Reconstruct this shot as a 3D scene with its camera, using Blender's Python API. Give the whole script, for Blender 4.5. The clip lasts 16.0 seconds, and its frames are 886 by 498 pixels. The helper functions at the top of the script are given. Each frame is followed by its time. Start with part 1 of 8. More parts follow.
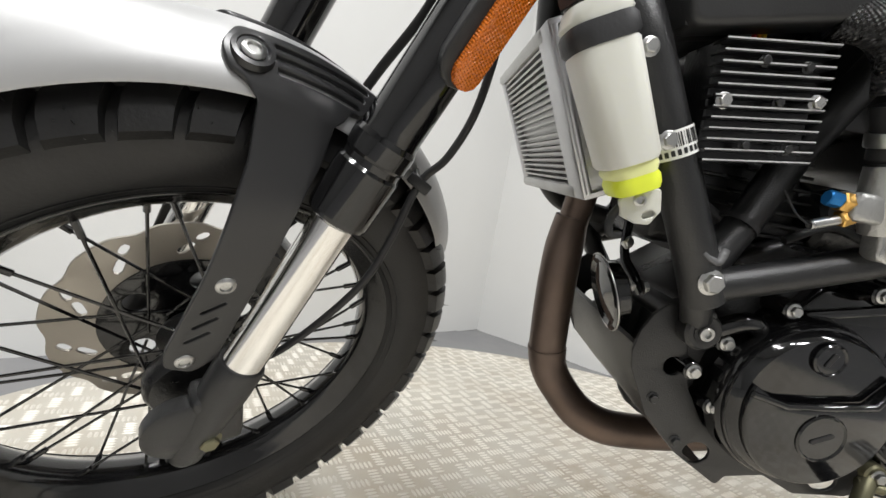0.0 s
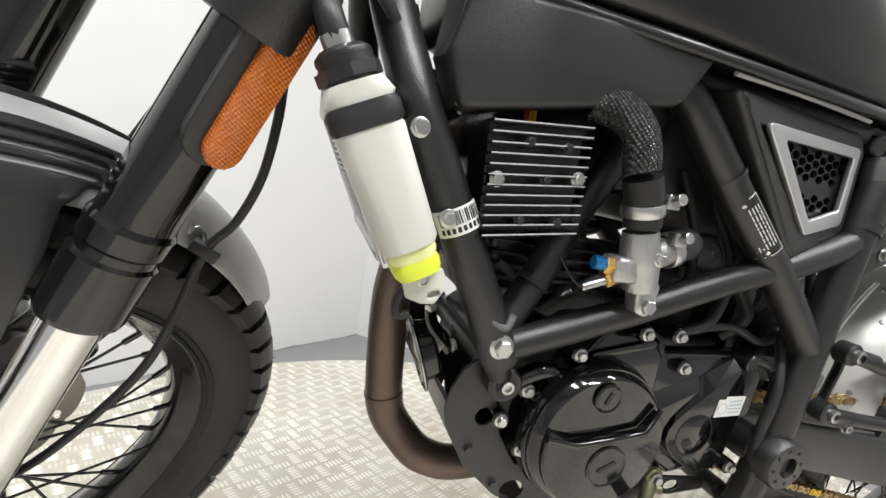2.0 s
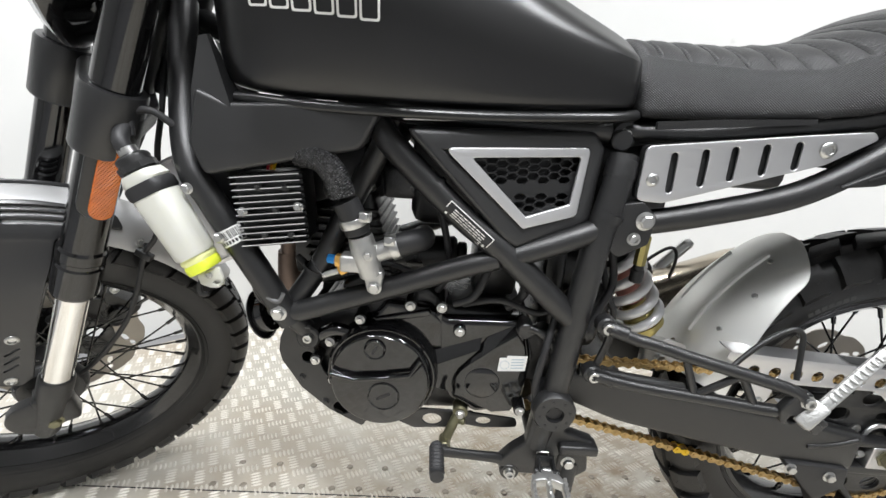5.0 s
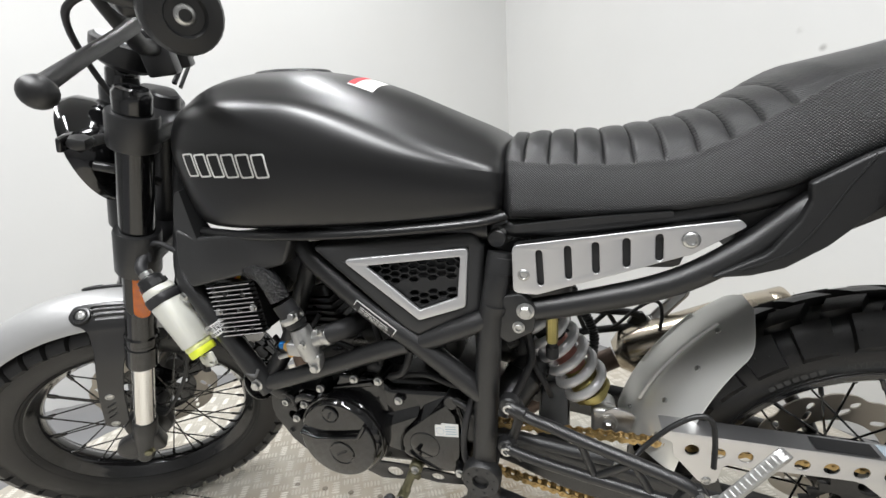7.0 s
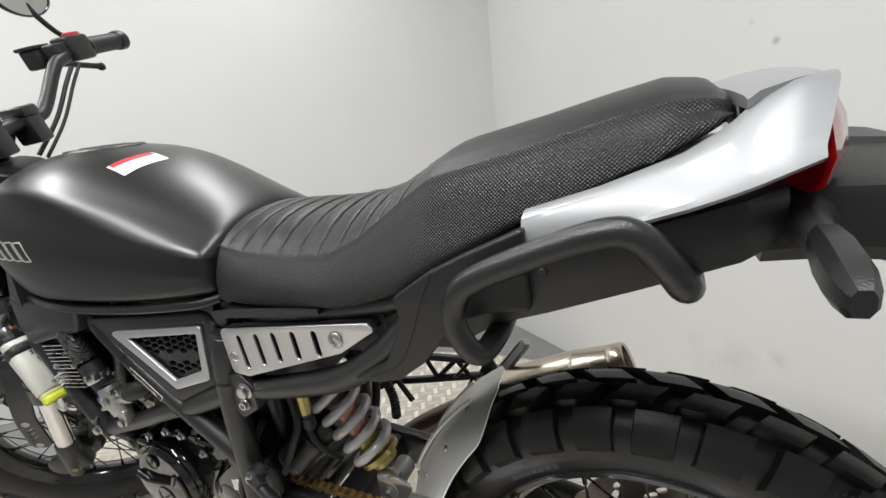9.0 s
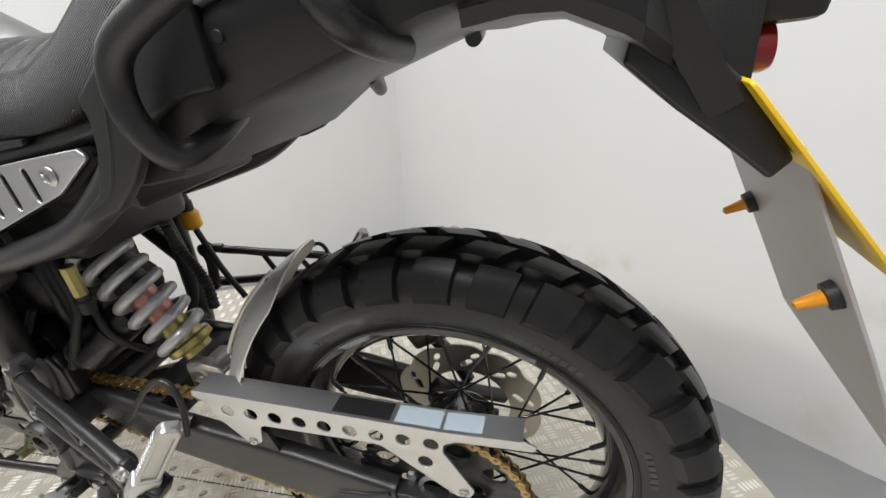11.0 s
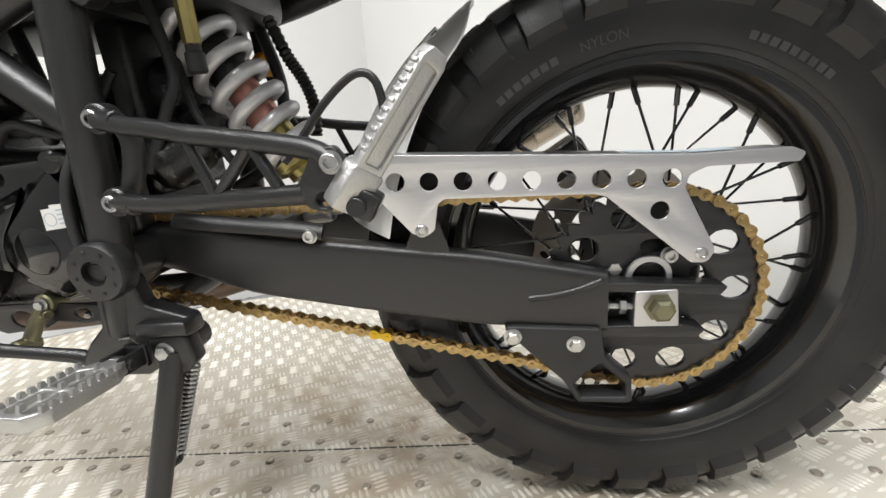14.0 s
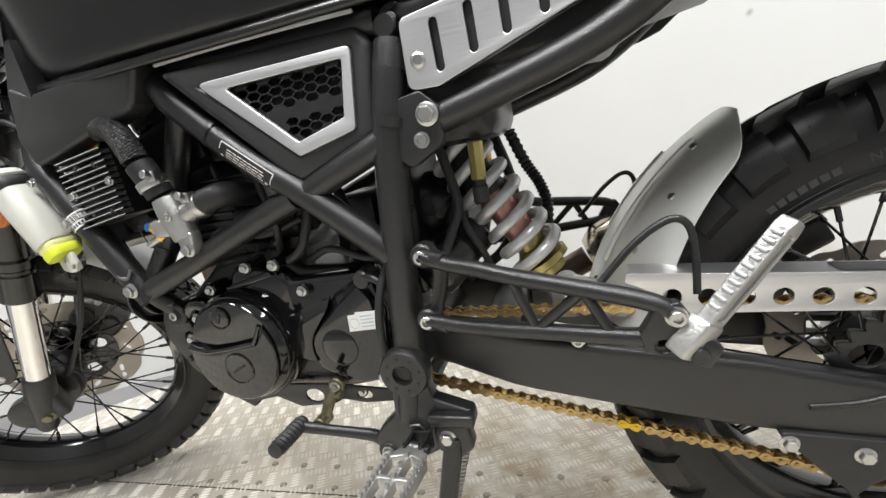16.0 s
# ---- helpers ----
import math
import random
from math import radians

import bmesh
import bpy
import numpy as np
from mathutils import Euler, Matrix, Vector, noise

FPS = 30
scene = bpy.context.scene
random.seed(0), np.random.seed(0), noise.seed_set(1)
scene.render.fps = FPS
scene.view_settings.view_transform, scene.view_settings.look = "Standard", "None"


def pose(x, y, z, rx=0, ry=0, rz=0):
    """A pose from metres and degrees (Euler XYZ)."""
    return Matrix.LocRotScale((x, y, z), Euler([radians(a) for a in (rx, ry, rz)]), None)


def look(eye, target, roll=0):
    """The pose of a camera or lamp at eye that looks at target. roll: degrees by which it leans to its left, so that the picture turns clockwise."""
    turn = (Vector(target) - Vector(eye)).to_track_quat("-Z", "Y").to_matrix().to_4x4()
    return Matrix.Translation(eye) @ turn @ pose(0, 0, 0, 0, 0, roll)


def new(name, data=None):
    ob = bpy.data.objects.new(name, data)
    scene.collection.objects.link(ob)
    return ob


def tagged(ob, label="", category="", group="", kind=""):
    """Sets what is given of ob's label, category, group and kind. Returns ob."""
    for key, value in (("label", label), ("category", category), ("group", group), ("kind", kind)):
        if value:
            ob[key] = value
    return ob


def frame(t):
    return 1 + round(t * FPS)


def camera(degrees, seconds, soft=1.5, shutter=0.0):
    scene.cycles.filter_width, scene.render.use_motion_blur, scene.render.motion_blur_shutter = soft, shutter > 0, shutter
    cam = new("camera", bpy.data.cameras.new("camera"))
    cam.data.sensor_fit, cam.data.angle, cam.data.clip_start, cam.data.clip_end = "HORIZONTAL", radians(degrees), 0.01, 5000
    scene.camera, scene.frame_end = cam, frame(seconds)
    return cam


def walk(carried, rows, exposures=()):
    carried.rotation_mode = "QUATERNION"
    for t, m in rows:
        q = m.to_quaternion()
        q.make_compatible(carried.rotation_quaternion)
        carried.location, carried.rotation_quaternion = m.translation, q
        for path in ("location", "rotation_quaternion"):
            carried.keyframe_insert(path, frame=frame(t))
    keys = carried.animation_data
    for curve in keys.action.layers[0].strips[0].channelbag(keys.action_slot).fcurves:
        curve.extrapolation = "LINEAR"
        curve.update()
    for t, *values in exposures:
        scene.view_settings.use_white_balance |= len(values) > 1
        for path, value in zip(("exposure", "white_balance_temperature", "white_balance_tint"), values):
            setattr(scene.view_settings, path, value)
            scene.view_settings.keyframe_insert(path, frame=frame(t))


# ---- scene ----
cam = camera(92.00, 16.0)
# seconds, eye, target, roll in degrees
PATH = [
    (0, (0.192, -0.528, 0.512), (0.39, 1.46, 0.426), 10.2),
    (0.5, (0.175, -0.448, 0.56), (0.63, 1.5, 0.533), 8.5),
    (1, (0.172, -0.447, 0.593), (0.793, 1.454, 0.576), 7.1),
    (1.5, (0.204, -0.484, 0.598), (0.893, 1.393, 0.567), 6.9),
    (2, (0.265, -0.518, 0.597), (0.963, 1.355, 0.538), 7.6),
    (2.5, (0.334, -0.534, 0.575), (0.984, 1.354, 0.459), 8.5),
    (3, (0.395, -0.545, 0.55), (0.964, 1.363, 0.36), 8.9),
    (3.5, (0.453, -0.587, 0.575), (0.893, 1.349, 0.335), 8.3),
    (4, (0.526, -0.642, 0.638), (0.839, 1.312, 0.35), 7.2),
    (4.2, (0.547, -0.679, 0.657), (0.812, 1.281, 0.358), 6.6),
    (6.3, (0.843, -0.788, 0.771), (0.56, 1.162, 0.425), -1.4),
    (6.5, (0.87, -0.786, 0.789), (0.528, 1.157, 0.46), -1.9),
    (7, (0.953, -0.796, 0.842), (0.461, 1.119, 0.535), -2.9),
    (7.5, (1.046, -0.768, 0.833), (0.419, 1.109, 0.543), -3.5),
    (8, (1.197, -0.698, 0.849), (0.466, 1.142, 0.562), -4.0),
    (8.5, (1.315, -0.648, 0.893), (0.524, 1.165, 0.598), -4.6),
    (9, (1.399, -0.619, 0.927), (0.605, 1.185, 0.591), -5.6),
    (9.5, (1.476, -0.579, 0.937), (0.726, 1.228, 0.526), -6.6),
    (10, (1.527, -0.551, 0.913), (0.862, 1.26, 0.388), -7.2),
    (10.2, (1.537, -0.546, 0.888), (0.914, 1.264, 0.308), -6.9),
    (12.3, (1.482, -0.596, 0.587), (1.334, 1.314, 0.013), 1.6),
    (12.5, (1.449, -0.6, 0.536), (1.345, 1.334, 0.039), 1.5),
    (13, (1.352, -0.616, 0.453), (1.304, 1.35, 0.091), -0.4),
    (13.5, (1.274, -0.609, 0.431), (1.223, 1.368, 0.127), -2.6),
    (14, (1.212, -0.602, 0.44), (1.09, 1.375, 0.163), -4.2),
    (14.5, (1.148, -0.606, 0.467), (0.917, 1.364, 0.215), -5.4),
    (15, (1.092, -0.632, 0.505), (0.752, 1.325, 0.277), -6.4),
    (15.5, (1.045, -0.654, 0.546), (0.616, 1.288, 0.333), -7.0),
    (16, (1.03, -0.66, 0.575), (0.521, 1.264, 0.371), -7.0),
]
walk(cam, [(t, look(eye, target, roll)) for t, eye, target, roll in PATH],
     [(0.0, 0.44, 6400, 10), (1.5, 0.66, 6380, 10), (3.0, 0.72, 6330, 10), (4.2, 0.78, 6220, 10), (6.3, 0.48, 6220, 10), (7.0, 0.42, 6300, 10), (8.0, 0.36, 6330, 10), (9.0, 0.13, 6400, 10),
      (9.5, 0.13, 6370, 10), (10.2, 0.20, 6370, 10), (12.5, 0.52, 6450, 10), (14.5, 0.68, 6420, 10), (16.0, 0.62, 6380, 10)])
# path end

# ---------------------------------------------------------------- light
world = bpy.data.worlds.new("world")
scene.world = world
world.use_nodes = True
world.node_tree.nodes["Background"].inputs[0].default_value = (0.9, 0.95, 1.0, 1)
world.node_tree.nodes["Background"].inputs[1].default_value = 0.05


def panel_lamp(x, y, z, sx, sy, turn, watts):
    data = bpy.data.lights.new("ceiling_panel_light", "AREA")
    data.shape, data.size, data.size_y, data.energy = "RECTANGLE", sx, sy, watts
    data.color = (1.0, 0.99, 0.975)
    ob = new("ceiling_panel_light", data)
    ob.matrix_world = pose(x, y, z, 0, 0, turn)
    return ob


CEIL = 2.75
for lx, ly, w in ((0.35, 0.45, 17), (1.85, -0.95, 29), (-0.85, -0.75, 29), (0.65, -1.65, 62)):
    panel_lamp(lx, ly, CEIL - 0.06, 1.5, 0.16, -44, w)

# ---------------------------------------------------------------- materials


def mat(name, base, rough=0.5, metal=0.0, vary=0.12, scale=9.0, bump=0.05, fine=220.0, coat=0.0, dirt=None, dirt_amount=0.0,
        dirt_scale=3.0, spec=0.5, stretch=None, rough_vary=0.12, transmission=0.0, sub=0.0, ior=1.45):
    m = bpy.data.materials.new(name)
    m.use_nodes = True
    nt = m.node_tree
    n, l = nt.nodes, nt.links
    p = n["Principled BSDF"]
    co = n.new("ShaderNodeTexCoord")
    mp = n.new("ShaderNodeMapping")
    l.new(co.outputs["Object"], mp.inputs[0])
    if stretch:
        mp.inputs["Scale"].default_value = stretch
    big = n.new("ShaderNodeTexNoise")
    big.inputs["Scale"].default_value = scale
    big.inputs["Detail"].default_value = 5
    small = n.new("ShaderNodeTexNoise")
    small.inputs["Scale"].default_value = fine
    small.inputs["Detail"].default_value = 3
    l.new(co.outputs["Object"], big.inputs["Vector"])
    l.new(mp.outputs[0], small.inputs["Vector"])
    ramp = n.new("ShaderNodeMapRange")
    ramp.inputs["From Min"].default_value, ramp.inputs["From Max"].default_value = 0.3, 0.7
    ramp.inputs["To Min"].default_value, ramp.inputs["To Max"].default_value = 1 - vary, 1 + vary
    l.new(big.outputs["Fac"], ramp.inputs[0])
    mul = n.new("ShaderNodeVectorMath")
    mul.operation = "SCALE"
    mul.inputs[0].default_value = base
    l.new(ramp.outputs[0], mul.inputs["Scale"])
    col = mul.outputs[0]
    if dirt:
        d = n.new("ShaderNodeTexNoise")
        d.inputs["Scale"].default_value, d.inputs["Detail"].default_value, d.inputs["Roughness"].default_value = dirt_scale, 8, 0.65
        l.new(co.outputs["Object"], d.inputs["Vector"])
        dr = n.new("ShaderNodeMapRange")
        dr.inputs["From Min"].default_value, dr.inputs["From Max"].default_value = 0.45, 0.75
        dr.inputs["To Max"].default_value = dirt_amount
        l.new(d.outputs["Fac"], dr.inputs[0])
        mx = n.new("ShaderNodeMix")
        mx.data_type = "RGBA"
        l.new(dr.outputs[0], mx.inputs["Factor"])
        l.new(col, mx.inputs[6])
        mx.inputs[7].default_value = (*dirt, 1)
        col = mx.outputs[2]
    l.new(col, p.inputs["Base Color"])
    rr = n.new("ShaderNodeMapRange")
    rr.inputs["To Min"].default_value, rr.inputs["To Max"].default_value = max(0.02, rough - rough_vary), min(1, rough + rough_vary)
    l.new(big.outputs["Fac"], rr.inputs[0])
    l.new(rr.outputs[0], p.inputs["Roughness"])
    p.inputs["Metallic"].default_value = metal
    p.inputs["Specular IOR Level"].default_value = spec
    p.inputs["Coat Weight"].default_value = coat
    p.inputs["Coat Roughness"].default_value = 0.06
    p.inputs["Transmission Weight"].default_value = transmission
    p.inputs["IOR"].default_value = ior
    if sub:
        p.inputs["Subsurface Weight"].default_value = sub
        p.inputs["Subsurface Radius"].default_value = (0.02, 0.02, 0.015)
    if bump:
        b = n.new("ShaderNodeBump")
        b.inputs["Strength"].default_value = bump
        b.inputs["Distance"].default_value = 0.002
        l.new(small.outputs["Fac"], b.inputs["Height"])
        l.new(b.outputs[0], p.inputs["Normal"])
    return m


CEILING = mat("ceiling_paint", (0.62, 0.62, 0.61), 0.8, vary=0.04, scale=1.2, bump=0.1, fine=60)
WALL = mat("wall_paint", (0.62, 0.62, 0.607), 0.7, vary=0.03, scale=1.2, bump=0.12, fine=60, dirt=(0.6, 0.57, 0.5), dirt_amount=0.10, dirt_scale=1.6)
# grey of the unseen south walls, set for what the gloss black reflects
DARKWALL = mat("unseen_wall_grey", (0.27, 0.27, 0.266), 0.7, vary=0.08, scale=1.5, bump=0.1, fine=60)
FLOORGREY = mat("grey_floor_paint", (0.20, 0.20, 0.205), 0.55, vary=0.10, scale=2.5, bump=0.10, fine=90, dirt=(0.32, 0.31, 0.29), dirt_amount=0.35)
TREAD = mat("tread_plate", (0.53, 0.50, 0.437), 0.50, metal=0.25, vary=0.10, scale=3.0, bump=0.18, fine=160, dirt=(0.34, 0.25, 0.15), dirt_amount=0.62, dirt_scale=2.2)
TREADBAR = mat("tread_bar", (0.69, 0.66, 0.595), 0.47, metal=0.25, vary=0.12, scale=5.0, bump=0.10, fine=200, dirt=(0.36, 0.27, 0.17), dirt_amount=0.30, dirt_scale=2.2)
RUBBER = mat("tyre_rubber", (0.009, 0.009, 0.0094), 0.38, vary=0.25, scale=14, bump=0.15, fine=300, dirt=(0.035, 0.033, 0.03), dirt_amount=0.4, dirt_scale=9)
FRAMEBLK = mat("satin_black_powder_coat", (0.012, 0.0121, 0.0125), 0.34, vary=0.15, scale=10, bump=0.22, fine=700, spec=0.7)
GLOSSBLK = mat("gloss_black_paint", (0.004, 0.004, 0.0043), 0.09, vary=0.1, scale=8, bump=0.02, fine=240, coat=0.5, rough_vary=0.04)
RIMBLK = mat("rim_black", (0.006, 0.006, 0.0065), 0.17, vary=0.15, scale=10, bump=0.03, fine=260, coat=0.6)
SATINBLK = mat("satin_black_tank_paint", (0.0045, 0.0045, 0.0048), 0.31, vary=0.06, scale=3, bump=0.012, fine=500, rough_vary=0.03, spec=0.7)
BRACKETBLK = mat("semi_gloss_black_pressing", (0.016, 0.016, 0.0166), 0.30, vary=0.08, scale=6, bump=0.02, fine=300, spec=0.7, rough_vary=0.04)
PLASTIC = mat("matt_black_plastic", (0.012, 0.0121, 0.0124), 0.38, vary=0.12, scale=8, bump=0.20, fine=900, spec=0.65)
# matt black plastic again, its base lightened for light falling on wing and side panels
PANELLIT = mat("lit_matt_black_panel_plastic", (0.021, 0.0212, 0.0217), 0.40, vary=0.10, scale=8, bump=0.16, fine=900, spec=0.65)
TAILBLK = mat("tail_black_plastic", (0.012, 0.0121, 0.0124), 0.40, vary=0.12, scale=8, bump=0.20, fine=900, spec=0.5)
ENGBLK = mat("engine_black_cast", (0.007, 0.007, 0.0073), 0.30, spec=0.75, vary=0.2, scale=16, bump=0.3, fine=420)
ALU = mat("brushed_aluminium", (0.56, 0.56, 0.57), 0.40, metal=1.0, vary=0.05, scale=5, bump=0.10, fine=240, stretch=(1, 1, 30))
ALUX = mat("brushed_aluminium_lengthwise", (0.62, 0.62, 0.63), 0.42, metal=1.0, vary=0.05, scale=5, bump=0.10, fine=260, stretch=(0.06, 1, 1.5))
HUGALU = mat("satin_aluminium_sheet", (0.76, 0.76, 0.735), 0.36, metal=0.6, vary=0.08, scale=5, bump=0.08, fine=240, stretch=(1, 1, 20))
CASTALU = mat("cast_aluminium", (0.50, 0.50, 0.49), 0.42, metal=0.9, vary=0.12, scale=18, bump=0.28, fine=320, dirt=(0.3, 0.29, 0.27), dirt_amount=0.3, dirt_scale=20)
CHROME = mat("chrome", (0.78, 0.77, 0.75), 0.12, metal=1.0, vary=0.03, scale=8, bump=0.01, fine=300, rough_vary=0.05)
STEEL = mat("zinc_plated_steel", (0.50, 0.50, 0.49), 0.3, metal=1.0, vary=0.12, scale=30, bump=0.06, fine=500)
OLIVE = mat("olive_zinc_plating", (0.20, 0.19, 0.12), 0.38, metal=0.8, vary=0.2, scale=40, bump=0.08, fine=400)
GOLD = mat("gold_chain_plating", (0.52, 0.37, 0.165), 0.34, metal=0.9, vary=0.25, scale=30, bump=0.05, fine=400, dirt=(0.06, 0.045, 0.025), dirt_amount=0.8, dirt_scale=40)
CHAINDARK = mat("greasy_chain_steel", (0.06, 0.05, 0.035), 0.35, metal=0.7, vary=0.2, scale=40, bump=0.1)
DISC = mat("brake_disc_steel", (0.42, 0.39, 0.345), 0.38, metal=0.9, vary=0.1, scale=12, bump=0.05, fine=300)
SPRING = mat("silver_spring_paint", (0.62, 0.62, 0.63), 0.32, metal=0.4, vary=0.06, scale=20, bump=0.04, fine=300)
MILK = mat("milky_plastic", (0.60, 0.60, 0.545), 0.38, vary=0.04, scale=8, bump=0.03, fine=200, sub=0.25)
COOLANT = mat("yellow_coolant_plastic", (0.72, 0.80, 0.06), 0.32, vary=0.06, scale=12, bump=0.02, sub=0.25)
AMBER = mat("amber_reflector", (0.72, 0.17, 0.01), 0.2, vary=0.1, scale=60, bump=0.5, fine=260, coat=0.6)
EXH = mat("heated_exhaust_steel", (0.14, 0.105, 0.088), 0.42, metal=0.75, vary=0.2, scale=14, bump=0.08, fine=250, dirt=(0.22, 0.15, 0.11), dirt_amount=0.4, dirt_scale=12)
STAINLESS = mat("stainless_silencer", (0.55, 0.49, 0.40), 0.24, metal=1.0, vary=0.1, scale=10, bump=0.03, fine=300)
VINYL = mat("black_seat_vinyl", (0.013, 0.0131, 0.0136), 0.40, vary=0.08, scale=9, bump=0.2, fine=420)


def weave(m, px=0.0033, pz=0.0028, strength=0.45, everywhere=False):
    """A fine woven grain, on the upright sides of the seat or all over."""
    nt = m.node_tree
    n, l = nt.nodes, nt.links
    co = n.new("ShaderNodeTexCoord")
    sep = n.new("ShaderNodeSeparateXYZ")
    l.new(co.outputs["Object"], sep.inputs[0])

    def math_node(op, a, b_=None):
        k = n.new("ShaderNodeMath")
        k.operation = op
        for slot_, v in ((0, a), (1, b_)):
            if v is None:
                continue
            if isinstance(v, (int, float)):
                k.inputs[slot_].default_value = v
            else:
                l.new(v, k.inputs[slot_])
        return k.outputs[0]

    wx = math_node("SINE", math_node("MULTIPLY", sep.outputs[0], 2 * math.pi / px))
    wz = math_node("SINE", math_node("MULTIPLY", sep.outputs[2], 2 * math.pi / pz))
    pattern = math_node("MULTIPLY", wx, wz)
    geo = n.new("ShaderNodeNewGeometry")
    up = n.new("ShaderNodeSeparateXYZ")
    l.new(geo.outputs["Normal"], up.inputs[0])
    mask = n.new("ShaderNodeMapRange")
    mask.inputs["From Min"].default_value, mask.inputs["From Max"].default_value = 0.80, 0.55
    l.new(up.outputs[2], mask.inputs[0])
    height = pattern if everywhere else math_node("MULTIPLY", pattern, mask.outputs[0])
    p = n["Principled BSDF"]
    b_ = n.new("ShaderNodeBump")
    b_.inputs["Strength"].default_value, b_.inputs["Distance"].default_value = strength, 0.0012
    l.new(height, b_.inputs["Height"])
    old = p.inputs["Normal"].links[0].from_socket
    l.new(old, b_.inputs["Normal"])
    l.new(b_.outputs[0], p.inputs["Normal"])
    return m


weave(VINYL)
weave(AMBER, 0.0034, 0.0034, 0.9, True)
SILVER = mat("silver_tail_paint", (0.31, 0.318, 0.326), 0.44, metal=0.45, vary=0.03, scale=6, bump=0.02, fine=900, coat=0.3)
RED = mat("red_lamp_lens", (0.24, 0.004, 0.007), 0.08, vary=0.1, scale=30, bump=0.05, fine=120, coat=0.8)
GLASS = mat("clear_lens", (0.7, 0.72, 0.75), 0.06, metal=0.3, vary=0.1, scale=30, bump=0.1, fine=120, coat=1.0)
RUBBERPART = mat("black_rubber_part", (0.02, 0.02, 0.021), 0.5, vary=0.15, scale=20, bump=0.12, fine=350)
WHITE = mat("white_print", (0.80, 0.80, 0.78), 0.5, vary=0.02, bump=0.0)
BLACKPRINT = mat("black_print", (0.015, 0.015, 0.016), 0.45, vary=0.05, bump=0.0)
REDPRINT = mat("red_print", (0.55, 0.03, 0.04), 0.45, vary=0.05, bump=0.0)
BLUEPRINT = mat("pale_blue_print", (0.42, 0.50, 0.56), 0.4, vary=0.05, bump=0.0)
YELLOW = mat("yellow_plate", (0.85, 0.55, 0.02), 0.4, vary=0.03, bump=0.02)
ORANGE = mat("orange_plastic", (0.85, 0.33, 0.01), 0.4, vary=0.05, bump=0.02)
GREYCLEAR = mat("grey_plate_back", (0.42, 0.42, 0.42), 0.45, vary=0.05, scale=6, bump=0.04, dirt=(0.40, 0.33, 0.28), dirt_amount=0.5, dirt_scale=12)
FINEDGE = mat("bright_fin_edge", (0.62, 0.62, 0.62), 0.35, metal=0.35, vary=0.15, scale=30, bump=0.02)
GUARDALU = mat("satin_mudguard_aluminium", (0.46, 0.46, 0.46), 0.50, metal=0.7, vary=0.06, scale=4, bump=0.08, fine=240, stretch=(1, 1, 24))
BRASS = mat("brass_fitting", (0.70, 0.42, 0.12), 0.3, metal=0.9, vary=0.1, scale=40, bump=0.05)
BLUE = mat("blue_anodised", (0.02, 0.16, 0.42), 0.3, metal=0.6, vary=0.1, scale=40, bump=0.05)
COPPERPINK = mat("pink_damper_body", (0.55, 0.28, 0.24), 0.3, metal=0.6, vary=0.1, scale=20, bump=0.04)
BRASSGREEN = mat("yellow_zinc_collar", (0.42, 0.36, 0.14), 0.32, metal=0.85, vary=0.15, scale=30, bump=0.06)



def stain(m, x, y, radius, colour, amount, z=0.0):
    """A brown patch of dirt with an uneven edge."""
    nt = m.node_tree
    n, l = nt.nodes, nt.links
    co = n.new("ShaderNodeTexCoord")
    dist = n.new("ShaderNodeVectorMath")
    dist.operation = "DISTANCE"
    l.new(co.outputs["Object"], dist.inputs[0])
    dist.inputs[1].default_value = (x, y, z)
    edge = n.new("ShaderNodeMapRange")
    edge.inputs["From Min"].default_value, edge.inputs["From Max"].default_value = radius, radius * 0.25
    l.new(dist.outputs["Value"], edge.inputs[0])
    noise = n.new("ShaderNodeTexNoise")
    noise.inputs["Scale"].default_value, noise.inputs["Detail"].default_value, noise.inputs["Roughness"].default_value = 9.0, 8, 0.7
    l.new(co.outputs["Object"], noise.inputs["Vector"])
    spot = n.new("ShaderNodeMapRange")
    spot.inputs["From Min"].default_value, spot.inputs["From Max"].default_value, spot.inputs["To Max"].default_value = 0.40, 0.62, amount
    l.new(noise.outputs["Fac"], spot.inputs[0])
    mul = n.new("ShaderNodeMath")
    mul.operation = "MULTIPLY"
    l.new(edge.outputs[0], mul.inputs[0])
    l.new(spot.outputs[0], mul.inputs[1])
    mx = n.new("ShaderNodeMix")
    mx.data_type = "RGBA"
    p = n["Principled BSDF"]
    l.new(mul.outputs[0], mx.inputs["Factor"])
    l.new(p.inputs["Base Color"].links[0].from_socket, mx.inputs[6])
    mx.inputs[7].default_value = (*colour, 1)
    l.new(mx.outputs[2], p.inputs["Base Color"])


# ---------------------------------------------------------------- mesh helpers


def me(verts, faces, name="mesh", smooth=True, angle=40):
    m = bpy.data.meshes.new(name)
    m.from_pydata([tuple(v) for v in verts], [], faces)
    m.update()
    bm = bmesh.new()
    bm.from_mesh(m)
    bmesh.ops.recalc_face_normals(bm, faces=bm.faces)
    bm.to_mesh(m)
    bm.free()
    if smooth:
        shade(m, angle)
    return m


def shade(m, angle=40):
    bm = bmesh.new()
    bm.from_mesh(m)
    for f in bm.faces:
        f.smooth = True
    for e in bm.edges:
        e.smooth = not (len(e.link_faces) == 2 and e.calc_face_angle(0) > radians(angle))
    bm.to_mesh(m)
    bm.free()


def moved(m, mx):
    m.transform(mx)
    if mx.determinant() < 0:
        m.flip_normals()
    return m


def joined(meshes, name="mesh"):
    bm = bmesh.new()
    for k in meshes:
        bm.from_mesh(k)
    out = bpy.data.meshes.new(name)
    bm.to_mesh(out)
    bm.free()
    return out


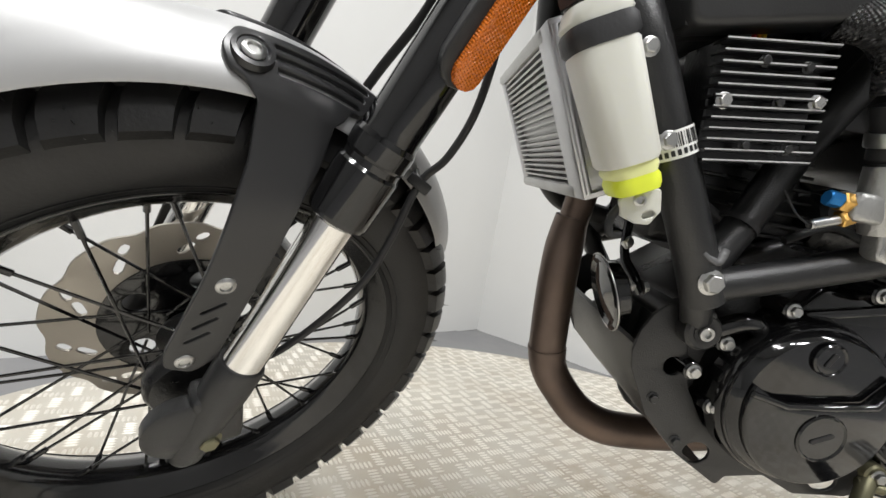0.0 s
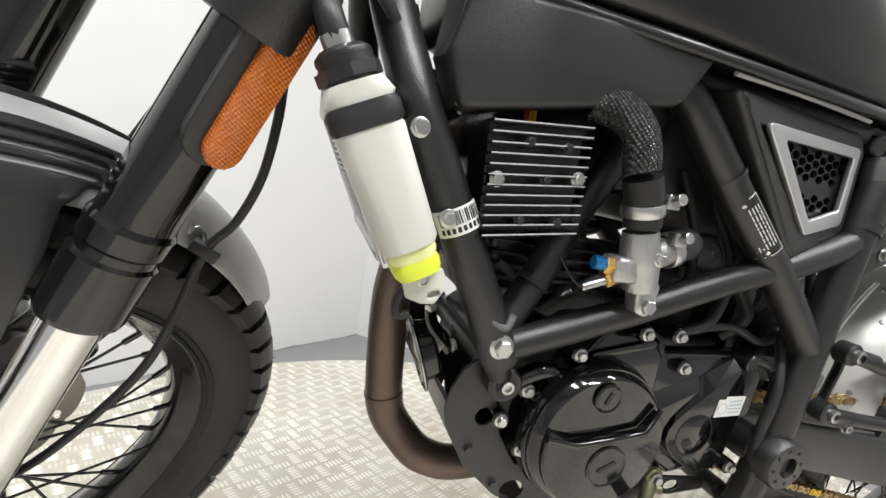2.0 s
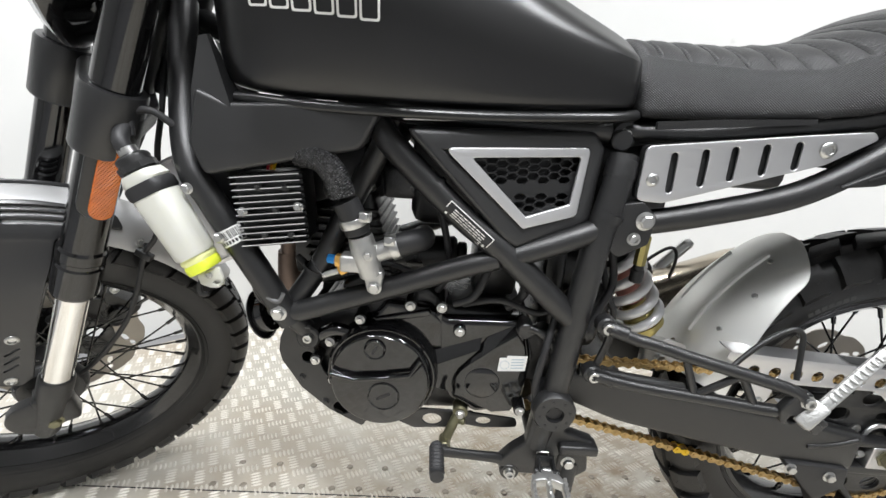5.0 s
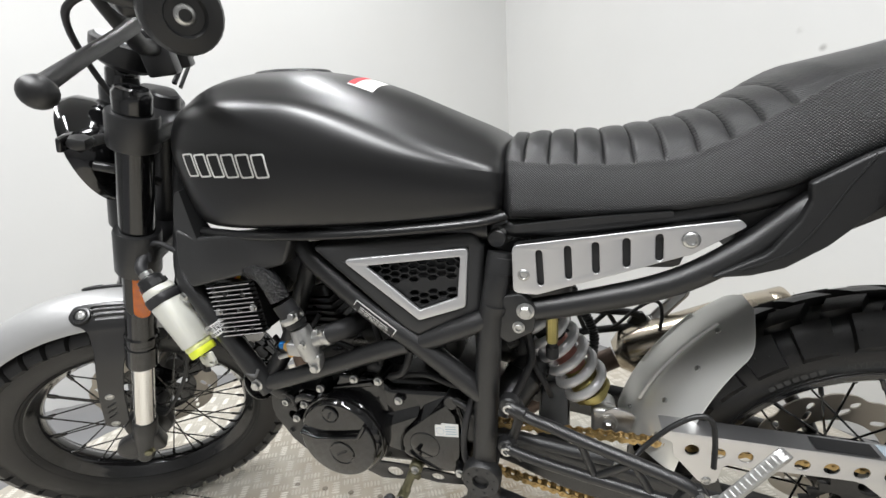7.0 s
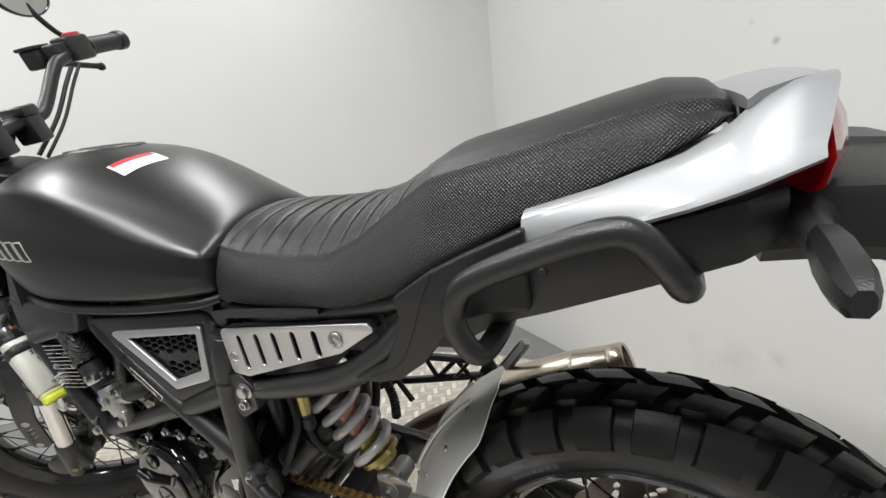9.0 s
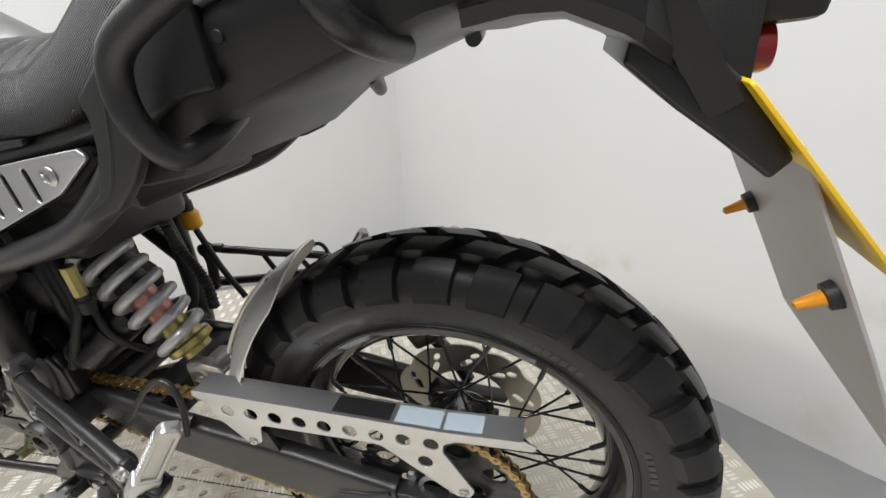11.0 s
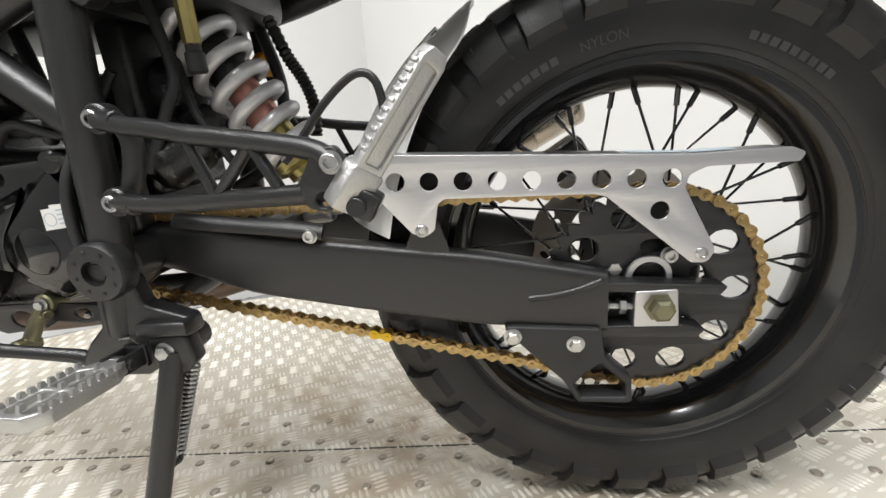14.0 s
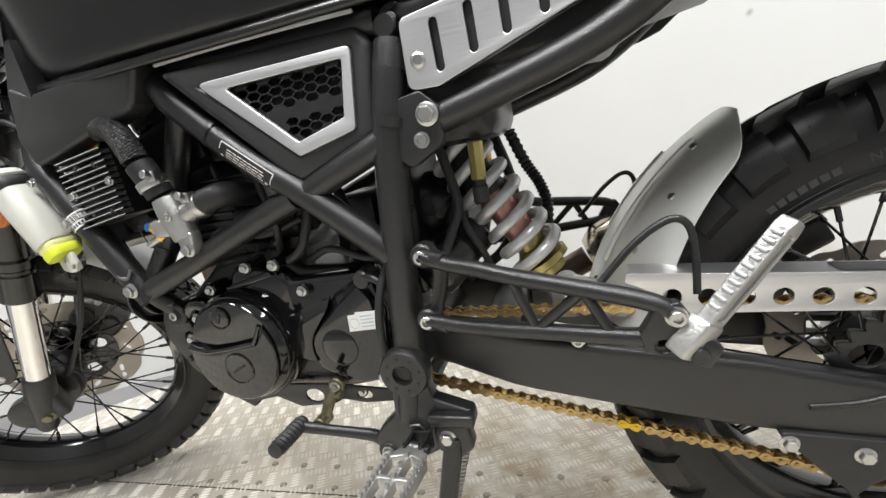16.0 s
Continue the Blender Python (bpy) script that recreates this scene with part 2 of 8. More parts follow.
def part(name, m, material, parent, label="", at=None, kind=""):
    ob = new(name, m)
    if not m.materials:
        m.materials.append(material)
    ob.parent = parent
    if at is not None:
        ob.matrix_basis = at
    if label or kind:
        tagged(ob, label, "", "", kind)
    return ob


def curve_points(pts, steps=8):
    p = [Vector(q) for q in pts]
    if len(p) < 3:
        return p
    out = []
    for i in range(len(p) - 1):
        a, b_, c, d = p[max(i - 1, 0)], p[i], p[i + 1], p[min(i + 2, len(p) - 1)]
        for k in range(steps):
            t = k / steps
            out.append(0.5 * ((2 * b_) + (c - a) * t + (2 * a - 5 * b_ + 4 * c - d) * t * t + (3 * b_ - a - 3 * c + d) * t ** 3))
    out.append(p[-1])
    return out


def tube(pts, r, n=14, steps=8, flat=1.0, cap=True, angle=50):
    p = curve_points(pts, steps) if steps else [Vector(q) for q in pts]
    m = len(p)
    radii = [r] * m if isinstance(r, (int, float)) else list(float(v) for v in np.interp(np.linspace(0, 1, m), np.linspace(0, 1, len(r)), r))
    tang = [(p[min(i + 1, m - 1)] - p[max(i - 1, 0)]).normalized() for i in range(m)]
    side = tang[0].orthogonal().normalized()
    verts, faces = [], []
    for i in range(m):
        side = (side - tang[i] * side.dot(tang[i])).normalized()
        up = tang[i].cross(side)
        for k in range(n):
            a = 2 * math.pi * k / n
            verts.append(p[i] + radii[i] * (math.cos(a) * side + math.sin(a) * flat * up))
    for i in range(m - 1):
        for k in range(n):
            faces.append((i * n + k, i * n + (k + 1) % n, (i + 1) * n + (k + 1) % n, (i + 1) * n + k))
    if cap:
        faces.append(tuple(range(n)))
        faces.append(tuple(range((m - 1) * n, m * n)))
    return me(verts, faces, "tube", True, angle)


def lathe(profile, n=24, close=False, angle=40):
    """Turns (radius, height) points about the z axis."""
    verts, faces = [], []
    m = len(profile)
    for k in range(n):
        a = 2 * math.pi * k / n
        for r, h in profile:
            verts.append((r * math.cos(a), r * math.sin(a), h))
    for k in range(n):
        q = (k + 1) % n
        for i in range(m if close else m - 1):
            j = (i + 1) % m
            faces.append((k * m + i, q * m + i, q * m + j, k * m + j))
    if not close:
        if profile[0][0] > 1e-6:
            faces.append(tuple(k * m for k in range(n)))
        if profile[-1][0] > 1e-6:
            faces.append(tuple(k * m + m - 1 for k in range(n)))
    msh = me(verts, faces, "lathe", False)
    bm = bmesh.new()
    bm.from_mesh(msh)
    bmesh.ops.remove_doubles(bm, verts=bm.verts, dist=1e-6)
    bmesh.ops.recalc_face_normals(bm, faces=bm.faces)
    bm.to_mesh(msh)
    bm.free()
    shade(msh, angle)
    return msh


def along(a, b_):
    """The pose that takes the z axis to the way from a to b_."""
    a, b_ = Vector(a), Vector(b_)
    return Matrix.Translation(a) @ (b_ - a).to_track_quat("Z", "Y").to_matrix().to_4x4()


def rod(a, b_, r, n=14, bevel=0.0):
    h = (Vector(b_) - Vector(a)).length
    e = bevel or min(r * 0.15, h * 0.2)
    return moved(lathe([(0, 0), (r - e, 0), (r, e), (r, h - e), (r - e, h), (0, h)], n), along(a, b_))


def fillet(poly, r, n=5):
    out = []
    k = len(poly)
    rs = [r] * k if isinstance(r, (int, float)) else r
    for i in range(k):
        p, a, c = Vector(poly[i]), Vector(poly[i - 1]), Vector(poly[(i + 1) % k])
        u, v = (a - p), (c - p)
        lu, lv = u.length, v.length
        u.normalize()
        v.normalize()
        half = max(u.angle(v, math.pi) / 2, 1e-3)
        d = min(rs[i] / math.tan(half), lu * 0.45, lv * 0.45) if rs[i] > 0 and half < 1.55 else 0
        if d < 1e-5:
            out.append(tuple(p))
            continue
        s, e = p + u * d, p + v * d
        for j in range(n + 1):
            t = j / n
            out.append(tuple((1 - t) ** 2 * s + 2 * t * (1 - t) * p + t * t * e))
    return out


def ring(x, z, r, n=20, sx=1.0):
    return [(x + r * sx * math.cos(2 * math.pi * k / n), z + r * math.sin(2 * math.pi * k / n)) for k in range(n)]


def slot(x, z, w, h, tilt=0.0, n=6):
    """An upright slot with round ends, tilted by degrees."""
    pts, r = [], w / 2
    for k in range(n + 1):
        a = math.pi * k / n
        pts.append((r * math.cos(a), h / 2 - r + r * math.sin(a)))
    for k in range(n + 1):
        a = math.pi + math.pi * k / n
        pts.append((r * math.cos(a), -h / 2 + r + r * math.sin(a)))
    c, s = math.cos(radians(tilt)), math.sin(radians(tilt))
    return [(x + c * u - s * v, z + s * u + c * v) for u, v in pts]


def plate(outlines, depth, bevel=0.0, res=2):
    """A flat plate in x and y with holes, its middle at z = 0."""
    cu = bpy.data.curves.new("plate", "CURVE")
    cu.dimensions, cu.fill_mode = "2D", "BOTH"
    cu.extrude, cu.bevel_depth, cu.bevel_resolution = max(depth / 2 - bevel, 0.0), bevel, res
    for o in outlines:
        s = cu.splines.new("POLY")
        s.points.add(len(o) - 1)
        for pt, q in zip(s.points, o):
            pt.co = (q[0], q[1], 0, 1)
        s.use_cyclic_u = True
    if bevel:
        cu.offset = -bevel
    ob = bpy.data.objects.new("plate", cu)
    scene.collection.objects.link(ob)
    dg = bpy.context.evaluated_depsgraph_get()
    m = bpy.data.meshes.new_from_object(ob.evaluated_get(dg))
    bpy.data.objects.remove(ob)
    bpy.data.curves.remove(cu)
    bm = bmesh.new()
    bm.from_mesh(m)
    bmesh.ops.remove_doubles(bm, verts=bm.verts, dist=1e-6)
    bm.to_mesh(m)
    bm.free()
    m.materials.clear()
    shade(m, 35)
    return m


def side_plate(outlines, y, depth, bevel=0.0):
    """A plate drawn in x and z of the motorcycle, its middle at y."""
    return moved(plate(outlines, depth, bevel), pose(0, y, 0, 90, 0, 0))


def box(x0, x1, y0, y1, z0, z1, bevel=0.0):
    bm = bmesh.new()
    bmesh.ops.create_cube(bm, size=1)
    for v in bm.verts:
        v.co = Vector(((x0 + x1) / 2 + v.co.x * (x1 - x0), (y0 + y1) / 2 + v.co.y * (y1 - y0), (z0 + z1) / 2 + v.co.z * (z1 - z0)))
    if bevel:
        bmesh.ops.bevel(bm, geom=bm.edges[:], offset=bevel, segments=2, profile=0.5, affect="EDGES")
    m = bpy.data.meshes.new("box")
    bm.to_mesh(m)
    bm.free()
    shade(m, 45)
    return m


def loft(rings, caps=True, closed=True, angle=50):
    n = len(rings[0])
    verts = [v for r in rings for v in r]
    faces = []
    for i in range(len(rings) - 1):
        for k in range(n if closed else n - 1):
            faces.append((i * n + k, i * n + (k + 1) % n, (i + 1) * n + (k + 1) % n, (i + 1) * n + k))
    if caps and closed:
        faces.append(tuple(range(n)))
        faces.append(tuple(range((len(rings) - 1) * n, len(rings) * n)))
    return me(verts, faces, "loft", True, angle)


def subdivided(m, levels=2):
    ob = bpy.data.objects.new("tmp", m)
    scene.collection.objects.link(ob)
    mod = ob.modifiers.new("s", "SUBSURF")
    mod.levels = levels
    dg = bpy.context.evaluated_depsgraph_get()
    out = bpy.data.meshes.new_from_object(ob.evaluated_get(dg))
    bpy.data.objects.remove(ob)
    for p in out.polygons:
        p.use_smooth = True
    out.materials.clear()
    return out


def hex_head(flange=True):
    rows = []
    pr = lathe([(0, 0), (1.35, 0), (1.35, 0.12), (0.98, 0.3), (0, 0.3)] if flange else [(0, 0), (0.9, 0), (0.9, 0.05), (0, 0.05)], 16)
    h = lathe([(0, 0), (1.0, 0.0), (1.0, 0.85), (0.85, 1.0), (0, 1.0)], 6, angle=20)
    return joined([pr, h], "hex_bolt")


def socket_head():
    return joined([lathe([(0, 0), (1.28, 0), (1.28, 0.12), (0, 0.12)], 18),
                   lathe([(0, 0.1), (1.0, 0.1), (1.0, 0.85), (0.9, 0.95), (0.55, 0.95), (0.5, 0.5), (0, 0.5)], 18)], "socket_bolt")


def button_head():
    return lathe([(0, 0), (1.0, 0), (0.97, 0.12), (0.8, 0.28), (0.58, 0.34), (0.5, 0.08), (0, 0.08)], 20)


HEX, SOCKET, BUTTON = hex_head(), socket_head(), button_head()
for k_, m_ in ((HEX, STEEL), (SOCKET, STEEL), (BUTTON, STEEL)):
    k_.materials.append(m_)
    shade(k_, 30)
HEXOLIVE = HEX.copy()
HEXOLIVE.materials.clear()
HEXOLIVE.materials.append(OLIVE)
HEXBLK = HEX.copy()
HEXBLK.materials.clear()
HEXBLK.materials.append(FRAMEBLK)


def bolt(parent, x, y, z, r=0.007, kind=None, way=(0, -1, 0), front=None, label=""):
    """A bolt head at a place of the motorcycle, which faces the given way."""
    m = along((x, y, z), Vector((x, y, z)) + Vector(way)) @ Matrix.Diagonal((0.85 * r, 0.85 * r, 0.85 * r, 1))
    if front is not None:
        m = front @ m
    return part("bolt", kind or HEX, STEEL, parent, label, at=m)


# ---------------------------------------------------------------- the room
def slab(name, x0, x1, y0, y1, z0, z1, material, label, turn=None):
    ob = new(name, box(x0, x1, y0, y1, z0, z1))
    ob.data.materials.append(material)
    if turn is not None:
        ob.matrix_world = turn
    return tagged(ob, label, name.split("_")[0], "", "structure")


CORNER = (0.71, 1.885)
LEFT_TURN = math.degrees(math.atan2(-0.634, -0.773))
RIGHT_TURN = math.degrees(math.atan2(-0.70, 0.715))
slab("floor", -5.2, 6.2, -5.6, 3.2, -0.14, -0.02, FLOORGREY, "grey painted concrete floor with scuffs")
slab("ceiling", -5.2, 6.2, -5.6, 3.2, CEIL, CEIL + 0.1, CEILING, "plain pale grey ceiling")


def ragged_wall(name, length, turn, flip, label, paint=WALL):
    """A painted wall with a ragged edge of paint along its foot."""
    rng = np.random.RandomState(5 if flip else 9)
    n = int(length / 0.02)
    xs = np.linspace(0, length, n)
    edge = -0.021 + np.abs(np.convolve(rng.rand(n + 8), np.ones(9) / 9, "valid")[:n] - 0.5) * 0.02
    edge += (rng.rand(n) > 0.9) * rng.rand(n) * 0.006
    s = 1 if flip else -1
    verts, faces = [], []
    for x, e in zip(xs, edge):
        verts += [(x, 0, e), (x, 0, 0.3), (x, 0, CEIL), (x, s * 0.12, CEIL), (x, s * 0.12, e)]
    for i in range(n - 1):
        for k in range(5):
            faces.append((i * 5 + k, i * 5 + (k + 1) % 5, i * 5 + 5 + (k + 1) % 5, i * 5 + 5 + k))
    faces += [tuple(range(5)), tuple(range(5 * n - 5, 5 * n))]
    ob = new(name, me(verts, faces, name, False))
    ob.data.materials.append(paint)
    ob.matrix_world = pose(*CORNER, 0, 0, 0, turn)
    return tagged(ob, label, "wall", "", "structure")


SCUFFED = WALL.copy()
SCUFFED.name = "scuffed_wall_paint"
for sx_, sz_, sr_ in ((1.29, 0.25, 0.10), (1.40, 0.27, 0.08), (1.52, 0.31, 0.04), (2.10, 0.37, 0.09), (2.15, 0.34, 0.05), (2.05, 0.05, 0.12), (1.6, 0.02, 0.10)):
    stain(SCUFFED, sx_, 0.0, sr_, (0.50, 0.46, 0.40), 0.45, sz_)
for sx_, sz_ in ((1.484, 1.194), (1.422, 1.262), (1.35, 1.05)):
    stain(SCUFFED, sx_, 0.0, 0.014, (0.32, 0.31, 0.30), 0.9, sz_)
ragged_wall("wall_north_west", 4.6, LEFT_TURN, False, "white painted wall with ragged paint at its foot")
ragged_wall("wall_north_east", 4.6, RIGHT_TURN, True, "white painted wall with scuffs and ragged foot", SCUFFED)
# two unseen walls added behind the camera; their grey steers fill and reflections
slab("wall_south_west", 0, 5.2, 0, 0.12, -0.02, CEIL, DARKWALL, "plain grey wall, unseen and added to close the room",
     pose(CORNER[0] - 0.773 * 4.55, CORNER[1] - 0.634 * 4.55, 0, 0, 0, RIGHT_TURN))
slab("wall_south_east", 0, 5.2, -0.12, 0, -0.02, CEIL, DARKWALL, "plain grey wall, unseen and added to close the room",
     pose(CORNER[0] + 0.715 * 4.55, CORNER[1] - 0.70 * 4.55, 0, 0, 0, LEFT_TURN))

# ---------------------------------------------------------------- turntable
TX, TY, TR = 0.69, 0.02, 1.345
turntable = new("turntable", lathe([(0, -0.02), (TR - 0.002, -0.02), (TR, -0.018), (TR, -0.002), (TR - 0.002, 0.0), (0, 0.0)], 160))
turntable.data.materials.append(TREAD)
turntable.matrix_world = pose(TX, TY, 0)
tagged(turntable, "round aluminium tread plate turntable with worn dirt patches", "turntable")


def tread_bars(height=0.0022):
    """Lens-shaped bars: those beside the side stand are parts, the rest is one mesh."""
    half, wide = 0.0125, 0.0033
    pitch, step = 0.0637, 0.0098
    one = np.array([(-half, 0, 0), (-half * 0.5, -wide, 0), (half * 0.5, -wide, 0), (half, 0, 0), (half * 0.5, wide, 0),
                    (-half * 0.5, wide, 0), (-half * 0.45, 0, height), (half * 0.45, 0, height)])
    fc = [(0, 1, 6), (1, 2, 7, 6), (2, 3, 7), (3, 4, 7), (4, 5, 6, 7), (5, 0, 6)]
    single = me(one, fc, "tread_bar", False)
    verts, faces = [], []
    k = int(TR / pitch) + 2
    for kind, ang in ((0, 115.0), (1, 25.0)):
        c, s = math.cos(radians(ang)), math.sin(radians(ang))
        rot = np.array([[c, -s, 0], [s, c, 0], [0, 0, 1]])
        for i in range(-k, k + 1):
            for j in range(-k, k + 1):
                cx, cy = (i + 0.5 * kind) * pitch + 0.011, (j + 0.5 * kind) * pitch + 0.008
                for q in range(-2, 3):
                    px, py = cx + (-s) * q * step, cy + c * q * step
                    if math.hypot(px, py) > TR - 0.014:
                        continue
                    if -0.08 < px < 0.30 and -0.36 < py < -0.04:
                        part("tread_bar", single, TREADBAR, turntable, at=pose(px, py, 0, 0, 0, ang))
                        continue
                    base = len(verts)
                    verts.extend((one @ rot.T + np.array([px, py, 0.0])).tolist())
                    faces.extend([tuple(base + v for v in f) for f in fc])
    m = bpy.data.meshes.new("tread_pattern")
    m.from_pydata(verts, [], faces)
    m.update()
    return m


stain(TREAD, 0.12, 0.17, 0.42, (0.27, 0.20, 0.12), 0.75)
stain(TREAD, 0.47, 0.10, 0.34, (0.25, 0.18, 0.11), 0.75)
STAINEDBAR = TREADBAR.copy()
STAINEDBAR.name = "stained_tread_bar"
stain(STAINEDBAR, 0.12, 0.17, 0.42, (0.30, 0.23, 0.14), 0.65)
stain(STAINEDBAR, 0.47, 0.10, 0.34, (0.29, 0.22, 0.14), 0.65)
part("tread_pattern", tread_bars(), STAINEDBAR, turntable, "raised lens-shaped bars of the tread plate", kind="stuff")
part("plate_joint", box(-1.33, 1.33, 0.062, 0.0645, 0.0002, 0.0012), BLACKPRINT, turntable, "dark seam between two tread plates")
RIVET = lathe([(0.0080, 0), (0.0080, 0.001), (0.0055, 0.0030), (0.0035, 0.0022), (0, 0.0018)], 14)
RIVET.materials.append(mat("dark_rivet", (0.34, 0.30, 0.25), 0.42, metal=0.7, vary=0.4, scale=20, dirt=(0.06, 0.05, 0.04), dirt_amount=0.7, dirt_scale=25))
rivet_rng = random.Random(4)
for row_y, x0, dx, count in ((0.055, 0.205, 0.0645, 28), (0.105, 0.2, 0.0652, 28), (-0.015, 0.63, 0.081, 17), (0.175, 0.235, 0.0845, 22)):
    for i in range(count):
        rx_, ry_ = x0 + i * dx + rivet_rng.uniform(-0.003, 0.003), row_y + rivet_rng.uniform(-0.003, 0.003)
        if math.hypot(rx_ - TX, ry_ - TY) < TR - 0.03:
            part("rivet", RIVET, STEEL, turntable, at=pose(rx_ - TX, ry_ - TY, 0.0004))

# ---------------------------------------------------------------- motorcycle
moto = new("motorcycle")
moto.matrix_world = pose(0, 0.054, 0, 0, 0, -2.5) @ pose(0, 0, 0, 8.4) @ pose(0, 0.0107, 0.0013, 0.557)
tagged(moto, "black scrambler motorcycle with silver trim leaning on its side stand", "motorcycle")

# ---- front assembly: turned to the left about the raked steering axis
RAKE, STEER = radians(24.8), 37.7
AXLE_F = Vector((-0.0254, 0, 0.3206))
U = Vector((math.sin(RAKE), 0, math.cos(RAKE)))
FWD = Vector((-math.cos(RAKE), 0, math.sin(RAKE)))
AXIS_A = AXLE_F - 0.030 * FWD
FRONT = Matrix.Translation((-0.0254, -0.0184, 0.3206)) @ pose(0, 0, 0, 5.0) @ Matrix.Rotation(radians(STEER), 4, U) @ Matrix.Translation(-AXLE_F)
AXLE_R = Vector((1.420, -0.005, 0.338))
# the bars, lamp and clocks are laid out along a slightly steeper axis
HEAD_U, HEAD_A = Vector((math.sin(radians(24.5)), 0, math.cos(radians(24.5)))), Vector((0.026, 0, 0.303))
HEAD = Matrix.Translation(HEAD_A) @ Matrix.Rotation(radians(33), 4, HEAD_U) @ Matrix.Translation(-HEAD_A)


def wheel_pose(centre, turn=0.0):
    """Takes the lathe's z axis to the wheel's axle (towards the left)."""
    return Matrix.Translation(centre) @ pose(0, 0, 0, 90) @ pose(0, 0, 0, 0, 0, turn)


def open_lathe(profile, n):
    verts, faces, k = [], [], len(profile)
    for i in range(n):
        a = 2 * math.pi * i / n
        verts += [(r * math.cos(a), r * math.sin(a), h) for r, h in profile]
    for i in range(n):
        q = (i + 1) % n
        faces += [(i * k + j, q * k + j, q * k + j + 1, i * k + j + 1) for j in range(k - 1)]
    return me(verts, faces, "ring", True, 60)


def tyre_mesh(R, rim, width, knob, pitch_count, offroad):
    """A tyre body with sidewalls and raised tread blocks."""
    h = R - rim
    prof = []
    w = width / 2
    for a, b_ in ((0.60, 0.0), (0.74, 0.06), (0.92, 0.25), (1.0, 0.48), (0.97, 0.66), (0.88, 0.80), (0.70, 0.90), (0.40, 0.965), (0.0, 0.985)):
        prof.append((rim + (h - knob) * b_, a * w))
    prof = prof + [(r, -z) for r, z in prof[-2::-1]]
    body = open_lathe(prof, 96)
    # bead ribs
    ribs = [open_lathe([(rim + h * f - 0.0016, w * s * g), (rim + h * f, w * s * g + s * 0.0016), (rim + h * f + 0.0016, w * s * g)], 96)
            for s in (1, -1) for f, g in ((0.06, 0.745), (0.13, 0.81))]
    verts, faces, blocks = [], [], []

    def surf(u, lift):
        """A place across the tread, u from -1 to 1; lift above the body."""
        a = abs(u)
        e = h * (1.4 if offroad else 1.0)
        rr = float(np.interp(a, (0, 0.35, 0.62, 0.80, 0.93, 1.0, 1.06), (R - knob * 1.0, R - knob * 1.05 - e * 0.012, R - knob - e * 0.055, R - knob - e * 0.12, R - knob - e * 0.215, R - knob - e * 0.32, R - knob - e * 0.42)))
        zz = float(np.interp(a, (0, 0.35, 0.62, 0.80, 0.93, 1.0, 1.06), (0, 0.36, 0.66, 0.83, 0.945, 0.995, 1.0))) * w
        nx = float(np.interp(a, (0, 0.6, 0.8, 1.06), (0, 0.3, 0.55, 0.9)))
        nr = math.sqrt(1 - nx * nx)
        return rr + lift * nr, math.copysign(zz + lift * nx, u) if a > 1e-6 else 0.0

    def block(u0, u1, t0, t1, skew=0.0, us=4, ts=3):
        verts, faces = [], []
        base = 0
        for lay, lift, inset in ((0, -0.002, 0.0), (1, knob, 0.06)):
            for i in range(us + 1):
                for j in range(ts + 1):
                    fu, ft = i / us, j / ts
                    fu = inset + fu * (1 - 2 * inset)
                    ft = inset + ft * (1 - 2 * inset)
                    u = u0 + (u1 - u0) * fu
                    t = t0 + (t1 - t0) * ft + skew * (u - (u0 + u1) / 2)
                    rr, zz = surf(u, lift)
                    verts.append((rr * math.cos(t), rr * math.sin(t), zz))
        m = (us + 1) * (ts + 1)
        q = lambda lay, i, j: base + lay * m + i * (ts + 1) + j
        for i in range(us):
            for j in range(ts):
                faces.append((q(1, i, j), q(1, i + 1, j), q(1, i + 1, j + 1), q(1, i, j + 1)))
        for i in range(us):
            faces.append((q(0, i, 0), q(0, i + 1, 0), q(1, i + 1, 0), q(1, i, 0)))
            faces.append((q(0, i, ts), q(1, i, ts), q(1, i + 1, ts), q(0, i + 1, ts)))
        for j in range(ts):
            faces.append((q(0, 0, j), q(1, 0, j), q(1, 0, j + 1), q(0, 0, j + 1)))
            faces.append((q(0, us, j), q(0, us, j + 1), q(1, us, j + 1), q(1, us, j)))
        blocks.append(me(verts, faces, "tread_block", True, 30))

    d = 2 * math.pi / pitch_count
    t = 0.0
    for s in (1, -1):
        o = 0.0 if s > 0 else d / 2
        if offroad:
            block(s * 0.59, s * 1.0, t + o, t + o + d * 0.73, s * 0.05)
            block(s * 0.05, s * 0.50, t + o + d * 0.24, t + o + d * 0.97, s * 0.14)
        else:
            block(s * 0.55, s * 1.02, t + o, t + o + d * 0.84, s * 0.10)
            block(s * 0.25, s * 0.50, t + o + d * 0.3, t + o + d * 1.14, s * 0.16)
    if not offroad:
        block(-0.23, -0.02, t + d * 0.05, t + d * 0.88, 0.10)
        block(0.02, 0.23, t + d * 0.3, t + d * 1.13, -0.10)
    # moulding hairs
    hv, hf = [], []
    rng = random.Random(pitch_count)
    for k in range(150):
        t = rng.random() * 2 * math.pi
        u = rng.choice((-1, 1)) * rng.uniform(0.75, 1.04)
        r0, z0 = surf(u, knob)
        r1, z1 = surf(u, knob + rng.uniform(0.003, 0.008))
        base = len(hv)
        for rr, zz, wd in ((r0, z0, 0.0006), (r1, z1, 0.0002)):
            for q in range(3):
                a = q * 2.094
                hv.append((rr * math.cos(t + wd * math.cos(a) / rr), rr * math.sin(t + wd * math.cos(a) / rr), zz + wd * math.sin(a)))
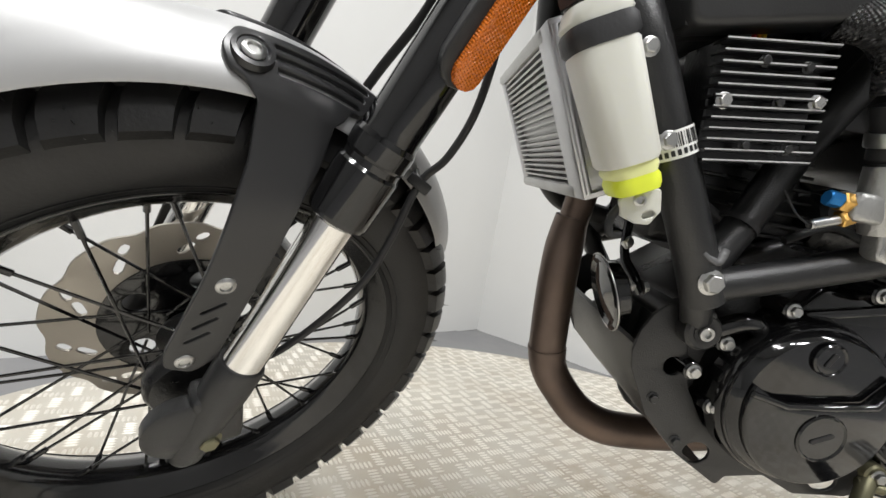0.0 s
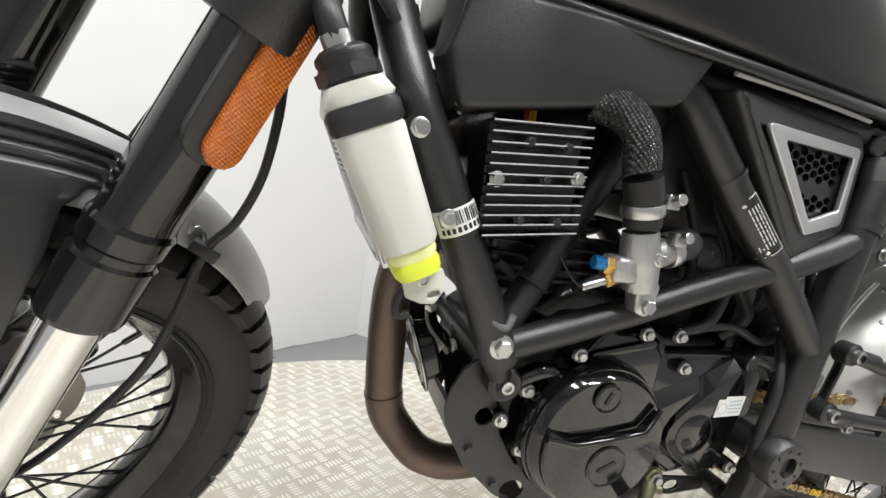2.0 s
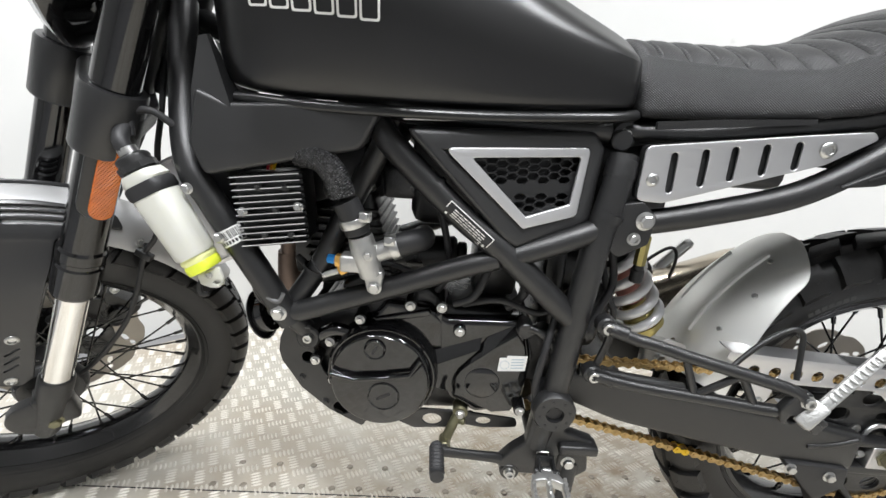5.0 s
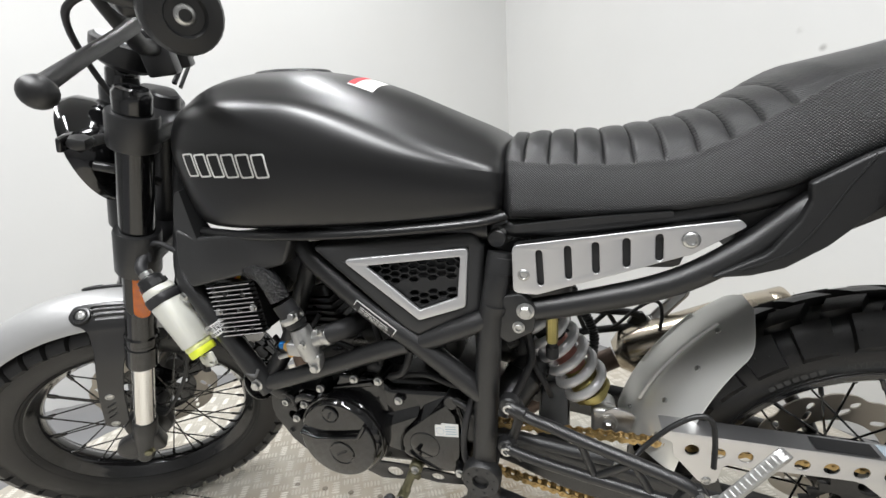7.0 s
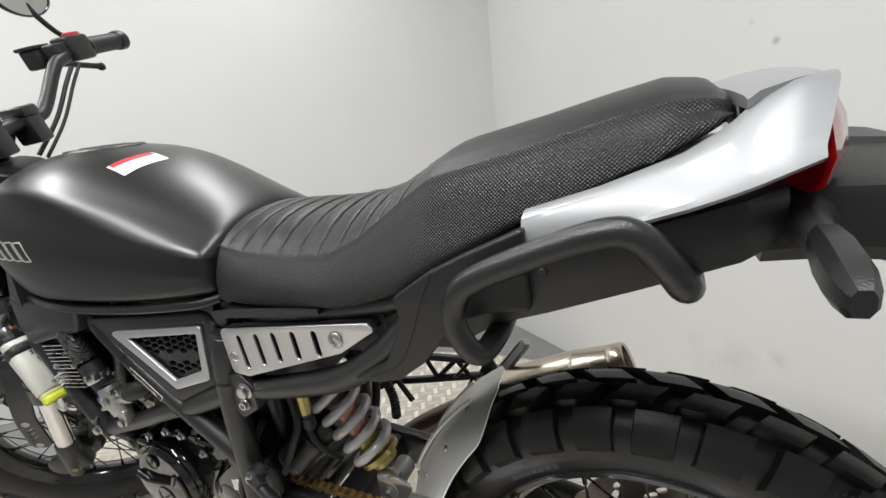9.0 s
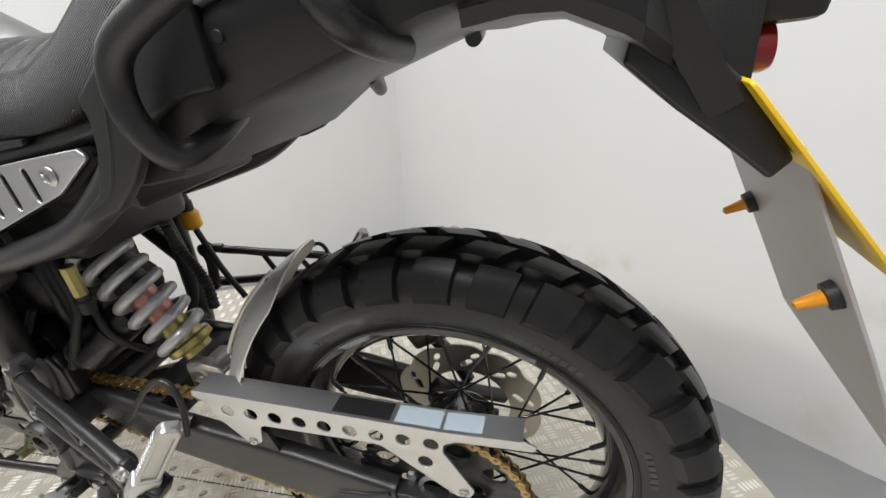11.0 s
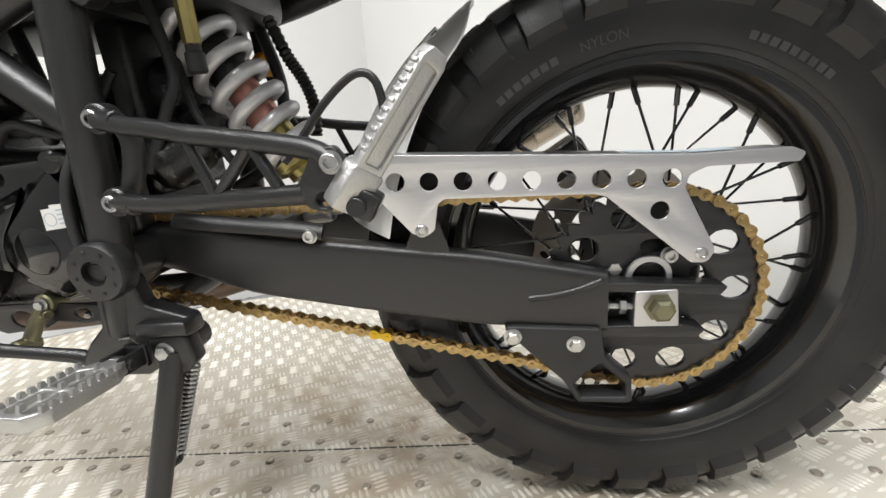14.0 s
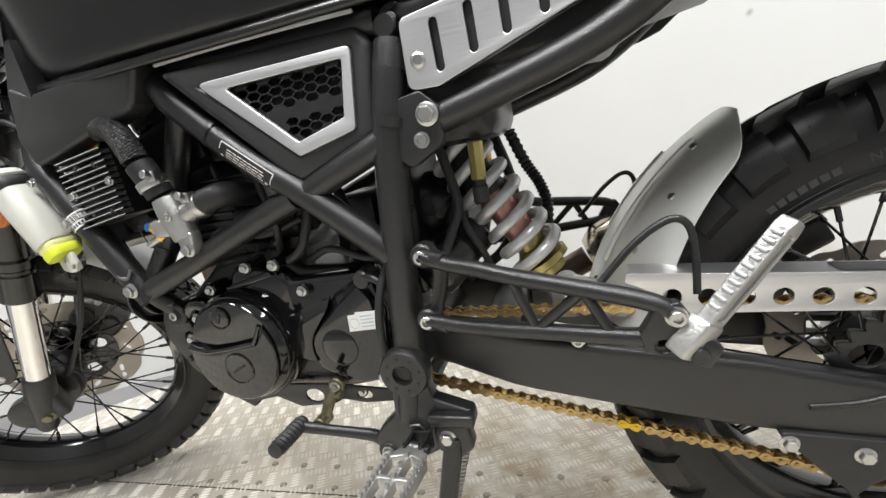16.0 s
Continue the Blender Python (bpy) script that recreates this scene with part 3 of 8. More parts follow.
        hf += [(base, base + 1, base + 4, base + 3), (base + 1, base + 2, base + 5, base + 4), (base + 2, base, base + 3, base + 5)]
    return joined([body, me(hv, hf, "hairs", False)] + ribs, "tyre"), blocks


def tyre(parent, at, R, rim, width, knob, count, offroad):
    body, blocks = tyre_mesh(R, rim, width, knob, count, offroad)
    part("tyre", moved(body, at), RUBBER, parent, "black block tread tyre with moulding hairs")
    for m in blocks:
        for k in range(count):
            part("tread_block", m, RUBBER, parent, at=at @ pose(0, 0, 0, 0, 0, 360 * k / count))


def rim_mesh(rim, width):
    w = width / 2
    prof = [(rim + 0.007, w), (rim + 0.0085, w - 0.002), (rim + 0.007, w - 0.005), (rim - 0.004, w - 0.006), (rim - 0.006, w - 0.012), (rim - 0.012, w - 0.018),
            (rim - 0.016, w * 0.45), (rim - 0.020, w * 0.3), (rim - 0.021, 0.0)]
    prof = prof + [(r, -z) for r, z in prof[-2::-1]]
    inner = [(rim - 0.004, w - 0.001), (rim - 0.009, w - 0.006), (rim - 0.016, w - 0.014), (rim - 0.021, w * 0.5), (rim - 0.026, w * 0.3), (rim - 0.027, 0.0)]
    inner = inner + [(r, -z) for r, z in inner[-2::-1]]
    return lathe(prof + inner[::-1], 96, True, 35)


SPOKE_CACHE = {}


def spokes(parent, centre, front, hub_r, rim_r, hub_w, count=36):
    """Laced spokes with nipples, each a part."""
    key = round(rim_r, 4)
    length = None
    for k in range(count):
        side = 1 if k % 2 else -1
        lace = 1 if (k // 2) % 2 else -1
        ar = 2 * math.pi * (k + 0.25 * side) / count
        ah = ar + lace * radians(62)
        p0 = Vector((hub_r * math.cos(ah), hub_r * math.sin(ah), side * hub_w))
        p1 = Vector((rim_r * math.cos(ar), rim_r * math.sin(ar), side * 0.006))
        ln = (p1 - p0).length
        if key not in SPOKE_CACHE:
            SPOKE_CACHE[key] = lathe([(0.0017, 0), (0.0017, ln - 0.022), (0.0034, ln - 0.021), (0.0034, ln - 0.002), (0.0055, ln), (0, ln)], 8)
            SPOKE_CACHE[key].materials.append(RIMBLK)
        part("spoke", SPOKE_CACHE[key], RIMBLK, parent, at=front @ wheel_pose(centre) @ along(p0, p1))


def wave_disc(r_out, r_in, n=10, slots=True):
    outer = []
    for k in range(n * 12):
        a = 2 * math.pi * k / (n * 12)
        rr = r_out - 0.006 * (0.5 + 0.5 * math.cos(n * a)) ** 3
        outer.append((rr * math.cos(a), rr * math.sin(a)))
    holes = [ring(0, 0, r_in, 48)]
    if slots:
        for k in range(n):
            a = 360 * k / n
            for rr, da, ln in ((r_out - 0.018, 8, 0.016), (r_out - 0.034, 16, 0.022)):
                ang = radians(a + da)
                holes.append(slot(rr * math.cos(ang), rr * math.sin(ang), 0.009, ln, a + da + 35, 3))
    return plate([outer] + holes, 0.004, 0.0005, 0)


# front wheel
IDENT = Matrix.Identity(4)
fw = part("front_wheel", moved(joined([
    lathe([(0.0, -0.05), (0.022, -0.05), (0.026, -0.045), (0.034, -0.034), (0.036, -0.028), (0.030, -0.02), (0.026, 0), (0.030, 0.02), (0.048, 0.028), (0.052, 0.034),
           (0.052, 0.046), (0.046, 0.056), (0.02, 0.060), (0, 0.060)], 32)], "hub"), FRONT @ wheel_pose(AXLE_F)), ENGBLK, moto, "black spoked front wheel with block tread tyre")
tyre(fw, FRONT @ wheel_pose(AXLE_F), 0.332, 0.232, 0.112, 0.0075, 44, False)
part("rim", moved(rim_mesh(0.236, 0.074), FRONT @ wheel_pose(AXLE_F)), RIMBLK, fw, "gloss black rim")
spokes(fw, AXLE_F, FRONT, 0.044, 0.213, 0.030)
part("brake_disc", moved(wave_disc(0.142, 0.085), FRONT @ wheel_pose(AXLE_F) @ pose(0, 0, -0.064)), DISC, fw, "drilled wave brake disc")
part("disc_carrier", moved(plate([ring(0, 0, 0.092, 40)] + [ring(0.062 * math.cos(a), 0.062 * math.sin(a), 0.014, 14) for a in np.arange(5) * 1.2566], 0.004, 0.0005), FRONT @ wheel_pose(AXLE_F) @ pose(0, 0, -0.062)),
     RIMBLK, fw, "black disc carrier")

# rear wheel
rw = part("rear_wheel", moved(joined([
    lathe([(0, -0.07), (0.025, -0.07), (0.03, -0.06), (0.052, -0.05), (0.056, -0.044), (0.05, -0.036), (0.036, -0.02), (0.034, 0.0), (0.038, 0.02), (0.056, 0.036), (0.06, 0.044),
           (0.056, 0.056), (0.048, 0.064), (0.03, 0.070), (0, 0.07)], 32)], "hub"), wheel_pose(AXLE_R)), ENGBLK, moto, "black spoked rear wheel with block tread tyre")
tyre(rw, wheel_pose(AXLE_R), 0.3370, 0.2275, 0.110, 0.0110, 30, True)
part("rim", moved(rim_mesh(0.2300, 0.084), wheel_pose(AXLE_R)), RIMBLK, rw, "gloss black rim")
spokes(rw, AXLE_R, IDENT, 0.052, 0.2065, 0.034)
part("brake_disc", moved(wave_disc(0.118, 0.068), wheel_pose(AXLE_R) @ pose(0, 0, -0.075)), DISC, rw, "drilled wave brake disc")
# ---- fork, bars, lamp and front mudguard
LEG = AXLE_F + Vector((0.0, 0, 0))


def leg(s, side, ahead=0.0):
    """A place on a fork leg, s metres up from the axle."""
    return LEG + U * s + FWD * ahead + Vector((-0.052 if side > 0 else 0.0, side * 0.098, 0))


def fpart(name, m, material, label="", parent=None, turn=None):
    return part(name, moved(m, turn or FRONT), material, parent or moto, label)


def hpart(name, m, material, label="", parent=None):
    return fpart(name, m, material, label, parent, HEAD)


for side in (-1, 1):
    outer = fpart("fork_tube", joined([
        moved(lathe([(0, 0.262), (0.0225, 0.262), (0.0285, 0.266), (0.0295, 0.270), (0.0295, 0.318), (0.0272, 0.321), (0.0272, 0.327), (0.0292, 0.330), (0.0292, 0.345), (0.0270, 0.350),
                     (0.0262, 0.358), (0.0262, 0.81), (0.0, 0.81)], 40, angle=12), along(leg(0, side), leg(1, side)))]), GLOSSBLK, "gloss black upside-down fork tube")
    fpart("stanchion", rod(leg(0.06, side), leg(0.272, side), 0.0205, 32), CHROME, "chrome fork stanchion", outer)
    foot = joined([moved(lathe([(0, -0.055), (0.014, -0.055), (0.019, -0.045), (0.021, 0.0), (0.0245, 0.05), (0.0245, 0.082), (0.0225, 0.086), (0.0, 0.086)], 24), along(leg(0, side), leg(1, side))),
                   box(AXLE_F.x - 0.012, AXLE_F.x + 0.036, min(side * 0.075, side * 0.112), max(side * 0.075, side * 0.112), AXLE_F.z - 0.03, AXLE_F.z + 0.045, 0.008)])
    fpart("fork_foot", foot, FRAMEBLK, "cast fork foot that clamps the axle", outer)
    cap = lathe([(0, 0), (0.036, 0), (0.038, 0.004), (0.038, 0.018), (0.034, 0.022), (0.012, 0.024), (0, 0.024)], 28)
    fpart("axle_cap", moved(cap, along((AXLE_F.x - 0.018, side * 0.088, AXLE_F.z), (AXLE_F.x - 0.018, side * 0.3, AXLE_F.z))), FRAMEBLK, "", outer)
    bolt(outer, AXLE_F.x + 0.002, side * 0.112, AXLE_F.z - 0.014, 0.011, HEXOLIVE, (0, side, 0), FRONT)
    top_cap = lathe([(0, 0.81), (0.026, 0.81), (0.026, 0.818), (0.021, 0.826), (0.012, 0.827), (0.011, 0.822), (0, 0.822)], 28)
    fpart("fork_cap", moved(top_cap, along(leg(0, side), leg(1, side))), GLOSSBLK, "", outer)
    for s0, s1, nm in ((0.735, 0.79, "upper_clamp"), (0.50, 0.585, "lower_clamp")):
        fpart(nm, moved(lathe([(0.0262, s0), (0.034, s0), (0.036, s0 + 0.004), (0.036, s1 - 0.004), (0.034, s1), (0.0262, s1)], 28), along(leg(0, side), leg(1, side))), FRAMEBLK, "", outer)

for s0, thick, nm in ((0.762, 0.028, "upper_triple_clamp"), (0.545, 0.03, "lower_triple_clamp")):
    out = fillet([(-0.02, -0.125), (0.03, -0.125), (0.055, -0.05), (0.055, 0.05), (0.03, 0.125), (-0.02, 0.125), (-0.035, 0.05), (-0.035, -0.05)], 0.02)
    frame_m = Matrix((( -FWD.x, 0, U.x, (LEG + U * s0).x), (0, 1, 0, 0), (-FWD.z, 0, U.z, (LEG + U * s0).z), (0, 0, 0, 1)))
    fpart(nm, moved(plate([out], thick, 0.004), frame_m), FRAMEBLK, "black cast triple clamp")
fpart("steering_stem", rod(AXIS_A + U * 0.52, AXIS_A + U * 0.80, 0.022), FRAMEBLK)

# bars
left_pts = [(0.458, -0.438, 1.158), (0.412, -0.340, 1.180), (0.345, -0.245, 1.203), (0.325, -0.205, 1.192), (0.320, -0.13, 1.135), (0.320, -0.09, 1.120)]
right_pts = [(0.358, 0.475, 1.230), (0.340, 0.345, 1.228), (0.330, 0.245, 1.212), (0.326, 0.205, 1.192), (0.320, 0.13, 1.135), (0.320, 0.09, 1.120)]
bars = hpart("handlebar", tube(left_pts + [(0.320, 0, 1.118)] + right_pts[::-1], 0.0128, 14, 6), PLASTIC, "black tapered handlebar")
for side, pts_ in ((-1, left_pts), (1, right_pts)):
    g0, g1 = Vector(pts_[1]), Vector(pts_[0])
    g = (g1 - g0).normalized()
    ln_ = (g1 - g0).length + 0.004
    thick = 0.0165 if side < 0 else 0.0195
    grip = joined([moved(lathe([(0, 0), (0.021, 0), (0.021, 0.006), (thick, 0.010)] + [(thick + 0.0008 * (k % 2), 0.012 + 0.004 * k) for k in range(int((ln_ - 0.024) / 0.004))] + [(0.020, ln_ - 0.009), (0.022, ln_ - 0.005), (0.022, ln_), (0, ln_)], 22), along(g0, g1))])
    hpart("grip", grip, RUBBERPART, "ribbed black rubber grip", bars)
    hpart("bar_end", moved(lathe([(0, 0), (0.026, 0), (0.032, 0.005), (0.032, 0.016), (0.029, 0.021), (0.017, 0.023), (0.015, 0.019), (0, 0.019)] if side < 0 else [(0, -0.022), (0.0215, -0.022), (0.0235, -0.018), (0.0225, -0.012), (0.0238, -0.008), (0.0235, 0.002), (0.021, 0.005), (0, 0.006)], 28), along(g1 + g * 0.006, g1 + g)), PLASTIC, "round black bar end weight", bars)
    if side < 0:
        bolt(bars, *(g1 + g * 0.024), 0.0105, BUTTON, g, HEAD)
    gm = Matrix.Translation(g0) @ Matrix(((0, g.x, 0, 0), (0, g.y, 0, 0), (0, g.z, 0, 0), (0, 0, 0, 1)))
    fx = g.cross(Vector((0, 0, 1))).normalized() * side
    fz = fx.cross(g) if side < 0 else g.cross(fx)
    if fz.z < 0:
        fz = -fz
    gm = Matrix(((fx.x, g.x, fz.x, g0.x), (fx.y, g.y, fz.y, g0.y), (fx.z, g.z, fz.z, g0.z), (0, 0, 0, 1)))
    hpart("switch_block", moved(joined([box(-0.026, 0.024, -0.072, -0.004, -0.026, 0.028, 0.008), box(-0.016, 0.014, -0.086, -0.068, -0.017, 0.018, 0.005)]), gm), PLASTIC, "black plastic switch block", bars)
    hpart("lever_perch", moved(box(-0.048, 0.012, -0.108, -0.078, -0.018, 0.018, 0.007), gm), PLASTIC, "", bars)
    lp = [(-0.050, -0.085, -0.004), (-0.072, -0.060, -0.010), (-0.078, 0.0, -0.024), (-0.066, 0.095, -0.048)]
    lv = joined([tube(lp, [0.011, 0.009, 0.008, 0.008], 10, 6, 0.7), moved(lathe([(0, -0.011), (0.008, -0.008), (0.011, 0), (0.008, 0.008), (0, 0.011)], 14), Matrix.Translation((-0.065, 0.100, -0.050)))])
    if side < 0:
        lv = joined([tube([(0.348, -0.200, 1.150), (0.344, -0.25, 1.141), (0.338, -0.34, 1.128), (0.334, -0.44, 1.113)], [0.013, 0.011, 0.010, 0.011], 10, 6, 0.7),
                     moved(lathe([(0.0145 * math.sin(k * math.pi / 10), -0.0145 * math.cos(k * math.pi / 10)) for k in range(11)], 20), Matrix.Translation((0.335, -0.447, 1.110)))])
        hpart("lever_guard", tube([(0.452, -0.436, 1.162), (0.430, -0.440, 1.168), (0.405, -0.442, 1.180), (0.37, -0.43, 1.205), (0.345, -0.38, 1.225), (0.345, -0.30, 1.215)], 0.0075, 12), PLASTIC, "black lever guard", bars)
    else:
        lv = moved(lv, gm)
    hpart("lever", lv, PLASTIC, "black brake or clutch lever", bars)
    if side > 0:
        hpart("master_cylinder", moved(joined([box(-0.066, -0.022, -0.122, -0.080, -0.026, 0.016, 0.006), box(-0.069, -0.019, -0.125, -0.077, 0.014, 0.022, 0.003)]), gm), PLASTIC, "black brake fluid reservoir", bars)
        hpart("kill_switch", moved(box(-0.010, 0.012, -0.044, -0.008, 0.024, 0.035, 0.004), gm), REDPRINT, "red kill switch", bars)
    if side < 0:
        hpart("mirror_stem", moved(tube([(-0.02, -0.095, 0.015), (-0.022, -0.10, 0.06), (-0.05, -0.105, 0.10), (-0.085, -0.09, 0.150)], 0.0055, 10), gm), PLASTIC, "", bars)
        mir_at = Matrix(((0, 0, -1, -0.09), (1, 0, 0, -0.085), (0, 1, 0, 0.195), (0, 0, 0, 1)))
    else:
        hpart("mirror_stem", moved(tube([(-0.030, 0.055, 0.004), (-0.034, 0.028, 0.026), (-0.038, -0.006, 0.036), (-0.044, -0.030, 0.072), (-0.050, -0.038, 0.105)], 0.0062, 10), gm), PLASTIC, "", bars)
        mir_at = Matrix(((0, 0, -1, -0.050), (1, 0, 0, -0.040), (0, 1, 0, 0.128), (0, 0, 0, 1)))
    mir_at = gm @ mir_at @ Matrix.Diagonal((1.55, 1.0, 1.0, 1.0))
    mir = hpart("mirror", moved(lathe([(0, 0.020), (0.030, 0.017), (0.048, 0.006), (0.0515, -0.003), (0.0505, -0.006), (0.0475, -0.007), (0.0470, -0.0045), (0, -0.0045)], 36), mir_at), GLOSSBLK, "oval black mirror", bars)
    hpart("mirror_glass", moved(lathe([(0, -0.0050), (0.0468, -0.0050), (0.0468, -0.0046), (0, -0.0046)], 36), mir_at), CHROME, "mirror glass", mir)
for y in (-0.05, 0.05):
    hpart("riser", joined([box(0.298, 0.342, y - 0.02, y + 0.02, 1.075, 1.128, 0.005), box(0.296, 0.344, y - 0.022, y + 0.022, 1.126, 1.146, 0.005)]), FRAMEBLK, "black bar riser", bars)
    for dx in (-0.014, 0.014):
        bolt(bars, 0.32 + dx, y, 1.145, 0.004, BUTTON, (0, 0, 1), HEAD)
hpart("bar_cable", tube([(0.345, 0.24, 1.192), (0.338, 0.20, 1.162), (0.325, 0.13, 1.105), (0.295, 0.06, 1.05)], 0.0045, 8), RUBBERPART, "", bars)
hpart("bar_cable", tube([(0.348, 0.27, 1.195), (0.342, 0.22, 1.160), (0.328, 0.14, 1.095), (0.30, 0.07, 1.04)], 0.0035, 8), RUBBERPART, "", bars)
hpart("bar_cable", tube([(0.34, -0.24, 1.19), (0.28, -0.2, 1.17), (0.24, -0.1, 1.1), (0.25, -0.05, 0.98)], 0.0045, 8), RUBBERPART, "", bars)

# instrument and headlamp
inst = hpart("instrument", moved(lathe([(0, -0.03), (0.03, -0.03), (0.048, -0.02), (0.052, 0.0), (0.052, 0.012), (0.047, 0.016), (0, 0.014)], 32), along((0.262, 0, 1.115), (0.36, 0, 1.30))), PLASTIC, "small round black instrument")
hpart("dial_glass", moved(lathe([(0, 0.0145), (0.044, 0.0165), (0.044, 0.0175), (0, 0.0175)], 28), along((0.262, 0, 1.115), (0.36, 0, 1.30))), GLASS, "", inst)
HL = along((0.165, 0, 0.966), (0.0, 0, 0.953)) @ Matrix.Diagonal((0.94, 0.94, 0.94, 1))
lamp = hpart("headlamp", moved(lathe([(0, -0.062), (0.03, -0.058), (0.065, -0.045), (0.086, -0.022), (0.096, 0.0), (0.099, 0.004), (0.099, 0.022), (0.093, 0.026), (0.091, 0.022)], 40), HL), GLOSSBLK, "round headlamp with gloss black shell")
hpart("lens", moved(lathe([(0.092, 0.021), (0.078, 0.034), (0.045, 0.044), (0, 0.048)], 40), HL), GLASS, "clear faceted headlamp lens", lamp)
for side in (-1, 1):
    hpart("headlamp_bracket", tube([(0.25, side * 0.075, 0.91), (0.22, side * 0.092, 0.94), (0.175, side * 0.092, 0.960)], 0.008, 10), FRAMEBLK, "", lamp)
    ind = hpart("front_indicator", joined([moved(subdivided(box(-0.020, 0.020, -0.026, 0.026, -0.014, 0.014), 1), pose(0.195, side * 0.138, 1.008, 0, 20, 0)), rod((0.205, side * 0.08, 0.998), (0.2, side * 0.12, 1.003), 0.008)]), PLASTIC, "small black front indicator")
    hpart("indicator_lens", moved(box(-0.004, 0.004, -0.024, 0.024, -0.011, 0.011, 0.003), pose(0.178, side * 0.138, 1.012, 0, 20, 0)), GLOSSBLK, "", ind)

# reflector on the left leg and its twin on the right
for side in (-1, 1):
    base = leg(0.472, side) + Vector((0, side * 0.030, 0)) - FWD * 0.006
    rm = Matrix((( -FWD.x, U.x, 0, base.x), (0, 0, side, base.y), (-FWD.z, U.z, 0, base.z), (0, 0, 0, 1)))
    ref = fpart("reflector", moved(plate([slot(0.002, 0, 0.027, 0.118)], 0.008, 0.002), rm), AMBER, "amber side reflector on a black holder")
    fpart("reflector_holder", moved(plate([slot(-0.004, 0.001, 0.040, 0.126)], 0.010, 0.002), rm @ pose(0.0, 0, -0.0075)), PLASTIC, "", ref)

# mudguard of aluminium, an arch over the tyre
def arch(centre, r, a0, a1, half, drop, n=40, k=12, thick=0.0022, taper=0.0):
    verts, faces = [], []
    for lay in (0, 1):
        for i in range(n + 1):
            f = i / n
            a = radians(a0 + (a1 - a0) * f)
            w = half * (1 - taper * max(0, (abs(f - 0.5) - 0.38) / 0.12) ** 2)
            for j in range(k + 1):
                u = -1 + 2 * j / k
                rr = r - drop * abs(u) ** 2.6 - lay * thick
                verts.append((centre.x + rr * math.cos(a), u * w, centre.z + rr * math.sin(a)))
    m = (n + 1) * (k + 1)
    q = lambda l, i, j: l * m + i * (k + 1) + j
    for i in range(n):
        for j in range(k):
            faces.append((q(0, i, j), q(0, i, j + 1), q(0, i + 1, j + 1), q(0, i + 1, j)))
            faces.append((q(1, i, j), q(1, i + 1, j), q(1, i + 1, j + 1), q(1, i, j + 1)))
        faces.append((q(0, i, 0), q(0, i + 1, 0), q(1, i + 1, 0), q(1, i, 0)))
        faces.append((q(0, i, k), q(1, i, k), q(1, i + 1, k), q(0, i + 1, k)))
    for j in range(k):
        faces.append((q(0, 0, j), q(1, 0, j), q(1, 0, j + 1), q(0, 0, j + 1)))
        faces.append((q(0, n, j), q(0, n, j + 1), q(1, n, j + 1), q(1, n, j)))
    return me(verts, faces, "arch", True, 40)


GUARD_C = AXLE_F + Vector((0, 0, 0.041))
guard = fpart("front_mudguard", arch(GUARD_C, 0.333, 150, 15, 0.060, 0.040, taper=0.45), GUARDALU, "brushed aluminium front mudguard")


def bracket(side):
    """A pressed bracket: a slotted pad on the shoulder of the mudguard and a strap down to the fork foot."""
    out = fillet([(0.026, 0.352), (0.040, 0.370), (0.100, 0.371), (0.186, 0.366), (0.190, 0.350), (0.128, 0.341), (0.112, 0.330), (0.098, 0.288), (0.050, 0.190), (0.012, 0.092), (-0.008, 0.078), (-0.030, 0.092), (-0.028, 0.112),
                  (0.006, 0.196), (0.040, 0.285), (0.049, 0.330), (0.042, 0.338), (0.030, 0.342)],
                 [0.012, 0.012, 0.02, 0.006, 0.006, 0.008, 0.012, 0.03, 0.03, 0.010, 0.012, 0.010, 0.02, 0.04, 0.04, 0.010, 0.008, 0.008])
    holes = [slot(0.108 - 0.003 * k, 0.3612 - 0.0078 * k, 0.0036, 0.084 - 0.006 * k, 90) for k in range(3)]
    holes += [slot(0.0107 - 0.0067 * k, 0.158 - 0.0166 * k, 0.0030, 0.022, -66) for k in range(3)]
    m = plate([out] + holes, 0.006, 0.0015)
    bm = bmesh.new()
    bm.from_mesh(m)
    for _ in range(4):
        bmesh.ops.subdivide_edges(bm, edges=[e for e in bm.edges if e.calc_length() > 0.010], cuts=1)
        bmesh.ops.triangulate(bm, faces=[f for f in bm.faces if len(f.verts) > 4])
    for v in bm.verts:
        x, h, d = v.co
        pad = min(1.0, max(0.0, (h - 0.327) / 0.016))
        pad = pad * pad * (3 - 2 * pad)
        yp = 0.060 - 0.94 * (h - 0.335)
        rp = 0.3365 - 0.040 * min(1.2, yp / 0.060) ** 2.6 + d * 0.8
        zp = 0.041 + math.sqrt(max(0.0, rp * rp - x * x))
        drop = min(1.0, max(0.0, (0.335 - h) / 0.155))
        ys = 0.0615 + 0.041 * math.sin(drop * math.pi / 2) ** 1.2 - 0.06 * max(0.0, 0.18 - h)
        ze = 0.041 + math.sqrt(0.2965 ** 2 - x * x) if abs(x) < 0.29 else h
        zs = h + (ze - 0.335) * max(0.0, min(1.0, (h - 0.24) / 0.095))
        y = pad * (yp + d * 0.6) + (1 - pad) * (ys + d)
        z = pad * zp + (1 - pad) * zs
        v.co = Vector((AXLE_F.x + x, side * y, AXLE_F.z + z))
    bm.to_mesh(m)
    bm.free()
    if side < 0:
        m.flip_normals()
    shade(m, 40)
    return m


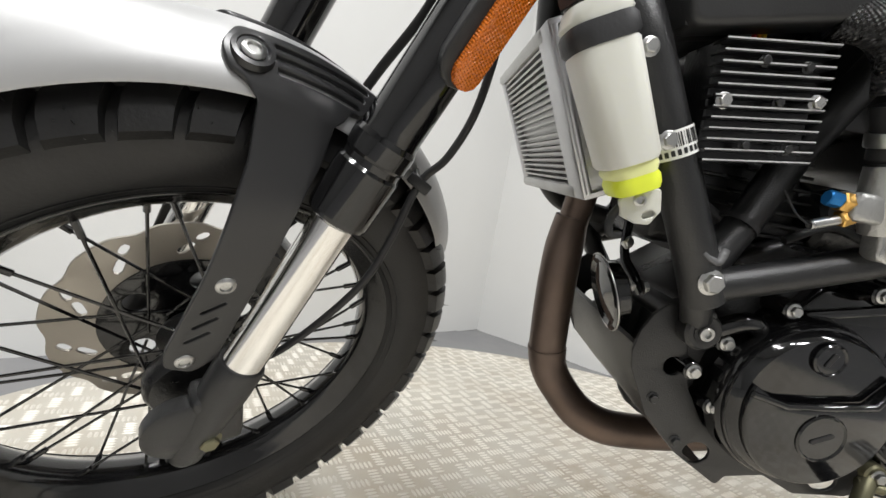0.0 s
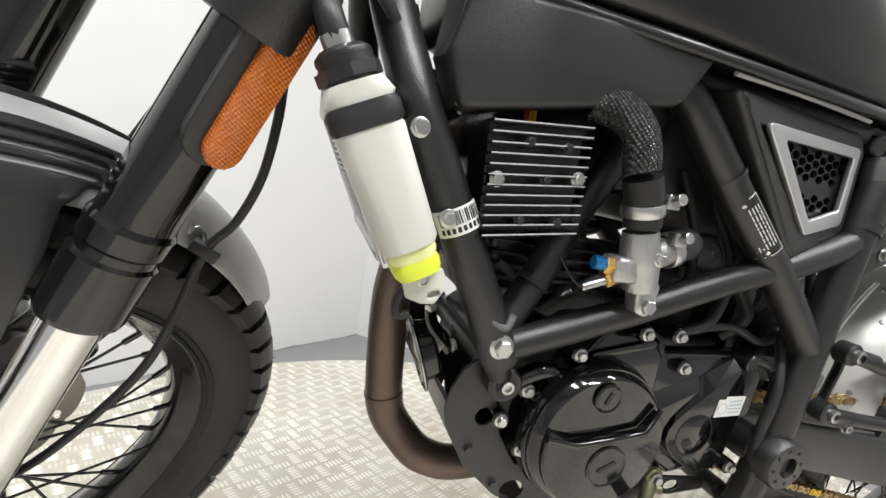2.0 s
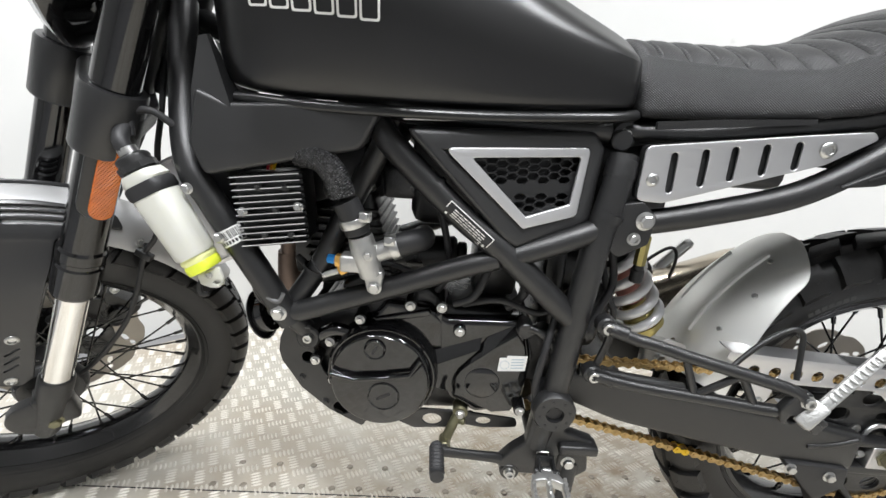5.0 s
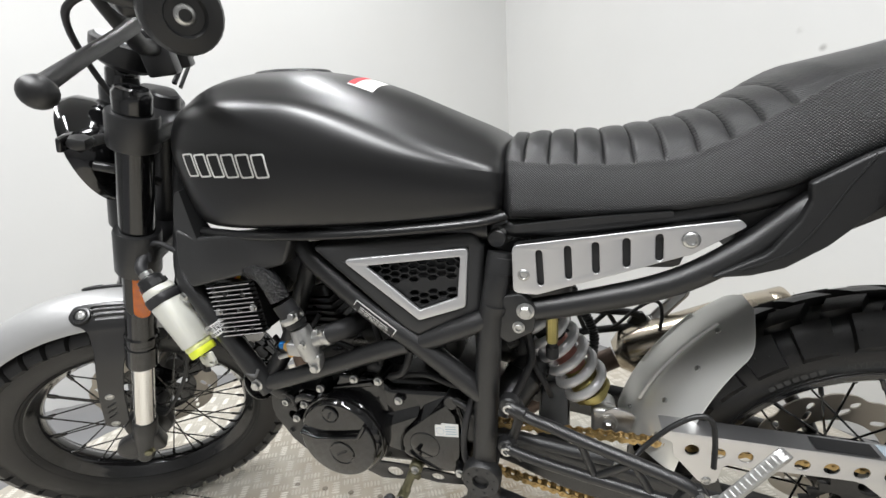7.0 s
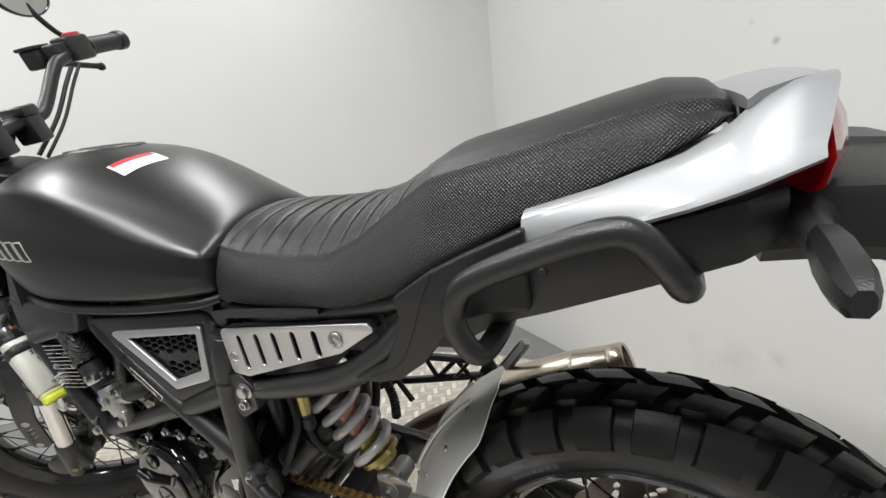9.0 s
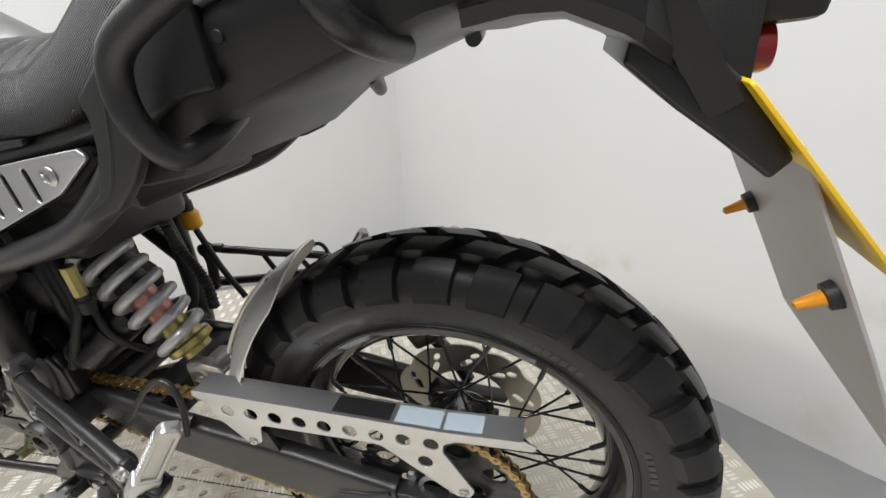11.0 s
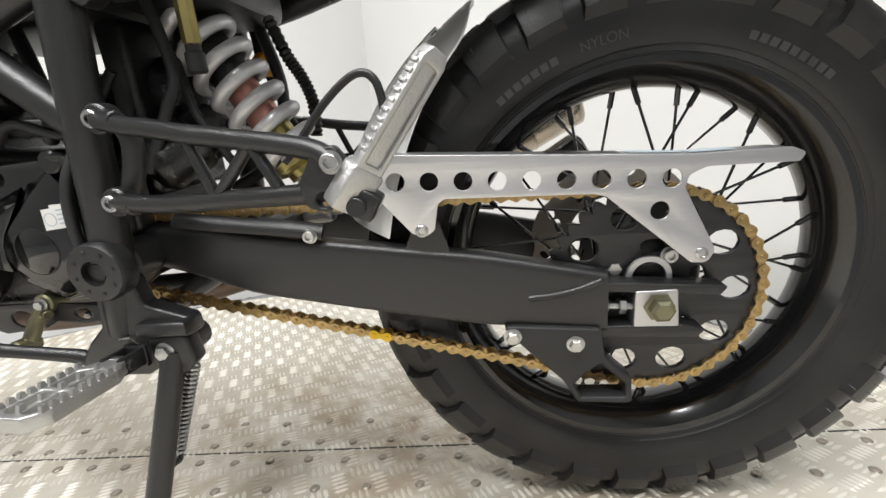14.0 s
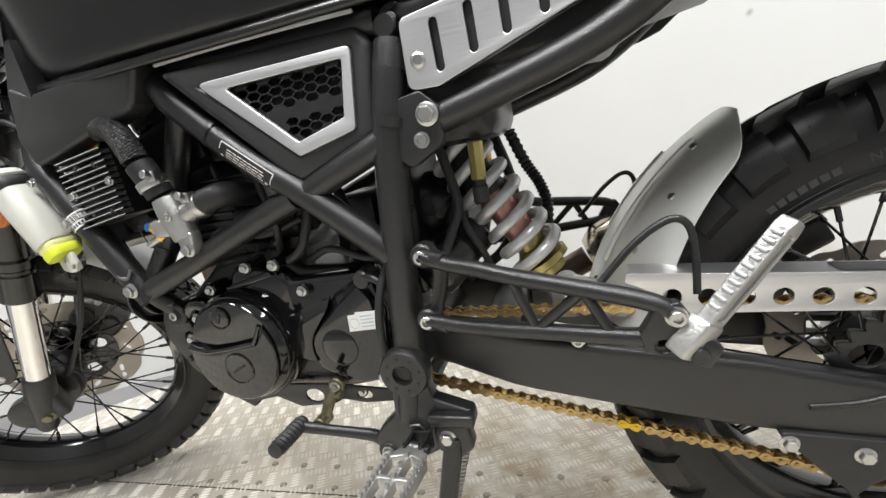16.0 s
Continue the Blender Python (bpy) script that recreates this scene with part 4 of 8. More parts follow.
for side in (-1, 1):
    fpart("mudguard_bracket", bracket(side), BRACKETBLK, "black slotted mudguard bracket", guard)
    way = Vector((0.10, side * 0.55, 0.82)).normalized()
    seat_at = Vector((0.0233, side * 0.0458, 0.6795))
    fpart("bolt_collar", moved(lathe([(0.0115, -0.004), (0.0170, -0.004), (0.0160, 0.0020), (0.0125, 0.0026), (0.0115, 0.0)], 28, True), along(seat_at, seat_at + way)), BRACKETBLK, "", guard)
    bolt(guard, *seat_at, 0.0112, BUTTON, way, FRONT)
    bolt(guard, -0.0054, side * 0.1050, 0.5032, 0.010, BUTTON, (0, side, 0), FRONT)
    bolt(guard, -0.0387, side * 0.1005, 0.4178, 0.010, BUTTON, (0, side, 0), FRONT)
bolt(guard, 0.178, -0.053, 0.591, 0.006, HEX, (0.35, -0.9, 0.4), FRONT)

# brake line and caliper on the right leg
line_pts = [Vector(q) for q in ((0.268, -0.020, 0.880), (0.264, -0.045, 0.790), (0.258, -0.058, 0.735), (0.2555, -0.060, 0.690), (0.247, -0.057, 0.640), (0.229, -0.052, 0.597), (0.206, -0.050, 0.567),
                                (0.187, -0.054, 0.507), (0.166, -0.058, 0.456), (0.128, -0.058, 0.405), (0.088, -0.056, 0.362), (0.055, -0.050, 0.336))]
line = part("brake_line", tube(line_pts, 0.0042, 8, 8), RUBBERPART, moto, "black speed sensor cable along the fork")
part("cable_clip", joined([moved(box(-0.013, 0.013, -0.006, 0.006, -0.006, 0.006, 0.002), pose(0.206, -0.050, 0.567, 0, 30, 0)), rod((0.206, -0.050, 0.567), (0.200, -0.034, 0.580), 0.003, 8)]), PLASTIC, line)
cal = fpart("front_caliper", joined([moved(box(-0.035, 0.035, 0.045, 0.105, -0.05, 0.05, 0.012), pose(0.075, 0, 0.385, 0, -35, 0)), moved(lathe([(0, 0), (0.018, 0), (0.018, 0.012), (0, 0.012)], 18), along((0.09, 0.046, 0.37), (0.09, 0, 0.37))),
            moved(lathe([(0, 0), (0.018, 0), (0.018, 0.012), (0, 0.012)], 18), along((0.062, 0.046, 0.41), (0.062, 0, 0.41)))]), ENGBLK, "black front brake caliper")
bolt(cal, 0.10, 0.044, 0.43, 0.007, SOCKET, (0, -1, 0), FRONT)
part("far_cable", tube([(0.222, 0.03, 0.89), (0.199, 0.03, 0.808), (0.176, 0.03, 0.749), (0.139, 0.03, 0.686), (0.114, 0.03, 0.64)], 0.0058, 10, 8), RUBBERPART, line, "black brake hose behind the fork")
# ---- frame
frame_ob = part("frame", tube([(0.315, -0.045, 0.93), (0.325, -0.085, 0.83), (0.352, -0.138, 0.735), (0.381, -0.143, 0.680), (0.445, -0.143, 0.566), (0.472, -0.140, 0.517)], 0.0178, 16, 6), FRAMEBLK, moto, "satin black tubular steel frame")


def frame_tube(pts, r, both=True, n=14, name="frame_tube"):
    part(name, tube(pts, r, n, 6), FRAMEBLK, frame_ob)
    if both:
        part(name, tube([(x, -y, z) for x, y, z in pts], r, n, 6), FRAMEBLK, frame_ob)


part("frame_tube", tube([(0.315, 0.045, 0.93), (0.325, 0.085, 0.83), (0.352, 0.138, 0.735), (0.381, 0.143, 0.680), (0.445, 0.143, 0.566), (0.472, 0.140, 0.517)], 0.0178, 16, 6), FRAMEBLK, frame_ob)
frame_tube([(0.468, -0.140, 0.528), (0.538, -0.142, 0.553), (0.612, -0.144, 0.580), (0.69, -0.145, 0.610), (0.752, -0.146, 0.632)], 0.0148)
WELD = mat("bare_weld", (0.10, 0.10, 0.10), 0.5, metal=0.4, vary=0.4, scale=90, bump=0.6, fine=260)
for bead in (((0.447, -0.1585, 0.561), (0.456, -0.1590, 0.556), (0.463, -0.1580, 0.5555), (0.468, -0.1545, 0.566)), ((0.479, -0.1365, 0.504), (0.486, -0.1345, 0.5055), (0.494, -0.131, 0.503))):
    part("weld_bead", tube(bead, 0.0034, 8, 5, 0.6), WELD, frame_ob, "grey weld bead with flaked paint")
frame_tube([(0.772, -0.146, 0.636), (0.828, -0.146, 0.658), (0.885, -0.142, 0.681)], 0.0155)
frame_tube([(0.470, -0.128, 0.538), (0.51, -0.113, 0.601), (0.54, -0.108, 0.666), (0.60, -0.112, 0.778)], 0.0155)
frame_tube([(0.585, -0.125, 0.800), (0.608, -0.142, 0.772), (0.652, -0.146, 0.73), (0.708, -0.147, 0.680), (0.765, -0.147, 0.637), (0.868, -0.143, 0.545)], 0.0168)
frame_tube([(0.898, -0.130, 0.772), (0.892, -0.138, 0.735), (0.880, -0.142, 0.670), (0.869, -0.144, 0.570), (0.859, -0.145, 0.462), (0.851, -0.145, 0.40), (0.840, -0.142, 0.335)], 0.0185)
frame_tube([(0.89, -0.105, 0.800), (0.985, -0.128, 0.804), (1.084, -0.134, 0.816), (1.19, -0.138, 0.836), (1.27, -0.135, 0.862)], 0.0125)
frame_tube([(0.935, -0.136, 0.690), (1.0, -0.142, 0.706), (1.104, -0.148, 0.738), (1.18, -0.150, 0.785), (1.245, -0.150, 0.842), (1.34, -0.135, 0.885)], 0.016)
frame_tube([(0.30, 0, 0.92), (0.45, -0.05, 0.86), (0.62, -0.10, 0.81), (0.88, -0.11, 0.80)], 0.016)
frame_tube([(0.49, 0.0, 0.49), (0.5, 0.0, 0.40), (0.56, 0.0, 0.335), (0.83, 0.0, 0.335)], 0.016, False)
part("head_tube", rod(AXIS_A + U * 0.56, AXIS_A + U * 0.74, 0.032, 24), FRAMEBLK, frame_ob)
for y0, y1, x, z in ((-0.115, 0.115, 0.490, 0.485), (-0.15, 0.15, 0.852, 0.40), (-0.13, 0.13, 0.893, 0.79), (-0.12, 0.12, 0.84, 0.335)):
    part("cross_tube", rod((x, y0, z), (x, y1, z), 0.013), FRAMEBLK, frame_ob)
part("tube_cap", rod((0.8985, -0.130, 0.768), (0.8935, -0.136, 0.742), 0.0198, 18), FRAMEBLK, frame_ob)
part("tube_cap", tube([(0.888, -0.142, 0.702), (0.885, -0.142, 0.692)], 0.0195, 18, 0), FRAMEBLK, frame_ob)
# engine lugs
frame_tube([(0.464, -0.137, 0.530), (0.477, -0.128, 0.508), (0.490, -0.116, 0.486)], 0.0140)
for x, z, r in ((0.490, 0.485, 0.0180),):
    lug = part("engine_lug", rod((x, -0.132, z), (x, -0.08, z), r, 24), FRAMEBLK, frame_ob)
    part("lug_ring", moved(lathe([(0.0080, 0), (0.0105, 0), (0.0105, 0.001), (0.0080, 0.001)], 24, True), along((x, -0.132, z), (x, -0.3, z))), RUBBERPART, frame_ob)
    bolt(frame_ob, x, -0.130, z, 0.0080, SOCKET)
bolt(frame_ob, 0.461, -0.158, 0.537, 0.0098, HEX, label="zinc plated frame bolt")
part("gusset", side_plate([fillet([(0.895, 0.715), (0.925, 0.720), (0.945, 0.70), (0.94, 0.665), (0.905, 0.645), (0.885, 0.66)], 0.008)], -0.142, 0.02, 0.002), FRAMEBLK, frame_ob)
bolt(frame_ob, 0.930, -0.153, 0.696, 0.0105, HEX)
bolt(frame_ob, 0.920, -0.153, 0.672, 0.0078, SOCKET)
part("seat_lug", rod((0.899, -0.118, 0.797), (0.899, -0.10, 0.797), 0.0175, 20), FRAMEBLK, frame_ob)
bolt(frame_ob, 0.899, -0.118, 0.797, 0.0075, SOCKET)
part("seat_lug_arm", side_plate([fillet([(0.885, 0.806), (0.99, 0.812), (0.99, 0.798), (0.91, 0.782), (0.885, 0.785)], 0.006)], -0.108, 0.012, 0.002), FRAMEBLK, frame_ob)
# pivot
part("swingarm_pivot_cap", moved(lathe([(0, 0), (0.031, 0), (0.031, 0.016), (0.0285, 0.020), (0.013, 0.021), (0.0125, 0.014), (0, 0.014)], 32), along((0.853, -0.152, 0.411), (0.853, -0.4, 0.411))), FRAMEBLK, frame_ob, "round pivot cap with small dimples")
for k in range(8):
    a = k * math.pi / 4 + 0.2
    part("dimple", rod((0.853 + 0.0215 * math.cos(a), -0.1725, 0.411 + 0.0215 * math.sin(a)), (0.853 + 0.0215 * math.cos(a), -0.1735, 0.411 + 0.0215 * math.sin(a)), 0.0022, 8), BLACKPRINT, frame_ob)
part("pivot_socket", moved(lathe([(0, 0), (0.0095, 0), (0.0095, 0.0015), (0, 0.0015)], 6), along((0.853, -0.166, 0.411), (0.853, -0.4, 0.411))), BLACKPRINT, frame_ob)
# foot plate
part("foot_plate", side_plate([fillet([(0.828, 0.40), (0.872, 0.40), (0.878, 0.368), (0.925, 0.352), (0.927, 0.332), (0.90, 0.328), (0.885, 0.30), (0.86, 0.285), (0.80, 0.285), (0.782, 0.302), (0.80, 0.325), (0.822, 0.345)], 0.008)], -0.145, 0.022, 0.004), FRAMEBLK, frame_ob, "cast foot plate below the pivot")
part("foot_plate_rib", box(0.87, 0.928, -0.168, -0.14, 0.336, 0.352, 0.004), FRAMEBLK, frame_ob)
# ---- tank
def ring_section(x, pts):
    """A closed ring across the motorcycle from half a section (y <= 0 side listed top to bottom)."""
    left = [(x, -y, z) for y, z in pts]
    right = [(x, y, z) for y, z in pts[::-1] if y > 1e-6]
    return left + right


def tank_mesh():
    rings = []
    #        x    top    crease y,z     bulge y, z     low y, z
    rows = ((0.388, 0.985, 0.055, 0.970, 0.085, 0.930, 0.090, 0.845),
            (0.398, 1.018, 0.095, 0.995, 0.136, 0.935, 0.125, 0.832),
            (0.425, 1.040, 0.128, 1.004, 0.176, 0.938, 0.150, 0.822),
            (0.480, 1.049, 0.146, 1.011, 0.195, 0.940, 0.163, 0.817),
            (0.560, 1.049, 0.152, 1.012, 0.195, 0.935, 0.167, 0.815),
            (0.640, 1.036, 0.146, 1.000, 0.187, 0.922, 0.166, 0.815),
            (0.720, 1.008, 0.130, 0.972, 0.174, 0.905, 0.162, 0.816),
            (0.800, 0.967, 0.112, 0.938, 0.160, 0.886, 0.153, 0.818),
            (0.860, 0.938, 0.103, 0.915, 0.148, 0.872, 0.145, 0.822),
            (0.895, 0.920, 0.098, 0.902, 0.138, 0.865, 0.136, 0.824),
            (0.908, 0.905, 0.088, 0.893, 0.124, 0.862, 0.124, 0.828))
    for x, top, yc, zc, yb, zb, yl, zl in rows:
        rings.append(ring_section(x, [(0, top), (yc * 0.45, top - 0.002), (yc * 0.82, zc + (top - zc) * 0.45), (yc, zc), (yc + (yb - yc) * 0.55, zc - 0.012), (yb * 0.985, zb + 0.02), (yb, zb - 0.015),
                                      (yl + (yb - yl) * 0.35, zl + 0.03), (yl, zl + 0.006), (yl - 0.012, zl), (yl * 0.5, zl)]))
    return subdivided(loft(rings), 2)


tank = part("fuel_tank", tank_mesh(), SATINBLK, moto, "satin black fuel tank with white outlined badge")
part("tank_seam", tube([(0.425, -0.150, 0.815), (0.56, -0.165, 0.809), (0.72, -0.160, 0.810), (0.86, -0.143, 0.816), (0.905, -0.125, 0.821)], 0.007, 10, 6, 0.8), SATINBLK, tank, "glossy lower seam of the tank")
cap_m = lathe([(0, -0.01), (0.062, -0.01), (0.064, 0.0), (0.060, 0.004), (0.046, 0.005), (0.044, 0.002), (0.04, 0.002), (0.038, 0.006), (0, 0.007)], 40)
part("fuel_cap", moved(cap_m, along((0.545, 0, 1.043), (0.552, 0, 1.2))), PLASTIC, tank, "flush round fuel cap")


def on_tank(x, z, lift=0.0007):
    """The place on the tank's left side at x and z."""
    hit, loc, nor, _ = tank_tree.ray_cast(Vector((x, -0.6, z)), Vector((0, 1, 0)))
    return Vector(hit) + Vector(loc) * lift


from mathutils.bvhtree import BVHTree
bm_ = bmesh.new()
bm_.from_mesh(tank.data)
tank_tree = BVHTree.FromBMesh(bm_)
bm_.free()


def tank_decal(outlines, material, name, label, parent, steps=0.008):
    m = plate(outlines, 0.0004)
    bm = bmesh.new()
    bm.from_mesh(m)
    bmesh.ops.subdivide_edges(bm, edges=[e for e in bm.edges if e.calc_length() > steps], cuts=3)
    for v in bm.verts:
        v.co = on_tank(v.co.x, v.co.y, 0.0009 if v.co.z > 0 else 0.0003)
    bm.to_mesh(m)
    bm.free()
    return part(name, m, material, parent, label)


# the badge: six plain outlined blocks in a row
bx0, bx1 = 0.462, 0.602
for i in range(6):
    w_ = (bx1 - bx0) / 6
    xa, xb = bx0 + i * w_ + 0.0012, bx0 + (i + 1) * w_ - 0.0012
    zc_ = 0.9175 - 0.07 * ((xa + xb) / 2 - 0.528)
    h_ = 0.0165
    o = fillet([(xa, zc_ - h_), (xb, zc_ - h_), (xb, zc_ + h_), (xa, zc_ + h_)], 0.003, 2)
    inner = fillet([(xa + 0.0024, zc_ - h_ + 0.0024), (xb - 0.0024, zc_ - h_ + 0.0024), (xb - 0.0024, zc_ + h_ - 0.0024), (xa + 0.0024, zc_ + h_ - 0.0024)], 0.002, 2)
    tank_decal([o, inner], WHITE, "badge_block", "", tank)
# sticker on the tank's top
def top_sticker(x0, x1, y0, y1, material, name, label, lift):
    verts, faces, n = [], [], 8
    for i in range(n + 1):
        for j in range(n + 1):
            x, y = x0 + (x1 - x0) * i / n, y0 + (y1 - y0) * j / n
            x -= 0.08 * (y - y0)
            h, nn, _, _ = tank_tree.ray_cast(Vector((x, y, 1.4)), Vector((0, 0, -1)))
            verts.append(Vector(h) + Vector(nn) * lift)
    for i in range(n):
        for j in range(n):
            a = i * (n + 1) + j
            faces.append((a, a + 1, a + n + 2, a + n + 1))
    return part(name, me(verts, faces, name), material, tank, label)


top_sticker(0.682, 0.720, -0.083, -0.003, WHITE, "warning_sticker", "white warning sticker with a red band", 0.0008)
top_sticker(0.682, 0.692, -0.079, -0.007, REDPRINT, "sticker_band", "", 0.0014)

# ---- seat
SEAT = np.array([  # x, top, seam y, seam z, low y, low z
    (0.902, 0.905, 0.095, 0.884, 0.118, 0.824), (0.912, 0.917, 0.108, 0.888, 0.132, 0.819), (0.96, 0.917, 0.118, 0.882, 0.138, 0.819), (1.04, 0.915, 0.126, 0.877, 0.146, 0.822),
    (1.11, 0.921, 0.132, 0.881, 0.154, 0.829), (1.16, 0.932, 0.135, 0.900, 0.160, 0.837), (1.21, 0.955, 0.135, 0.930, 0.164, 0.853), (1.25, 0.973, 0.133, 0.953, 0.164, 0.874),
    (1.33, 0.985, 0.130, 0.968, 0.158, 0.913), (1.392, 0.996, 0.124, 0.981, 0.150, 0.936), (1.440, 1.003, 0.112, 0.988, 0.138, 0.955), (1.470, 0.998, 0.098, 0.985, 0.118, 0.968), (1.482, 0.986, 0.085, 0.981, 0.095, 0.975)])
PLEATS = [0.930, 0.962, 0.995, 1.028, 1.061, 1.094, 1.127, 1.158, 1.186, 1.212]


def seat_mesh():
    xs = sorted(set(list(np.linspace(0.902, 1.482, 110)) + [p + d for p in PLEATS for d in (-0.004, -0.0018, 0, 0.0018, 0.004)]))
    rings = []
    for x in xs:
        t, sy, sz, ly, lz = [float(np.interp(x, SEAT[:, 0], SEAT[:, k])) for k in range(1, 6)]
        gap = min(abs(x - p) for p in PLEATS)
        d = 0.0042 * math.exp(-(gap / 0.0016) ** 2)
        puff = 0.003 * min(1, (gap / 0.016)) ** 0.7 if x < 1.22 else 0.003
        pts = []
        for f in (0, 0.25, 0.5, 0.72, 0.88, 0.96):
            y = sy * f
            z = t - (t - sz) * f ** 2.6
            edge = 1 - max(0, (f - 0.85) / 0.15)
            pts.append((y, z - d * min(1, edge * 2) + puff * edge))
        pts += [(sy - 0.001, sz + 0.002), (sy + 0.0005, sz - 0.002), (sy + 0.004, sz - 0.006)]
        for f in (0.12, 0.35, 0.6, 0.82, 0.94):
            bulge = 0.006 * math.sin(math.pi * f)
            pts.append((sy + 0.004 + (ly - sy - 0.004) * f + bulge, sz - 0.006 - (sz - 0.006 - lz) * f))
        pts += [(ly - 0.004, lz), (ly * 0.5, lz - 0.002)]
        rings.append(ring_section(x, pts))
    return loft(rings, angle=70)


seat = part("seat", seat_mesh(), VINYL, moto, "black pleated vinyl scrambler seat with stitched edge")
STITCH = moved(rod((-0.0021, 0, 0), (0.0021, 0, 0), 0.0006, 5), IDENT)
STITCH.materials.append(mat("grey_thread", (0.09, 0.09, 0.095), 0.6, vary=0.1, bump=0))
stitches = []
for row, (dy, dz) in enumerate(((0.0035, -0.0085), (0.0052, -0.0150))):
    xs = np.arange(0.915, 1.472, 0.0062)
    for x in xs:
        sy, sz = [float(np.interp(x, SEAT[:, 0], SEAT[:, k])) for k in (2, 3)]
        s2, z2 = [float(np.interp(x + 0.004, SEAT[:, 0], SEAT[:, k])) for k in (2, 3)]
        q = STITCH.copy()
        q.transform(Matrix.Translation((x, -(sy + dy + 0.0004), sz + dz)) @ Matrix.Rotation(-math.atan2(z2 - sz, 0.004), 4, "Y"))
        stitches.append(q)
part("stitching", joined(stitches, "stitching"), VINYL, seat, "double row of grey stitches", kind="stuff")
seat.children[0].data.materials.clear()
seat.children[0].data.materials.append(STITCH.materials[0])

def mirrored(m):
    k = m.copy()
    return moved(k, Matrix.Diagonal((1, -1, 1, 1)))


# ---- tail
SHORT = Matrix.Translation((1.342, 0, 0)) @ Matrix.Diagonal((0.925, 1, 1, 1)) @ Matrix.Translation((-1.342, 0, 0))


def cowl_flank(side):
    """A flank of the silver cowl, with a rolled lower lip and a slanting rear edge."""
    #                 x     low y  low z  top y  top z
    rows = np.array(((1.342, 0.180, 0.903, 0.173, 0.927), (1.40, 0.183, 0.914, 0.170, 0.940), (1.455, 0.183, 0.927, 0.158, 0.955), (1.485, 0.182, 0.934, 0.143, 0.968),
                     (1.505, 0.180, 0.939, 0.131, 0.983), (1.525, 0.175, 0.944, 0.124, 0.992), (1.548, 0.167, 0.949, 0.117, 0.993)))
    rings = []
    for x in np.linspace(1.342, 1.548, 26):
        yl, zb, yu, zt = [float(np.interp(x, rows[:, 0], rows[:, k])) for k in range(1, 5)]
        outer = [(yl - 0.010, zb - 0.001), (yl, zb), (yl + 0.0025, zb + 0.003)]
        for f in (0.18, 0.34, 0.5, 0.66, 0.82, 0.94):
            outer.append((yl + (yu - yl) * f + 0.002 * math.sin(math.pi * f), zb + (zt - zb) * f))
        outer += [(yu - 0.002, zt), (yu - 0.008, zt + 0.002), (yu - 0.016, zt + 0.002), (yu - 0.016, zt - 0.004), (yl - 0.016, zb + 0.006)]
        back = max(0.0, (x - 1.455) / 0.093) * 0.020
        rings.append([(x - back * (1 - min(1, max(0, (z - zb) / (zt - zb)))), side * y, z) for y, z in outer])
    return loft(rings, angle=32)


tail = part("tail_cowl", moved(cowl_flank(-1), SHORT), SILVER, moto, "metallic silver tail cowl")
part("cowl_flank", moved(cowl_flank(1), SHORT), SILVER, tail)
deck = []
for x, y, z in ((1.496, 0.128, 0.987), (1.503, 0.126, 0.9915), (1.525, 0.118, 0.9955), (1.540, 0.112, 0.9965), (1.546, 0.108, 0.9945), (1.548, 0.104, 0.991)):
    deck.append(ring_section(x, [(0, z + 0.002), (y * 0.5, z + 0.0015), (y * 0.85, z), (y, z - 0.002), (y, z - 0.008), (y * 0.5, z - 0.008)]))
part("tail_deck", moved(loft(deck, angle=40), SHORT), SILVER, tail)
lamp_rings = []
for z, y, xr in ((0.930, 0.160, 1.546), (0.934, 0.167, 1.552), (0.950, 0.162, 1.558), (0.968, 0.142, 1.560), (0.982, 0.118, 1.558), (0.987, 0.108, 1.550)):
    half_ = [(1.510, -y * 0.5), (xr - 0.022, -y), (xr - 0.016, -y * 0.93), (xr - 0.005, -y * 0.78), (xr + 0.001, -y * 0.5), (xr + 0.003, -y * 0.2)]
    lamp_rings.append([(x, v, z) for x, v in half_] + [(x, -v, z) for x, v in half_[::-1]])
part("tail_lamp", moved(loft(lamp_rings, angle=45), SHORT), RED, tail, "glossy red tail lamp lens")
# tray below the tail
tray_rings = []
for x, y, zt, zb in ((1.17, 0.135, 0.838, 0.770), (1.25, 0.155, 0.865, 0.785), (1.31, 0.176, 0.897, 0.828), (1.355, 0.180, 0.906, 0.843), (1.42, 0.179, 0.918, 0.864), (1.48, 0.172, 0.932, 0.882), (1.505, 0.150, 0.935, 0.888)):
    tray_rings.append(ring_section(x, [(0, zt), (y * 0.6, zt), (y - 0.004, zt - 0.003), (y, zt - 0.012), (y - 0.002, (zt + zb) / 2), (y - 0.012, zb + 0.004), (y - 0.024, zb), (y * 0.4, zb - 0.002)]))
tray = part("tail_tray", loft(tray_rings, angle=35), TAILBLK, moto, "matt black plastic tray under the tail")
def flared(m):
    """The fairing stands further out towards the tail."""
    for v in m.vertices:
        v.co.y -= float(np.interp(v.co.x, (1.13, 1.20, 1.31, 1.345), (-0.006, 0.002, 0.011, 0.012)))
    return m


